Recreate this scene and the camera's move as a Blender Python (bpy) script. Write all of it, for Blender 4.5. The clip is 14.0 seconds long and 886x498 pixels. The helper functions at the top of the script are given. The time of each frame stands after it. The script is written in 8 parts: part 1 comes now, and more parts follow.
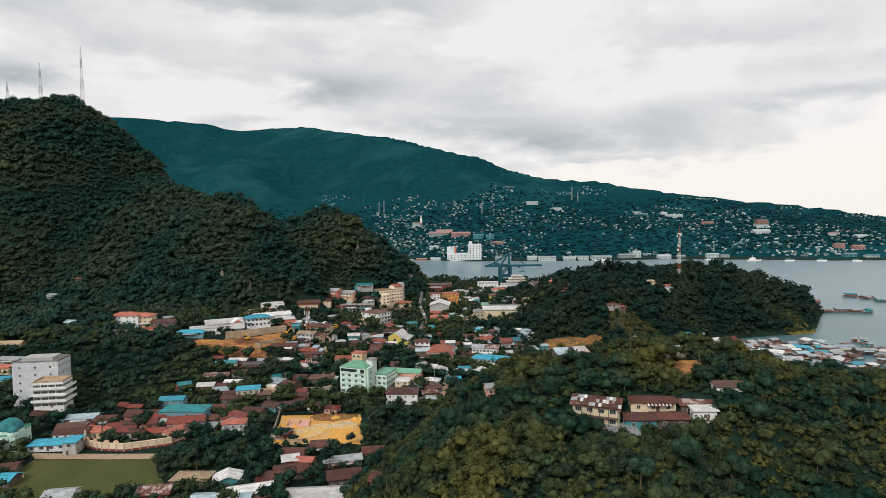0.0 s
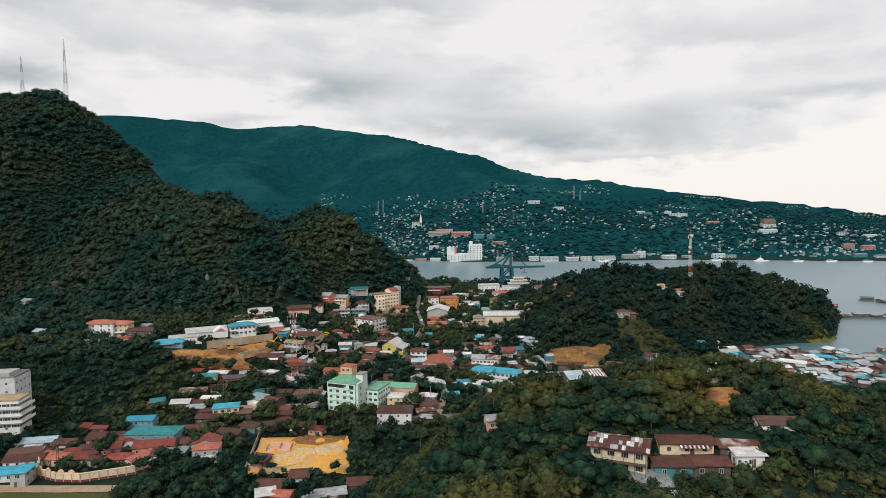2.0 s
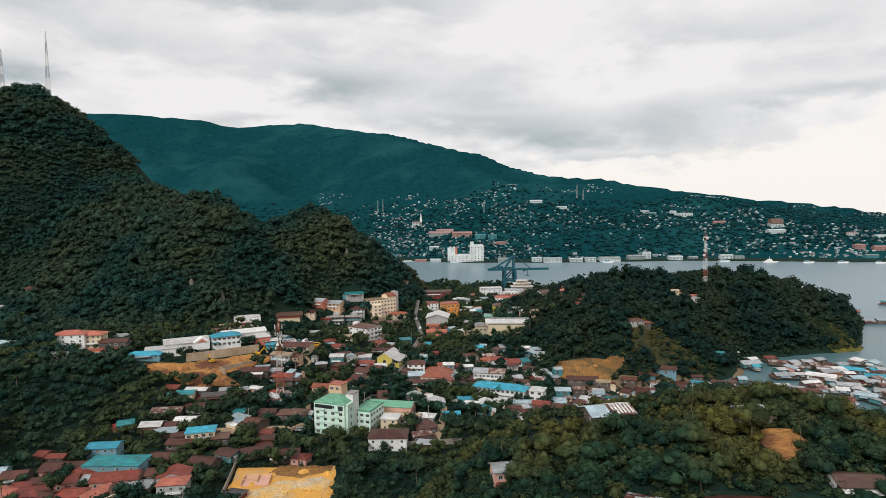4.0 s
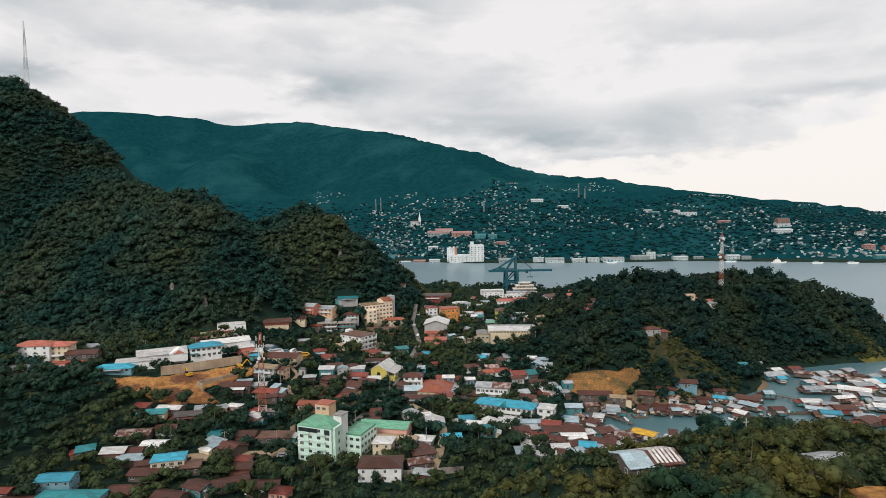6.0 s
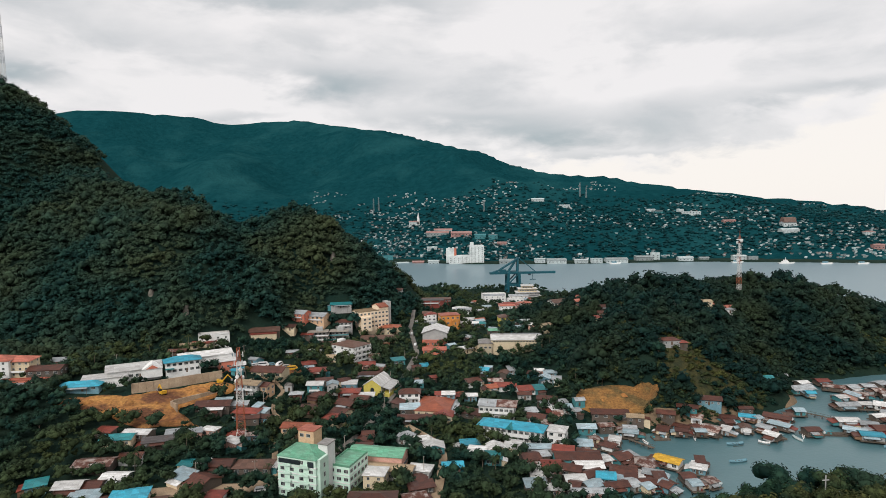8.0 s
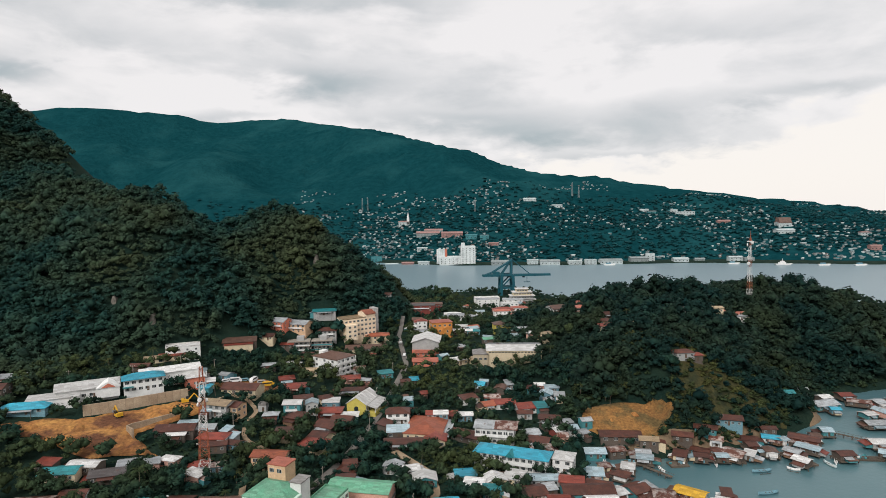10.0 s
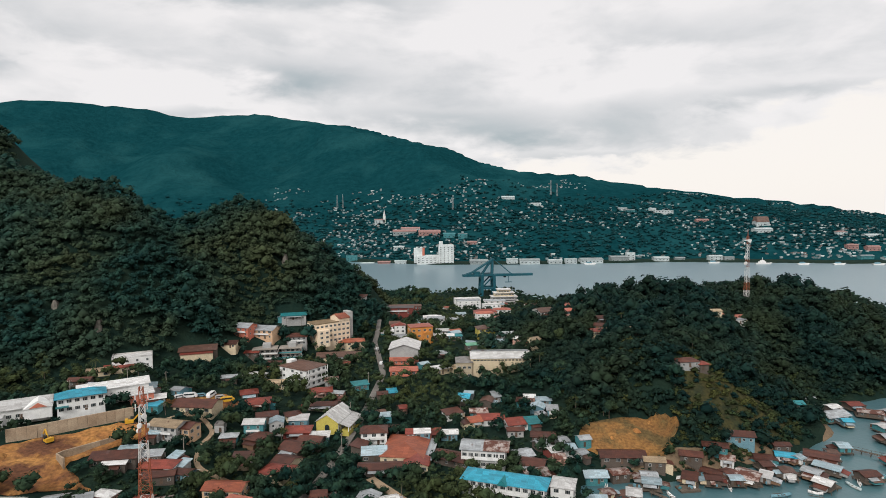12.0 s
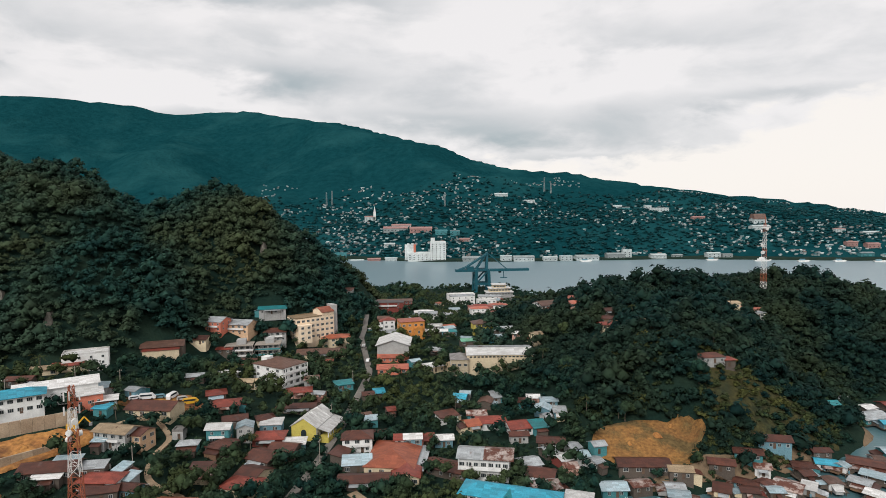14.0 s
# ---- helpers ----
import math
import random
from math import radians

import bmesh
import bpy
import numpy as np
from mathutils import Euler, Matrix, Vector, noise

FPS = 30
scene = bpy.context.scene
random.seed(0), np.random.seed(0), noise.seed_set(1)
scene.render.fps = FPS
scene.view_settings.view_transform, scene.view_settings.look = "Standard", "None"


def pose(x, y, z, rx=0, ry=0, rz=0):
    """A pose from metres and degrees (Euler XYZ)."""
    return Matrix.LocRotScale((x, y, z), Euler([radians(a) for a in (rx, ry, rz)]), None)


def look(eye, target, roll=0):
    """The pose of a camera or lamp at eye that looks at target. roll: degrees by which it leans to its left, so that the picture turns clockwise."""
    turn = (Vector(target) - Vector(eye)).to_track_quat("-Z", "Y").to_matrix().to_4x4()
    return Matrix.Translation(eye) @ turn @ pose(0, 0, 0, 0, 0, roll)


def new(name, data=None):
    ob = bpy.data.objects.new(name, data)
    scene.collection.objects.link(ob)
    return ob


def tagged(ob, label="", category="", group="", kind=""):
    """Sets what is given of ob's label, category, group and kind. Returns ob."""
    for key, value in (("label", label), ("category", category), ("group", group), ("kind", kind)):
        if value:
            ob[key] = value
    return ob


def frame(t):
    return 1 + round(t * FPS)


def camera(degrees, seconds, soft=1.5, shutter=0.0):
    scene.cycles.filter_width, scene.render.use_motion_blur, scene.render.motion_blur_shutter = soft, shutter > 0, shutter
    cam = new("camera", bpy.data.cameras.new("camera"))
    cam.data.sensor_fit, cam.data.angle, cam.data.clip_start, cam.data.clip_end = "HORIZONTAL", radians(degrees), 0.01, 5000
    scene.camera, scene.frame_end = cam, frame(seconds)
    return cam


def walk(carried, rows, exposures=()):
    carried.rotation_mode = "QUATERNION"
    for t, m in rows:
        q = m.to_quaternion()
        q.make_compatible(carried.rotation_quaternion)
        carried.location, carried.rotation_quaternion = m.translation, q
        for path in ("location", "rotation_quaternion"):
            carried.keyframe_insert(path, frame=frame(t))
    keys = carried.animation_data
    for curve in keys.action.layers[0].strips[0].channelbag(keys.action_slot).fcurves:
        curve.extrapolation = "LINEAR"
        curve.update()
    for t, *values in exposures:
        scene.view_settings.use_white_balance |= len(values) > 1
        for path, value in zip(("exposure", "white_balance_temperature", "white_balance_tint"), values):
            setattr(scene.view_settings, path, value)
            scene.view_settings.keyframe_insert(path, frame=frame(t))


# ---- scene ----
cam = camera(73.3, 14.0, soft=0.45)
PATH = [
    (0, (-1.349, -2.577, 109.117), (-1.352, -0.581, 108.992), -0.7),
    (0.5, (-0.674, 4.274, 109.006), (-0.677, 6.27, 108.88), -0.7),
    (1, (0.106, 11.531, 109.208), (0.1, 13.527, 109.082), -0.8),
    (1.5, (0.608, 19.127, 109.691), (0.602, 21.123, 109.563), -0.7),
    (2, (0.869, 26.76, 110.215), (0.863, 28.756, 110.086), -0.7),
    (2.5, (1.197, 34.501, 110.818), (1.19, 36.497, 110.688), -0.7),
    (3, (1.554, 42.386, 111.208), (1.545, 44.382, 111.077), -0.7),
    (5.5, (1.655, 81.574, 111.535), (1.647, 83.57, 111.401), -0.7),
    (6, (1.385, 89.555, 111.423), (1.379, 91.55, 111.288), -0.7),
    (6.5, (1.461, 97.385, 111.341), (1.455, 99.38, 111.207), -0.7),
    (7, (1.959, 104.827, 111.328), (1.953, 106.822, 111.193), -0.8),
    (7.5, (1.679, 112.3, 112.23), (1.674, 114.295, 112.092), -0.7),
    (8, (1.262, 119.878, 112.029), (1.259, 121.873, 111.892), -0.8),
    (10.5, (-0.271, 159.769, 111.484), (-0.222, 161.764, 111.346), -0.7),
    (11, (-1.057, 167.771, 110.718), (-0.986, 169.765, 110.58), -0.7),
    (11.5, (-1.405, 174.678, 110.812), (-1.314, 176.671, 110.67), -0.6),
    (12, (-1.74, 182.516, 109.71), (-1.629, 184.508, 109.567), -0.5),
    (12.5, (-2.022, 190.916, 107.263), (-1.902, 192.907, 107.12), -0.5),
    (13, (-1.708, 198.294, 105.119), (-1.587, 200.285, 104.974), -0.4),
    (13.5, (-1.551, 206.179, 102.838), (-1.42, 208.169, 102.691), -0.3),
    (14, (-0.943, 214.576, 98.964), (-0.803, 216.566, 98.825), -0.4),
]
walk(cam, [(t, look(eye, target, roll)) for t, eye, target, roll in PATH])

# ---- world and sun: overcast, bright towards the open sea ----
world = bpy.data.worlds.new("overcast_sky")
scene.world = world
world.use_nodes = True
wt = world.node_tree
wt.nodes.clear()


def wnode(kind, **props):
    n = wt.nodes.new(kind)
    for k, v in props.items():
        if k in ("operation", "blend_type", "data_type", "sky_type", "noise_dimensions", "interpolation_type", "vector_type"):
            if k == "operation":
                n.operation = v
            elif k == "blend_type":
                n.blend_type = v
            elif k == "data_type":
                n.data_type = v
            elif k == "sky_type":
                n.sky_type = v
            elif k == "noise_dimensions":
                n.noise_dimensions = v
        else:
            n.inputs[k].default_value = v
    return n


SUN_ELEVATION, SUN_ROTATION = 40.0, 205.0
sky = wnode("ShaderNodeTexSky", sky_type="NISHITA")
sky.sun_disc = False
sky.sun_elevation, sky.sun_rotation = radians(SUN_ELEVATION), radians(SUN_ROTATION)
coord = wnode("ShaderNodeTexCoord")
split = wnode("ShaderNodeSeparateXYZ")
wt.links.new(coord.outputs["Generated"], split.inputs[0])


def wmath(op, *values, clamp=False):
    n = wnode("ShaderNodeMath", operation=op)
    n.use_clamp = clamp
    for k, v in enumerate(values):
        if isinstance(v, (int, float)):
            n.inputs[k].default_value = v
        else:
            wt.links.new(v, n.inputs[k])
    return n.outputs[0]


SX, SY, SZ = split.outputs["X"], split.outputs["Y"], split.outputs["Z"]
level = wmath("SQRT", wmath("ADD", wmath("MULTIPLY", SX, SX), wmath("MULTIPLY", SY, SY)))
azim = wmath("DIVIDE", SX, wmath("MAXIMUM", level, 0.05))
# Clouds lie in flat banks, so their pattern is wider than it is high.
deck = wnode("ShaderNodeCombineXYZ")
wt.links.new(SX, deck.inputs[0])
wt.links.new(SY, deck.inputs[1])
wt.links.new(wmath("MULTIPLY", SZ, 2.6), deck.inputs[2])
puffs = wnode("ShaderNodeTexNoise", Scale=9.0, Detail=7.0, Roughness=0.55, Distortion=0.25)
banks = wnode("ShaderNodeTexNoise", Scale=3.1, Detail=6.0, Roughness=0.5, Distortion=0.3)
for n in (puffs, banks):
    wt.links.new(deck.outputs[0], n.inputs["Vector"])
ragged = wmath("SUBTRACT", puffs.outputs[0], 0.5)
broad = wmath("SUBTRACT", banks.outputs[0], 0.5)
shade = wmath("MULTIPLY_ADD", broad, 1.5, wmath("MULTIPLY_ADD", ragged, 0.8, 0.02))
azim_w = wmath("ADD", wmath("MULTIPLY_ADD", ragged, 0.22, azim), wmath("MULTIPLY", broad, 0.12))
high_w = wmath("ADD", wmath("MULTIPLY_ADD", ragged, 0.07, SZ), wmath("MULTIPLY", broad, 0.05))
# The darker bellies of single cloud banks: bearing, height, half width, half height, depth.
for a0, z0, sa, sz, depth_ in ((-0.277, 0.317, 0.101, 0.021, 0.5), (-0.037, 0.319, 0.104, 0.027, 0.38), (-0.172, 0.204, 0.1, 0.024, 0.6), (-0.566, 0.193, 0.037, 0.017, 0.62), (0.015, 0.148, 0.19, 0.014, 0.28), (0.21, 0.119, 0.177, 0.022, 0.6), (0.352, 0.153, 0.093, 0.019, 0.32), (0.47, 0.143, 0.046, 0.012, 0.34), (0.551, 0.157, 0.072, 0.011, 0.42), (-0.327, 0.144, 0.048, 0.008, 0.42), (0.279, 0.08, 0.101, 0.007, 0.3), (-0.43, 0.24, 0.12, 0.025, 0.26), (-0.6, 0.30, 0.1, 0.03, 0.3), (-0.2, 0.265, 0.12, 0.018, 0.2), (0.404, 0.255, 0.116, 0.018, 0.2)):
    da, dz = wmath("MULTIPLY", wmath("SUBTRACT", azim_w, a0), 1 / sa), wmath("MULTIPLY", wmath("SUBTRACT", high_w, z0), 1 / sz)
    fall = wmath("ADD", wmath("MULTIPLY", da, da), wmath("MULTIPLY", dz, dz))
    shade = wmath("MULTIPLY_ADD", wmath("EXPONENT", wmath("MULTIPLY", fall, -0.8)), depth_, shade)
ramp = wt.nodes.new("ShaderNodeValToRGB")
el = ramp.color_ramp.elements
el[0].position, el[0].color = 0.0, (0.91, 0.885, 0.885, 1)
el[1].position, el[1].color = 0.85, (0.38, 0.45, 0.48, 1)
mid = el.new(0.4)
mid.color = (0.66, 0.67, 0.685, 1)
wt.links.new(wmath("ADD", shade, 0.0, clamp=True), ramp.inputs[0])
# Clear bright strip low over the sea.
edge_z = wmath("MULTIPLY_ADD", wmath("SUBTRACT", azim, 0.40, clamp=True), 0.34, 0.078)
low = wmath("SUBTRACT", edge_z, wmath("MULTIPLY_ADD", ragged, 0.16, SZ))
strip = wmath("MULTIPLY", low, 45.0, clamp=True)
seaward = wmath("MULTIPLY_ADD", azim, 9.0, -0.35, clamp=True)
glow = wnode("ShaderNodeMixRGB")
glow.inputs[2].default_value = (0.985, 0.935, 0.89, 1)
wt.links.new(wmath("MULTIPLY", strip, seaward), glow.inputs[0])
wt.links.new(ramp.outputs[0], glow.inputs[1])
dim = wnode("ShaderNodeMixRGB", blend_type="MULTIPLY")
dim.inputs[0].default_value = 1.0
dim.inputs[2].default_value = (0.08, 0.08, 0.08, 1)
wt.links.new(sky.outputs[0], dim.inputs[1])
cover = wnode("ShaderNodeMixRGB")
cover.inputs[0].default_value = 0.94
wt.links.new(dim.outputs[0], cover.inputs[1])
wt.links.new(glow.outputs[0], cover.inputs[2])
back = wnode("ShaderNodeBackground", Strength=1.0)
wt.links.new(cover.outputs[0], back.inputs[0])
out = wnode("ShaderNodeOutputWorld")
wt.links.new(back.outputs[0], out.inputs[0])

sun = new("sun", bpy.data.lights.new("sun", "SUN"))
sun.data.energy, sun.data.angle, sun.data.color = 2.3, radians(24), (1.0, 0.97, 0.93)
sun.matrix_world = look((0, 0, 500), (500 * math.sin(radians(SUN_ROTATION + 180)) / math.tan(radians(SUN_ELEVATION)),
                                      500 * math.cos(radians(SUN_ROTATION + 180)) / math.tan(radians(SUN_ELEVATION)), 0))


# ---- materials ----
def surface(name, a, b, scale=0.3, rough=0.8, metal=0.0, bump=0.0, fine=6.0, speck=0.25, spread=0.0, coords="Object", spec=0.3, sheets=None, rust=None, third=None):
    """A worn surface: two tones at two scales, a tone of its own for each object (spread), relief, and for metal roofs sheets and rust."""
    m = bpy.data.materials.new(name)
    m.use_nodes = True
    nt = m.node_tree
    bsdf = nt.nodes["Principled BSDF"]
    bsdf.inputs["Roughness"].default_value, bsdf.inputs["Metallic"].default_value = rough, metal
    bsdf.inputs["Specular IOR Level"].default_value = spec
    if coords == "Object":
        place = nt.nodes.new("ShaderNodeTexCoord").outputs["Object"]
        who = nt.nodes.new("ShaderNodeObjectInfo")
        shift = nt.nodes.new("ShaderNodeVectorMath")
        shift.operation = "MULTIPLY_ADD"
        shift.inputs[1].default_value = (97, 61, 43)
        nt.links.new(who.outputs["Random"], shift.inputs[0])
        nt.links.new(place, shift.inputs[2])
        vec = shift.outputs[0]
    else:
        place = vec = nt.nodes.new("ShaderNodeNewGeometry").outputs["Position"]

    def noise_at(s, detail=4.0, rough_=0.55):
        n = nt.nodes.new("ShaderNodeTexNoise")
        n.inputs["Scale"].default_value, n.inputs["Detail"].default_value, n.inputs["Roughness"].default_value = s, detail, rough_
        nt.links.new(vec, n.inputs["Vector"])
        return n.outputs[0]

    def mix(kind, fac, one, two):
        n = nt.nodes.new("ShaderNodeMixRGB")
        n.blend_type = kind
        for k, v in ((0, fac), (1, one), (2, two)):
            if isinstance(v, (float, int)):
                n.inputs[k].default_value = v
            elif isinstance(v, tuple):
                n.inputs[k].default_value = (*v, 1)
            else:
                nt.links.new(v, n.inputs[k])
        return n.outputs[0]

    def sharpen(v, lo, hi):
        n = nt.nodes.new("ShaderNodeMapRange")
        n.inputs[1].default_value, n.inputs[2].default_value = lo, hi
        nt.links.new(v, n.inputs[0])
        return n.outputs[0]

    col = mix("MIX", sharpen(noise_at(scale), 0.3, 0.7), a, b)
    if third:
        col = mix("MIX", sharpen(noise_at(third[1], 6.0, 0.6), 0.47, 0.6), col, third[0])
    if sheets:
        brick = nt.nodes.new("ShaderNodeTexBrick")
        brick.inputs["Scale"].default_value = 1.0
        brick.inputs["Brick Width"].default_value, brick.inputs["Row Height"].default_value = sheets
        brick.inputs["Mortar Size"].default_value = 0.02
        brick.offset = 0.0
        brick.inputs["Color1"].default_value, brick.inputs["Color2"].default_value = (1, 1, 1, 1), (0.6, 0.58, 0.56, 1)
        brick.inputs["Mortar"].default_value = (0.55, 0.52, 0.5, 1)
        nt.links.new(vec, brick.inputs["Vector"])
        col = mix("MULTIPLY", 0.8, col, brick.outputs["Color"])
    if rust and rust > 0.15:
        loose = nt.nodes.new("ShaderNodeTexBrick")
        loose.inputs["Scale"].default_value = 1.0
        loose.inputs["Brick Width"].default_value, loose.inputs["Row Height"].default_value = 1.0, 1.9
        loose.inputs["Mortar Size"].default_value, loose.inputs["Bias"].default_value = 0.0, -0.72
        loose.inputs["Color1"].default_value, loose.inputs["Color2"].default_value = (0, 0, 0, 1), (1, 1, 1, 1)
        nt.links.new(vec, loose.inputs["Vector"])
        col = mix("MIX", sharpen(loose.outputs["Color"], 0.25, 0.6), col, (0.40, 0.39, 0.385))
    if rust and rust > 0.09:
        patch = sharpen(noise_at(0.35, 5.0, 0.65), 0.68 - rust * 0.35, 0.78 - rust * 0.35)
        col = mix("MIX", patch, col, (0.10, 0.035, 0.022))
    col = mix("OVERLAY", speck * 0.8, col, sharpen(noise_at(fine), 0.3, 0.7))
    if spread:
        tone = nt.nodes.new("ShaderNodeMapRange")
        tone.inputs[3].default_value, tone.inputs[4].default_value = 1 - spread, 1 + spread * 0.5
        nt.links.new(nt.nodes.new("ShaderNodeObjectInfo").outputs["Random"], tone.inputs[0])
        col = mix("MULTIPLY", 1.0, col, tone.outputs[0])
    nt.links.new(col, bsdf.inputs["Base Color"])
    if bump:
        bn = nt.nodes.new("ShaderNodeBump")
        bn.inputs["Distance"].default_value = bump
        nt.links.new(noise_at(fine), bn.inputs["Height"])
        nt.links.new(bn.outputs[0], bsdf.inputs["Normal"])
    return m


def foliage(name, dark, light, warm, patch=0.02, crown=0.16, warmth=0.5, vary=0.48):
    """Leaves: tone by leaf clump, by crown and by stretch of wood."""
    m = bpy.data.materials.new(name)
    m.use_nodes = True
    nt = m.node_tree
    bsdf = nt.nodes["Principled BSDF"]
    bsdf.inputs["Roughness"].default_value = 0.7
    bsdf.inputs["Specular IOR Level"].default_value = 0.04
    geo = nt.nodes.new("ShaderNodeNewGeometry")

    def noise_at(s, detail):
        n = nt.nodes.new("ShaderNodeTexNoise")
        n.inputs["Scale"].default_value, n.inputs["Detail"].default_value = s, detail
        nt.links.new(geo.outputs["Position"], n.inputs["Vector"])
        return n.outputs[0]

    def spread(v, lo, hi):
        n = nt.nodes.new("ShaderNodeMapRange")
        n.inputs[1].default_value, n.inputs[2].default_value = lo, hi
        nt.links.new(v, n.inputs[0])
        return n.outputs[0]

    def mix(fac, one, two, kind="MIX"):
        n = nt.nodes.new("ShaderNodeMixRGB")
        n.blend_type = kind
        for k, v in ((0, fac), (1, one), (2, two)):
            if isinstance(v, (float, int)):
                n.inputs[k].default_value = v
            elif isinstance(v, tuple):
                n.inputs[k].default_value = (*v, 1)
            else:
                nt.links.new(v, n.inputs[k])
        return n.outputs[0]

    col = mix(spread(noise_at(crown, 2.0), 0.35, 0.65), dark, light)
    patches = nt.nodes.new("ShaderNodeMath")
    patches.operation = "MULTIPLY"
    patches.inputs[1].default_value = warmth
    nt.links.new(spread(noise_at(patch, 5.0), 0.44, 0.68), patches.inputs[0])
    col = mix(patches.outputs[0], col, warm)
    leaf = nt.nodes.new("ShaderNodeMapRange")
    leaf.inputs[3].default_value, leaf.inputs[4].default_value = 1 - vary, 1 + vary
    nt.links.new(geo.outputs["Random Per Island"], leaf.inputs[0])
    col = mix(1.0, col, leaf.outputs[0], "MULTIPLY")
    nt.links.new(col, bsdf.inputs["Base Color"])
    return m


M = {}
M["forest"] = foliage("forest_leaves", (0.0095, 0.0330, 0.0300), (0.0200, 0.0520, 0.0390), (0.088, 0.086, 0.026), 0.014, 0.14, 0.44, 0.34)
M["leaves"] = foliage("tree_leaves", (0.0055, 0.021, 0.018), (0.021, 0.047, 0.030), (0.085, 0.09, 0.022), 0.02, 0.2, 0.5)
M["headland_leaves"] = foliage("headland_leaves", (0.0048, 0.0180, 0.0170), (0.0125, 0.032, 0.0245), (0.046, 0.053, 0.018), 0.02, 0.16, 0.42, 0.4)
M["palm"] = foliage("palm_fronds", (0.020, 0.036, 0.018), (0.045, 0.062, 0.024), (0.12, 0.10, 0.03), 0.05, 0.3, 0.5)
M["bush"] = foliage("bush_leaves", (0.013, 0.028, 0.017), (0.034, 0.052, 0.024), (0.11, 0.095, 0.022), 0.04, 0.25, 0.6)
# aerial haze is mixed into these leaves as a blue-teal base colour
M["hazed_forest"] = foliage("hazed_forest", (0.0045, 0.040, 0.047), (0.0090, 0.060, 0.067), (0.016, 0.074, 0.079), 0.006, 0.03, 0.6)


def distant_slope(name, dark, light, pale):
    """Forest cover seen from far off, tinted for haze: broad stands, crowns and gullies as tone and relief."""
    m = bpy.data.materials.new(name)
    m.use_nodes = True
    nt = m.node_tree
    bsdf = nt.nodes["Principled BSDF"]
    bsdf.inputs["Roughness"].default_value, bsdf.inputs["Specular IOR Level"].default_value = 0.95, 0.0
    pos = nt.nodes.new("ShaderNodeNewGeometry").outputs["Position"]

    def tone(scale, detail, lo, hi):
        n = nt.nodes.new("ShaderNodeTexNoise")
        n.inputs["Scale"].default_value, n.inputs["Detail"].default_value, n.inputs["Roughness"].default_value = scale, detail, 0.6
        nt.links.new(pos, n.inputs["Vector"])
        r = nt.nodes.new("ShaderNodeMapRange")
        r.inputs[1].default_value, r.inputs[2].default_value = lo, hi
        nt.links.new(n.outputs[0], r.inputs[0])
        return r.outputs[0]

    def mix(fac, one, two):
        n = nt.nodes.new("ShaderNodeMixRGB")
        nt.links.new(fac, n.inputs[0])
        for k, v in ((1, one), (2, two)):
            if isinstance(v, tuple):
                n.inputs[k].default_value = (*v, 1)
            else:
                nt.links.new(v, n.inputs[k])
        return n.outputs[0]

    col = mix(tone(0.05, 6.0, 0.3, 0.7), dark, light)
    col = mix(tone(0.0045, 5.0, 0.48, 0.75), col, pale)
    nt.links.new(col, bsdf.inputs["Base Color"])
    bump = nt.nodes.new("ShaderNodeBump")
    bump.inputs["Distance"].default_value, bump.inputs["Strength"].default_value = 7.0, 0.7
    nt.links.new(tone(0.07, 4.0, 0.2, 0.8), bump.inputs["Height"])
    nt.links.new(bump.outputs[0], bsdf.inputs["Normal"])
    return m


# the mountain's distance haze sits in these blue-teal tones
M["hazed_ground"] = distant_slope("hazed_mountain_forest", (0.0032, 0.034, 0.041), (0.0070, 0.053, 0.062), (0.0145, 0.074, 0.081))
M["near_leaves"] = foliage("near_hill_leaves", (0.0055, 0.021, 0.0165), (0.023, 0.050, 0.026), (0.13, 0.105, 0.020), 0.03, 0.17, 0.62)
M["bark"] = surface("bark", (0.10, 0.08, 0.06), (0.16, 0.13, 0.10), 1.5, 0.9, bump=0.02)
M["earth"] = surface("dark_soil_and_scrub", (0.008, 0.022, 0.018), (0.018, 0.033, 0.022), 0.08, 0.95, bump=0.6, spec=0.05, fine=0.8, coords="Position")
M["clay"] = surface("orange_clay", (0.44, 0.225, 0.065), (0.24, 0.095, 0.032), 0.09, 0.95, bump=0.5, fine=0.7, speck=0.5, coords="Position", third=((0.115, 0.048, 0.024), 0.06))
M["bank_soil"] = surface("bank_soil", (0.275, 0.138, 0.042), (0.185, 0.092, 0.032), 0.12, 0.95, bump=0.4, fine=0.8, speck=0.5, coords="Position", third=((0.11, 0.075, 0.03), 0.09))
M["ochre"] = surface("ochre_earth", (0.66, 0.35, 0.075), (0.50, 0.25, 0.06), 0.10, 0.95, bump=0.3, fine=1.4, speck=0.25, coords="Position", third=((0.46, 0.33, 0.19), 0.05))
M["rubble"] = surface("pale_rubble", (0.56, 0.45, 0.30), (0.36, 0.30, 0.22), 0.3, 0.95, bump=0.25, fine=1.8, speck=0.5, coords="Position", third=((0.60, 0.36, 0.11), 0.12))
M["turf"] = surface("mown_turf", (0.070, 0.078, 0.018), (0.048, 0.056, 0.014), 0.04, 0.95, bump=0.1, fine=1.2, speck=0.3, coords="Position")
M["grass"] = surface("rough_grass", (0.062, 0.052, 0.015), (0.016, 0.025, 0.012), 0.14, 0.95, bump=0.5, fine=0.8, speck=0.5, coords="Position")
M["dry_grass"] = surface("dry_yellow_grass", (0.15, 0.125, 0.022), (0.04, 0.048, 0.016), 0.16, 0.95, bump=0.5, fine=0.8, speck=0.6, coords="Position")
M["road"] = surface("worn_road", (0.20, 0.185, 0.165), (0.13, 0.12, 0.11), 0.2, 0.9, bump=0.03, fine=2.0, coords="Position")
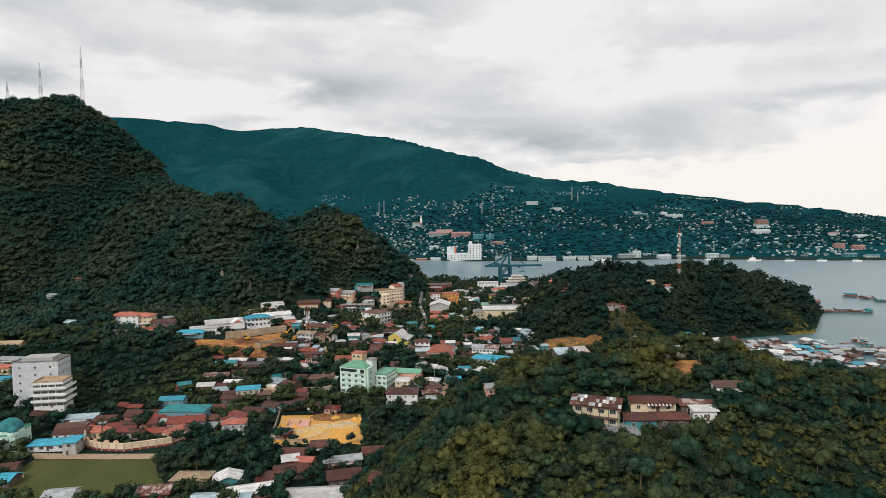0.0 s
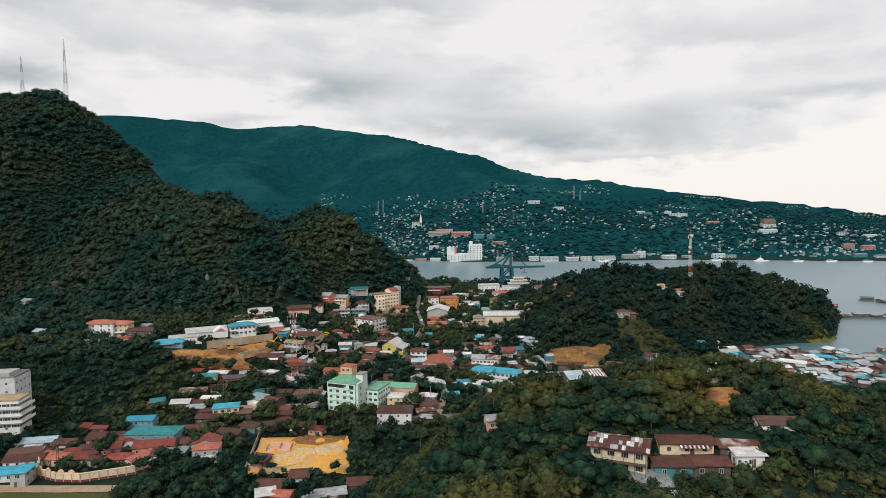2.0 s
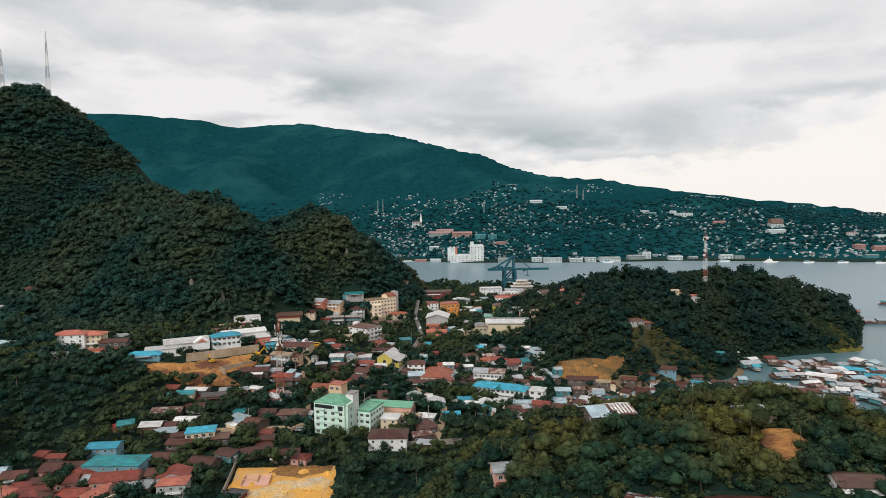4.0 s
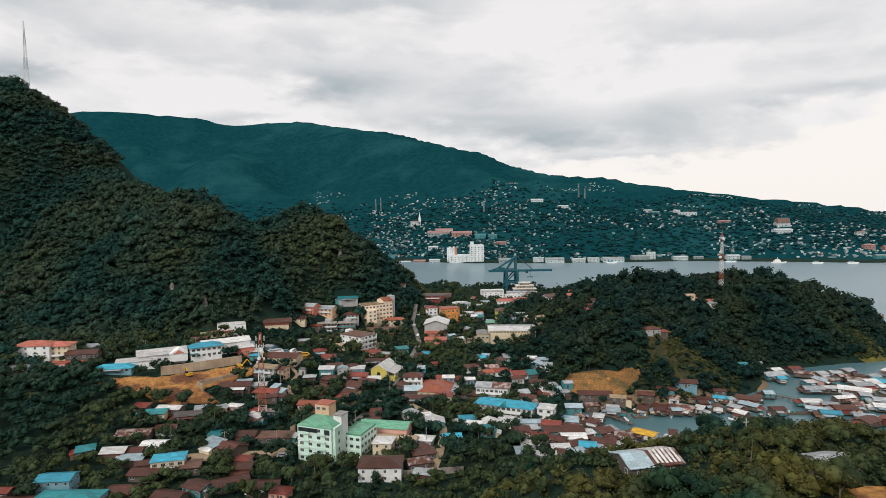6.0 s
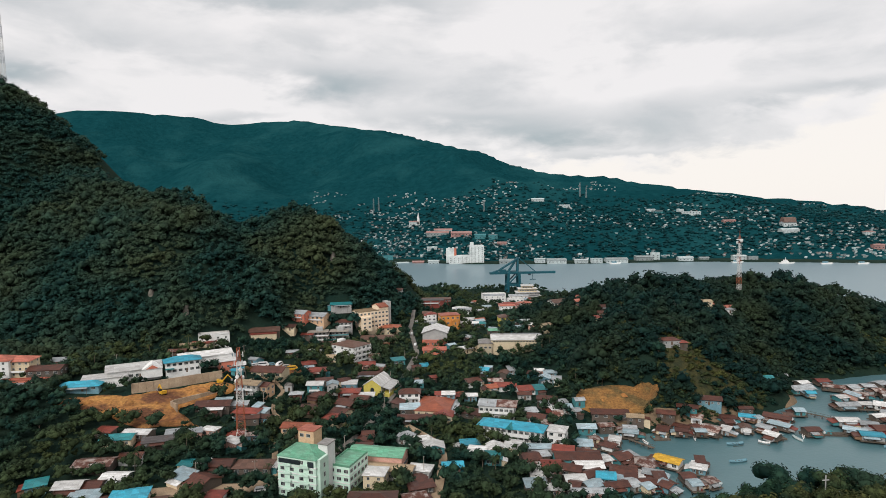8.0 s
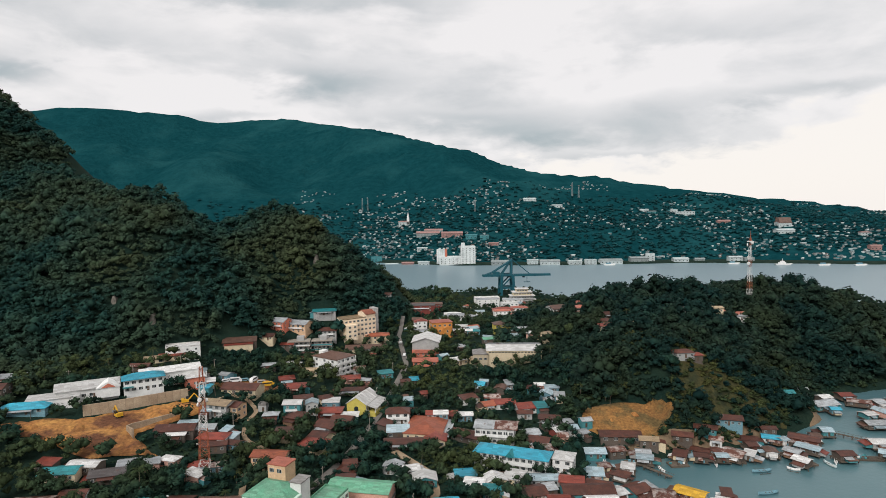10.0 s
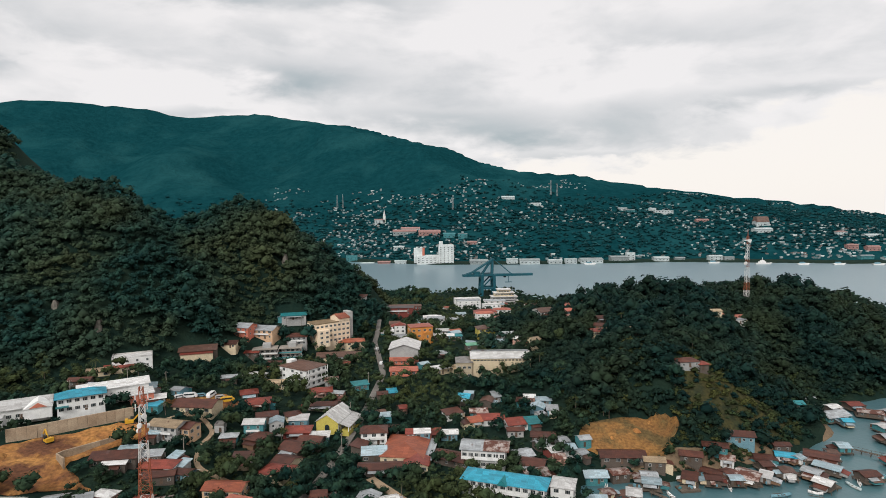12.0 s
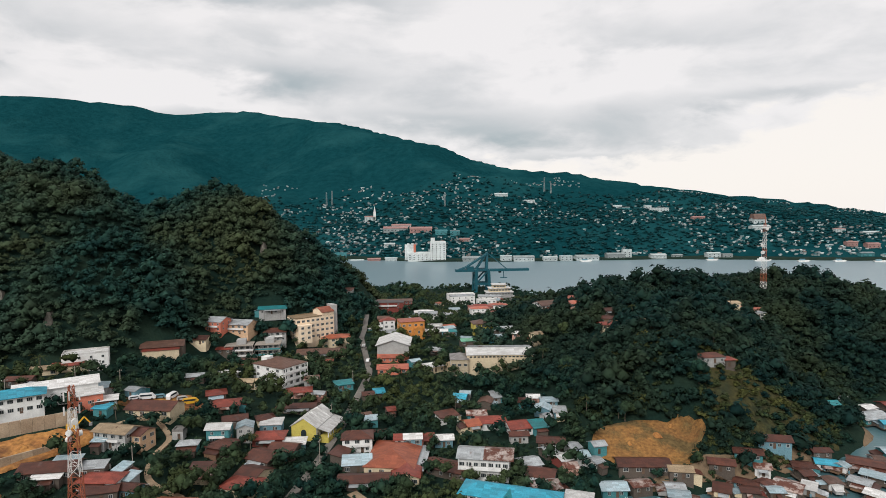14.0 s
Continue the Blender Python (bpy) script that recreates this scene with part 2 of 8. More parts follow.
M["dirt_road"] = surface("dirt_road", (0.36, 0.27, 0.18), (0.28, 0.20, 0.13), 0.2, 0.95, bump=0.06, fine=2.0, coords="Position")
M["sand"] = surface("shore_sand", (0.20, 0.14, 0.085), (0.12, 0.085, 0.055), 0.2, 0.95, bump=0.1, fine=1.0, coords="Position")
M["tan_concrete"] = surface("stained_tan_concrete", (0.44, 0.35, 0.25), (0.25, 0.18, 0.12), 0.16, 0.9, bump=0.02, fine=2.2, speck=0.22)
M["concrete"] = surface("stained_concrete", (0.34, 0.31, 0.27), (0.23, 0.20, 0.17), 0.25, 0.9, bump=0.02, fine=3, speck=0.35)
M["rock"] = surface("pale_limestone", (0.22, 0.20, 0.17), (0.09, 0.085, 0.07), 0.3, 0.9, bump=0.4, fine=1.2, speck=0.4, coords="Position")
WALLS = dict(white=(0.80, 0.80, 0.78), ivory=(0.86, 0.70, 0.52), cream=(0.70, 0.58, 0.40), mint=(0.60, 0.80, 0.68), pink=(0.62, 0.36, 0.29), peach=(0.66, 0.44, 0.28), orange=(0.66, 0.28, 0.07),
             blue=(0.16, 0.31, 0.37), teal=(0.07, 0.25, 0.27), palegrey=(0.52, 0.54, 0.56), grey=(0.40, 0.40, 0.39), yellow=(0.62, 0.52, 0.12), brown=(0.22, 0.13, 0.08), wood=(0.115, 0.094, 0.078),
             coral=(0.62, 0.20, 0.13), lilac=(0.42, 0.40, 0.50), sand=(0.50, 0.42, 0.30), maroon=(0.20, 0.05, 0.04))
for k, c in WALLS.items():
    M["w_" + k] = surface(k + "_wall", c, tuple(v * 0.8 for v in c), 0.35, 0.85, fine=2.5, speck=0.22, spread=0.12)
ROOFS = dict(rust=((0.105, 0.036, 0.024), (0.068, 0.028, 0.02), 0.5), red=((0.27, 0.058, 0.038), (0.18, 0.042, 0.03), 0.2), orange=((0.38, 0.11, 0.055), (0.28, 0.08, 0.045), 0.14),
             zinc=((0.42, 0.45, 0.47), (0.27, 0.29, 0.30), 0.2), white=((0.72, 0.72, 0.71), (0.56, 0.56, 0.55), 0.05), patched=((0.46, 0.42, 0.40), (0.34, 0.24, 0.20), 0.72),
             blue=((0.035, 0.36, 0.50), (0.05, 0.30, 0.42), 0.02), teal=((0.02, 0.24, 0.26), (0.03, 0.19, 0.21), 0.05), green=((0.12, 0.38, 0.24), (0.16, 0.33, 0.23), 0.05),
             pale=((0.30, 0.42, 0.47), (0.38, 0.46, 0.50), 0.1), brown=((0.14, 0.075, 0.055), (0.10, 0.055, 0.04), 0.2), dark=((0.10, 0.09, 0.09), (0.07, 0.06, 0.06), 0.2),
             coral=((0.46, 0.15, 0.10), (0.40, 0.12, 0.08), 0.08), grey=((0.28, 0.27, 0.26), (0.20, 0.19, 0.18), 0.02), yellow=((0.62, 0.36, 0.03), (0.52, 0.30, 0.03), 0.05), tan=((0.42, 0.32, 0.20), (0.34, 0.25, 0.16), 0.1))
for k, (a, b, r) in ROOFS.items():
    M["r_" + k] = surface(k + "_metal_roof", a, b, 0.25, 0.5, 0.0, fine=3.0, speck=0.25, spread=0.3, sheets=(2.4, 0.85), rust=r)
# muted tones for what lies across the bay: distance haze put into the colour
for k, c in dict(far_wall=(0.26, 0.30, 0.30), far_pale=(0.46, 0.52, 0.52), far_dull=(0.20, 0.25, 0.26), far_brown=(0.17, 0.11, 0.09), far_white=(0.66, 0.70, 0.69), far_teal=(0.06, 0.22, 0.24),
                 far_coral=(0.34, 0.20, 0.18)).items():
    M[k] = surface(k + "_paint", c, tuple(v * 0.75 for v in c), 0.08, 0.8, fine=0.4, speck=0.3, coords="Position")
M["glass"] = surface("dark_glass", (0.02, 0.03, 0.035), (0.035, 0.045, 0.05), 0.6, 0.15, spread=0.2)
M["frame"] = surface("window_frame", (0.5, 0.5, 0.48), (0.4, 0.4, 0.38), 1.0, 0.7)
M["door"] = surface("painted_door", (0.14, 0.09, 0.06), (0.09, 0.06, 0.045), 1.0, 0.7, spread=0.3)
M["timber"] = surface("weathered_timber", (0.13, 0.105, 0.08), (0.075, 0.06, 0.048), 0.8, 0.9, spread=0.2)
M["steel_red"] = surface("red_lattice_paint", (0.34, 0.10, 0.05), (0.28, 0.08, 0.04), 0.8, 0.6)
M["steel_white"] = surface("white_lattice_paint", (0.70, 0.69, 0.67), (0.58, 0.57, 0.55), 0.8, 0.6)
M["steel_grey"] = surface("galvanised_steel", (0.34, 0.36, 0.38), (0.26, 0.27, 0.29), 0.8, 0.5, 0.3)
M["crane_paint"] = surface("blue_crane_paint", (0.008, 0.095, 0.125), (0.014, 0.075, 0.10), 0.3, 0.5)
M["yellow_paint"] = surface("yellow_machine_paint", (0.65, 0.36, 0.03), (0.5, 0.28, 0.03), 0.8, 0.5)
M["rubber"] = surface("rubber", (0.02, 0.02, 0.02), (0.03, 0.03, 0.03), 2.0, 0.8)
M["car_white"] = surface("white_car_paint", (0.72, 0.72, 0.72), (0.66, 0.66, 0.66), 1.0, 0.3)
M["boat"] = surface("boat_paint", (0.55, 0.55, 0.52), (0.30, 0.40, 0.42), 0.5, 0.6, spread=0.4)

water_m = bpy.data.materials.new("bay_water")
water_m.use_nodes = True
nt = water_m.node_tree
wb = nt.nodes["Principled BSDF"]
wb.inputs["Roughness"].default_value = 0.3
wb.inputs["IOR"].default_value = 1.45
pos = nt.nodes.new("ShaderNodeNewGeometry").outputs["Position"]
depths = nt.nodes.new("ShaderNodeTexNoise")
depths.inputs["Scale"].default_value, depths.inputs["Detail"].default_value = 0.012, 4
nt.links.new(pos, depths.inputs["Vector"])
tint = nt.nodes.new("ShaderNodeValToRGB")
tint.color_ramp.elements[0].position, tint.color_ramp.elements[0].color = 0.35, (0.050, 0.120, 0.138, 1)
tint.color_ramp.elements[1].position, tint.color_ramp.elements[1].color = 0.65, (0.078, 0.158, 0.174, 1)
nt.links.new(depths.outputs[0], tint.inputs[0])
# inlet to bay: sky reflection painted in as a lighter, bluer base colour
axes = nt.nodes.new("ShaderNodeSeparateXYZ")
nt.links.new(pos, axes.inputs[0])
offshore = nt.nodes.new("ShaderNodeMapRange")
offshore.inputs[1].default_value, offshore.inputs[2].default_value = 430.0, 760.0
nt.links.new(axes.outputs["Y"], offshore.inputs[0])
painted_sheen = nt.nodes.new("ShaderNodeMixRGB")
painted_sheen.inputs[2].default_value = (0.125, 0.205, 0.240, 1)
nt.links.new(offshore.outputs[0], painted_sheen.inputs[0])
nt.links.new(tint.outputs[0], painted_sheen.inputs[1])
nt.links.new(painted_sheen.outputs[0], wb.inputs["Base Color"])
chop = nt.nodes.new("ShaderNodeTexNoise")
chop.inputs["Scale"].default_value, chop.inputs["Detail"].default_value = 0.45, 5
nt.links.new(pos, chop.inputs["Vector"])
wave = nt.nodes.new("ShaderNodeBump")
wave.inputs["Distance"].default_value, wave.inputs["Strength"].default_value = 0.3, 0.4
nt.links.new(chop.outputs[0], wave.inputs["Height"])
nt.links.new(wave.outputs[0], wb.inputs["Normal"])
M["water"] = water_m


# ---- the lie of the land ----
def smooth(lo, hi, v):
    t = np.clip((v - lo) / (hi - lo), 0, 1)
    return t * t * (3 - 2 * t)


def rough_noise(x, y, scale, seed=0):
    """Soft value noise between -1 and 1."""
    u, v = np.asarray(x, float) / scale + seed * 17.3, np.asarray(y, float) / scale - seed * 9.1
    i, j = np.floor(u), np.floor(v)
    a, b = u - i, v - j
    a, b = a * a * (3 - 2 * a), b * b * (3 - 2 * b)

    def h(p, q):
        s = np.sin(p * 127.1 + q * 311.7 + seed * 74.7) * 43758.5453
        return 2 * (s - np.floor(s)) - 1

    return (h(i, j) * (1 - a) + h(i + 1, j) * a) * (1 - b) + (h(i, j + 1) * (1 - a) + h(i + 1, j + 1) * a) * b


def mound(x, y, cx, cy, sx, sy, h):
    return h * np.exp(-0.5 * (((x - cx) / sx) ** 2 + ((y - cy) / sy) ** 2))


def ridge(x, y, crest, flat_top=0.0, full=0.0):
    """Height of a ridge along crest points (x, y, height, half width); full: how far its flanks bulge."""
    best = np.zeros(np.broadcast(x, y).shape)
    for (ax, ay, ah, aw), (bx, by, bh, bw) in zip(crest, crest[1:]):
        dx, dy = bx - ax, by - ay
        s = np.clip(((x - ax) * dx + (y - ay) * dy) / (dx * dx + dy * dy), 0, 1)
        d = np.hypot(x - ax - s * dx, y - ay - s * dy) / (aw + s * (bw - aw))
        t = np.clip((d - flat_top) / (1 - flat_top), 0, 1)
        side = 0.55 * (1 - t) + 0.45 * (0.5 + 0.5 * np.cos(np.pi * t))
        best = np.maximum(best, (ah + s * (bh - ah)) * (side * (1 - full) + full * (1 - t * t)))
    return best


def inside(x, y, ring):
    """Signed distance to a closed outline: positive within."""
    x, y = np.broadcast_arrays(np.asarray(x, float), np.asarray(y, float))
    far, odd = np.full(x.shape, 1e9), np.zeros(x.shape, bool)
    for (ax, ay), (bx, by) in zip(ring, ring[1:] + ring[:1]):
        dx, dy = bx - ax, by - ay
        s = np.clip(((x - ax) * dx + (y - ay) * dy) / (dx * dx + dy * dy), 0, 1)
        far = np.minimum(far, np.hypot(x - ax - s * dx, y - ay - s * dy))
        cross = ((ay > y) != (by > y)) & (x < (bx - ax) * (y - ay) / (by - ay + 1e-12) + ax)
        odd ^= cross
    return np.where(odd, far, -far)


LEFT_RIDGE = [(-900, 620, 215, 260), (-531, 690, 235, 234), (-448, 700, 243, 199), (-405, 708, 200, 180), (-343, 692, 142, 166), (-323, 655, 140, 153), (-257, 640, 115, 172),
              (-225, 630, 122, 115), (-220, 620, 115, 145), (-185, 620, 92, 121), (-134, 640, 105, 104), (-113, 655, 77, 93), (-78, 665, 66, 48), (-62, 690, 41, 54), (-40, 715, 8, 40)]
HEADLAND = [(128, 468, 31, 62), (150, 560, 35, 120), (185, 605, 35, 130), (232, 595, 41, 120), (266, 596, 41, 110), (292, 590, 33, 90), (335, 590, 20, 80), (372, 602, 14, 50), (388, 612, 3, 30)]
NEAR_HILL = [(30, 150, 44, 80), (44, 198, 52, 85), (78, 203, 52, 100), (102, 200, 44, 105), (170, 188, 41, 108), (300, 160, 40, 120), (600, 80, 50, 200)]
BAY = [(60, 404), (66, 372), (70, 338), (105, 318), (160, 300), (240, 270), (340, 262), (700, 250), (3000, 0), (3000, 1130), (1300, 1150), (830, 1202), (590, 1265),
       (490, 1290), (267, 1275), (40, 1300), (-136, 1395), (-420, 1420), (-420, 900), (-60, 880), (60, 935), (125, 940), (175, 780), (300, 690), (385, 645), (398, 618),
       (372, 585), (318, 508), (275, 500), (233, 488), (207, 474), (198, 448), (160, 424), (125, 412), (92, 405), (84, 408), (72, 409)]
SKYLINE_X = [-2200, -1690, -1459, -1200, -1130, -1060, -980, -900, -800, -640, -520, -366, -225, -62, 60, 148, 252, 340, 440, 556, 763, 900, 1003, 1158, 1300, 1700, 2600]
SKYLINE_Y = [2850, 2900, 2920, 3030, 3059, 3088, 3100, 3100, 3078, 3021, 2971, 2900, 2750, 2600, 2542, 2500, 2400, 2286, 2246, 2200, 2100, 2043, 2000, 1950, 1820, 1700, 1600]
SKYLINE_Z = [522, 586, 578, 567, 550, 536, 541, 547, 547, 537, 505, 477, 448, 389, 352, 328, 278, 241, 222, 213, 169, 147, 131, 113, 80, 30, 5]
COAST_X, COAST_Y = [-2200, -420, -136, 40, 267, 490, 590, 830, 1300, 2600], [1450, 1420, 1395, 1300, 1275, 1290, 1265, 1202, 1150, 1050]


def ground_z(x, y):
    x, y = np.broadcast_arrays(np.asarray(x, float), np.asarray(y, float))
    z = 3.0 + mound(x, y, 20, 605, 115, 95, 14) + mound(x, y, -280, 430, 105, 72, 30) + mound(x, y, -130, 475, 45, 42, 13) + mound(x, y, -330, 250, 80, 80, 8) + mound(x, y, 98, 466, 24, 17, 8)
    hills = ridge(x, y, LEFT_RIDGE, full=0.6) + ridge(x, y, HEADLAND, 0.12) + ridge(x, y, NEAR_HILL, 0.3)
    hills = hills - mound(x, y, 55, 163, 24, 12, 6.5) - mound(x, y, 14, 194, 12, 12, 6)
    far_side = np.interp(y, [260, 400], [0.35, 1.0])
    z = z + hills + far_side * np.minimum(hills, 30) / 30 * (4.0 * rough_noise(x, y, 38, 1) + 2.0 * rough_noise(x, y, 15, 2)) + far_side * hills / 240 * 9 * rough_noise(x, y, 85, 3)
    # the earth bank cut into the foot of the headland
    bank = smooth(0, 6, inside(x, y, [(60, 424), (68, 441), (90, 446), (108, 446), (118, 435), (106, 415), (78, 411)]))
    z = z + (4.5 + 10.0 * smooth(413, 444, y - 0.12 * (x - 88)) - z) * bank
    # the level ground below the ridge on which the hotel stands
    ledge = 15.0 + 0.2 * np.maximum(0, y - 550) + 0.33 * np.maximum(0, -62 - x) + 0.9 * np.maximum(0, y - 570) * smooth(62, 74, -x)
    z = z + np.minimum(ledge - z, 0) * smooth(-2, 10, inside(x, y, [(-122, 535), (-122, 572), (-98, 594), (-42, 600), (-28, 592), (-24, 560), (-60, 538)]))
    # across the bay: foreshore, slope and skyline
    far_y, coast = np.interp(x, SKYLINE_X, SKYLINE_Y), np.interp(x, COAST_X, COAST_Y)
    s = (y - coast - 60) / (far_y - coast - 60)
    t = np.clip(s, 0, 1)
    power = np.interp(x, [-1500, -300, 300, 800], [1.25, 1.1, 0.9, 0.8])
    gully = t * (1 - t) * 4
    top = np.interp(x, SKYLINE_X, SKYLINE_Z)
    far = 2.5 + top * t ** power * (1 + gully * (0.24 * rough_noise(x + y * 0.3, y * 0.6, 300, 5) + 0.10 * rough_noise(x, y, 150, 6) + 0.035 * rough_noise(x, y, 60, 8)))
    far = far + np.minimum(t * 6, 1) * 5 * rough_noise(x, y, 45, 7) - np.maximum(0, s - 1) * 500
    z = np.where(y > coast - 150, far, z)
    sea = inside(x, y, BAY)
    return np.where(sea > 0, np.maximum(-7.0, -0.35 * sea), np.minimum(z, 0.4 + np.maximum(0, -sea) * 0.9 + np.maximum(0, -sea - 30) * 9))


def mesh_of(name, verts, faces, mats=(), slots=None, flat=True):
    me = bpy.data.meshes.new(name)
    me.from_pydata([tuple(v) for v in verts], [], faces)
    for m in mats:
        me.materials.append(m)
    if slots is not None:
        me.polygons.foreach_set("material_index", np.asarray(slots, np.int32))
    if not flat:
        me.polygons.foreach_set("use_smooth", np.ones(len(me.polygons), bool))
    me.update()
    return me


def mesh_quick(name, verts, corners, sides, mat):
    """A mesh from arrays: verts (n, 3), corners (all face corners in turn), sides (corners a face)."""
    me = bpy.data.meshes.new(name)
    verts, corners = np.ascontiguousarray(verts, np.float32), np.ascontiguousarray(corners, np.int32)
    count = len(corners) // sides
    me.vertices.add(len(verts))
    me.vertices.foreach_set("co", verts.ravel())
    me.loops.add(len(corners))
    me.loops.foreach_set("vertex_index", corners.ravel())
    me.polygons.add(count)
    me.polygons.foreach_set("loop_start", np.arange(count, dtype=np.int32) * sides)
    me.polygons.foreach_set("loop_total", np.full(count, sides, np.int32))
    me.materials.append(mat)
    me.update(calc_edges=True)
    return me


# ---- ground and sea ----
def steps(*stretches):
    line = [stretches[0][0]]
    for a, b, step in stretches:
        line += list(np.arange(a + step, b + 0.01, step))
    return np.array(line)


gx = steps((-2200, -520, 40), (-520, 440, 5), (440, 2600, 40))
gy = steps((-500, -60, 40), (-60, 760, 5), (760, 1200, 12), (1200, 1700, 12.5), (1700, 3400, 25))
GX, GY = np.meshgrid(gx, gy)
GZ = ground_z(GX, GY)
nx, ny = len(gx), len(gy)
idx = np.arange(nx * ny).reshape(ny, nx)
quads = np.stack([idx[:-1, :-1], idx[:-1, 1:], idx[1:, 1:], idx[1:, :-1]], -1).reshape(-1, 4)
tris = np.concatenate([quads[:, [0, 1, 2]], quads[:, [0, 2, 3]]], 1).reshape(-1, 3)
ground_me = mesh_quick("ground", np.stack([GX, GY, GZ], -1).reshape(-1, 3), tris.ravel(), 3, M["earth"])
ground_me.materials.append(M["hazed_ground"])
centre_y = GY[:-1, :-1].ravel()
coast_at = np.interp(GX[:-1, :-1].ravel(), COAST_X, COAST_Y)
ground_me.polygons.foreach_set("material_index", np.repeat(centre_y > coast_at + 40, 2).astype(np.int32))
ground_me.polygons.foreach_set("use_smooth", np.ones(len(ground_me.polygons), bool))
tagged(new("ground", ground_me), "wooded hills, valley floor and far mountain", "ground", kind="structure")


def land(x, y):
    """Height of the ground sheet itself between its grid points."""
    i, j = np.clip(np.searchsorted(gx, x) - 1, 0, nx - 2), np.clip(np.searchsorted(gy, y) - 1, 0, ny - 2)
    u, v = (x - gx[i]) / (gx[i + 1] - gx[i]), (y - gy[j]) / (gy[j + 1] - gy[j])
    a, b, c, d = GZ[j, i], GZ[j, i + 1], GZ[j + 1, i + 1], GZ[j + 1, i]
    return np.where(u >= v, a + u * (b - a) + v * (c - b), a + v * (d - a) + u * (c - d))


def landz(x, y):
    return float(land(np.array(float(x)), np.array(float(y))))


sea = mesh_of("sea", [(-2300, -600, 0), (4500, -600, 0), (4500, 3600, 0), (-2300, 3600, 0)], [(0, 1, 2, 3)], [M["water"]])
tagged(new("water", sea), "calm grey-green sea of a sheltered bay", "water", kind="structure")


def draped(name, ring, mat, label, category, lift=0.3, step=3.0, edge=1.5, relief=0.0):
    """A sheet laid over the ground within an outline with a wavering edge."""
    xs, ys = [p[0] for p in ring], [p[1] for p in ring]
    ax, ay = np.arange(min(xs) - 2 * step, max(xs) + 2 * step, step), np.arange(min(ys) - 2 * step, max(ys) + 2 * step, step)
    X, Y = np.meshgrid(ax, ay)

    def depth(x, y):
        return inside(x, y, ring) + edge * (0.7 * rough_noise(x, y, 9, 11) + 0.5 * rough_noise(x, y, 3.5, 12))

    S = depth(X, Y)
    # corners that lie outside are drawn in to the outline
    for _ in range(2):
        dx, dy = (depth(X + 0.2, Y) - S) / 0.2, (depth(X, Y + 0.2) - S) / 0.2
        pull = np.where(S < 0, np.clip(-S, 0, step), 0) / np.maximum(dx * dx + dy * dy, 0.3)
        X, Y = X + pull * dx, Y + pull * dy
        S_new = depth(X, Y)
        S = np.where(S < 0, np.minimum(S_new, 0), S)
    S0 = depth(*np.meshgrid(ax, ay))
    Z = land(X, Y) + lift + relief * np.clip(0.6 + 0.8 * rough_noise(X, Y, 8, 51) + 0.5 * rough_noise(X, Y, 3.6, 52), 0, 2) * (S0 > 0)
    verts, faces, ids = [], [], {}
    for j in range(len(ay) - 1):
        for i in range(len(ax) - 1):
            if max(S0[j, i], S0[j, i + 1], S0[j + 1, i], S0[j + 1, i + 1]) > 0:
                f = []
                for q, p in ((j, i), (j, i + 1), (j + 1, i + 1), (j + 1, i)):
                    if (q, p) not in ids:
                        ids[q, p] = len(verts)
                        verts.append((X[q, p], Y[q, p], Z[q, p]))
                    f.append(ids[q, p])
                faces.append(f)
    ob = new(name, mesh_of(name, verts, faces, [mat], flat=False))
    return tagged(ob, label, category, kind="structure")


ROADS = []


def road(pts, width, mat, label, lift=0.35):
    """A strip over the ground along a line of places."""
    line = []
    for (ax, ay), (bx, by) in zip(pts, pts[1:]):
        n = max(2, int(math.hypot(bx - ax, by - ay) / 3))
        line += [(ax + (bx - ax) * k / n, ay + (by - ay) * k / n) for k in range(n)]
    line.append(pts[-1])
    for _ in range(3):
        line = [line[0]] + [tuple((a + 2 * b + c) / 4 for a, b, c in zip(*w)) for w in zip(line, line[1:], line[2:])] + [line[-1]]
    verts, faces = [], []
    for k, (x, y) in enumerate(line):
        ax, ay = line[max(0, k - 1)]
        bx, by = line[min(len(line) - 1, k + 1)]
        d = math.hypot(bx - ax, by - ay) or 1
        px, py = -(by - ay) / d * width / 2, (bx - ax) / d * width / 2
        z = max(landz(x + px, y + py), landz(x - px, y - py), landz(x, y)) + lift
        verts += [(x + px, y + py, z), (x - px, y - py, z), (x - px, y - py, z - 0.8), (x + px, y + py, z - 0.8)]
        ROADS.append((x, y, width))
        if k:
            o = 4 * k
            faces += [(o - 4, o - 3, o + 1, o), (o - 3, o - 2, o + 2, o + 1), (o - 1, o - 4, o, o + 3)]
    return tagged(new("road", mesh_of("road", verts, faces, [mat])), label, "road", kind="structure")

TAKEN, BARE = [], []


# ---- pieces of buildings ----
def box(x0, x1, y0, y1, z0, z1):
    v = [(x0, y0, z0), (x1, y0, z0), (x1, y1, z0), (x0, y1, z0), (x0, y0, z1), (x1, y0, z1), (x1, y1, z1), (x0, y1, z1)]
    return v, [(0, 3, 2, 1), (4, 5, 6, 7), (0, 1, 5, 4), (1, 2, 6, 5), (2, 3, 7, 6), (3, 0, 4, 7)]


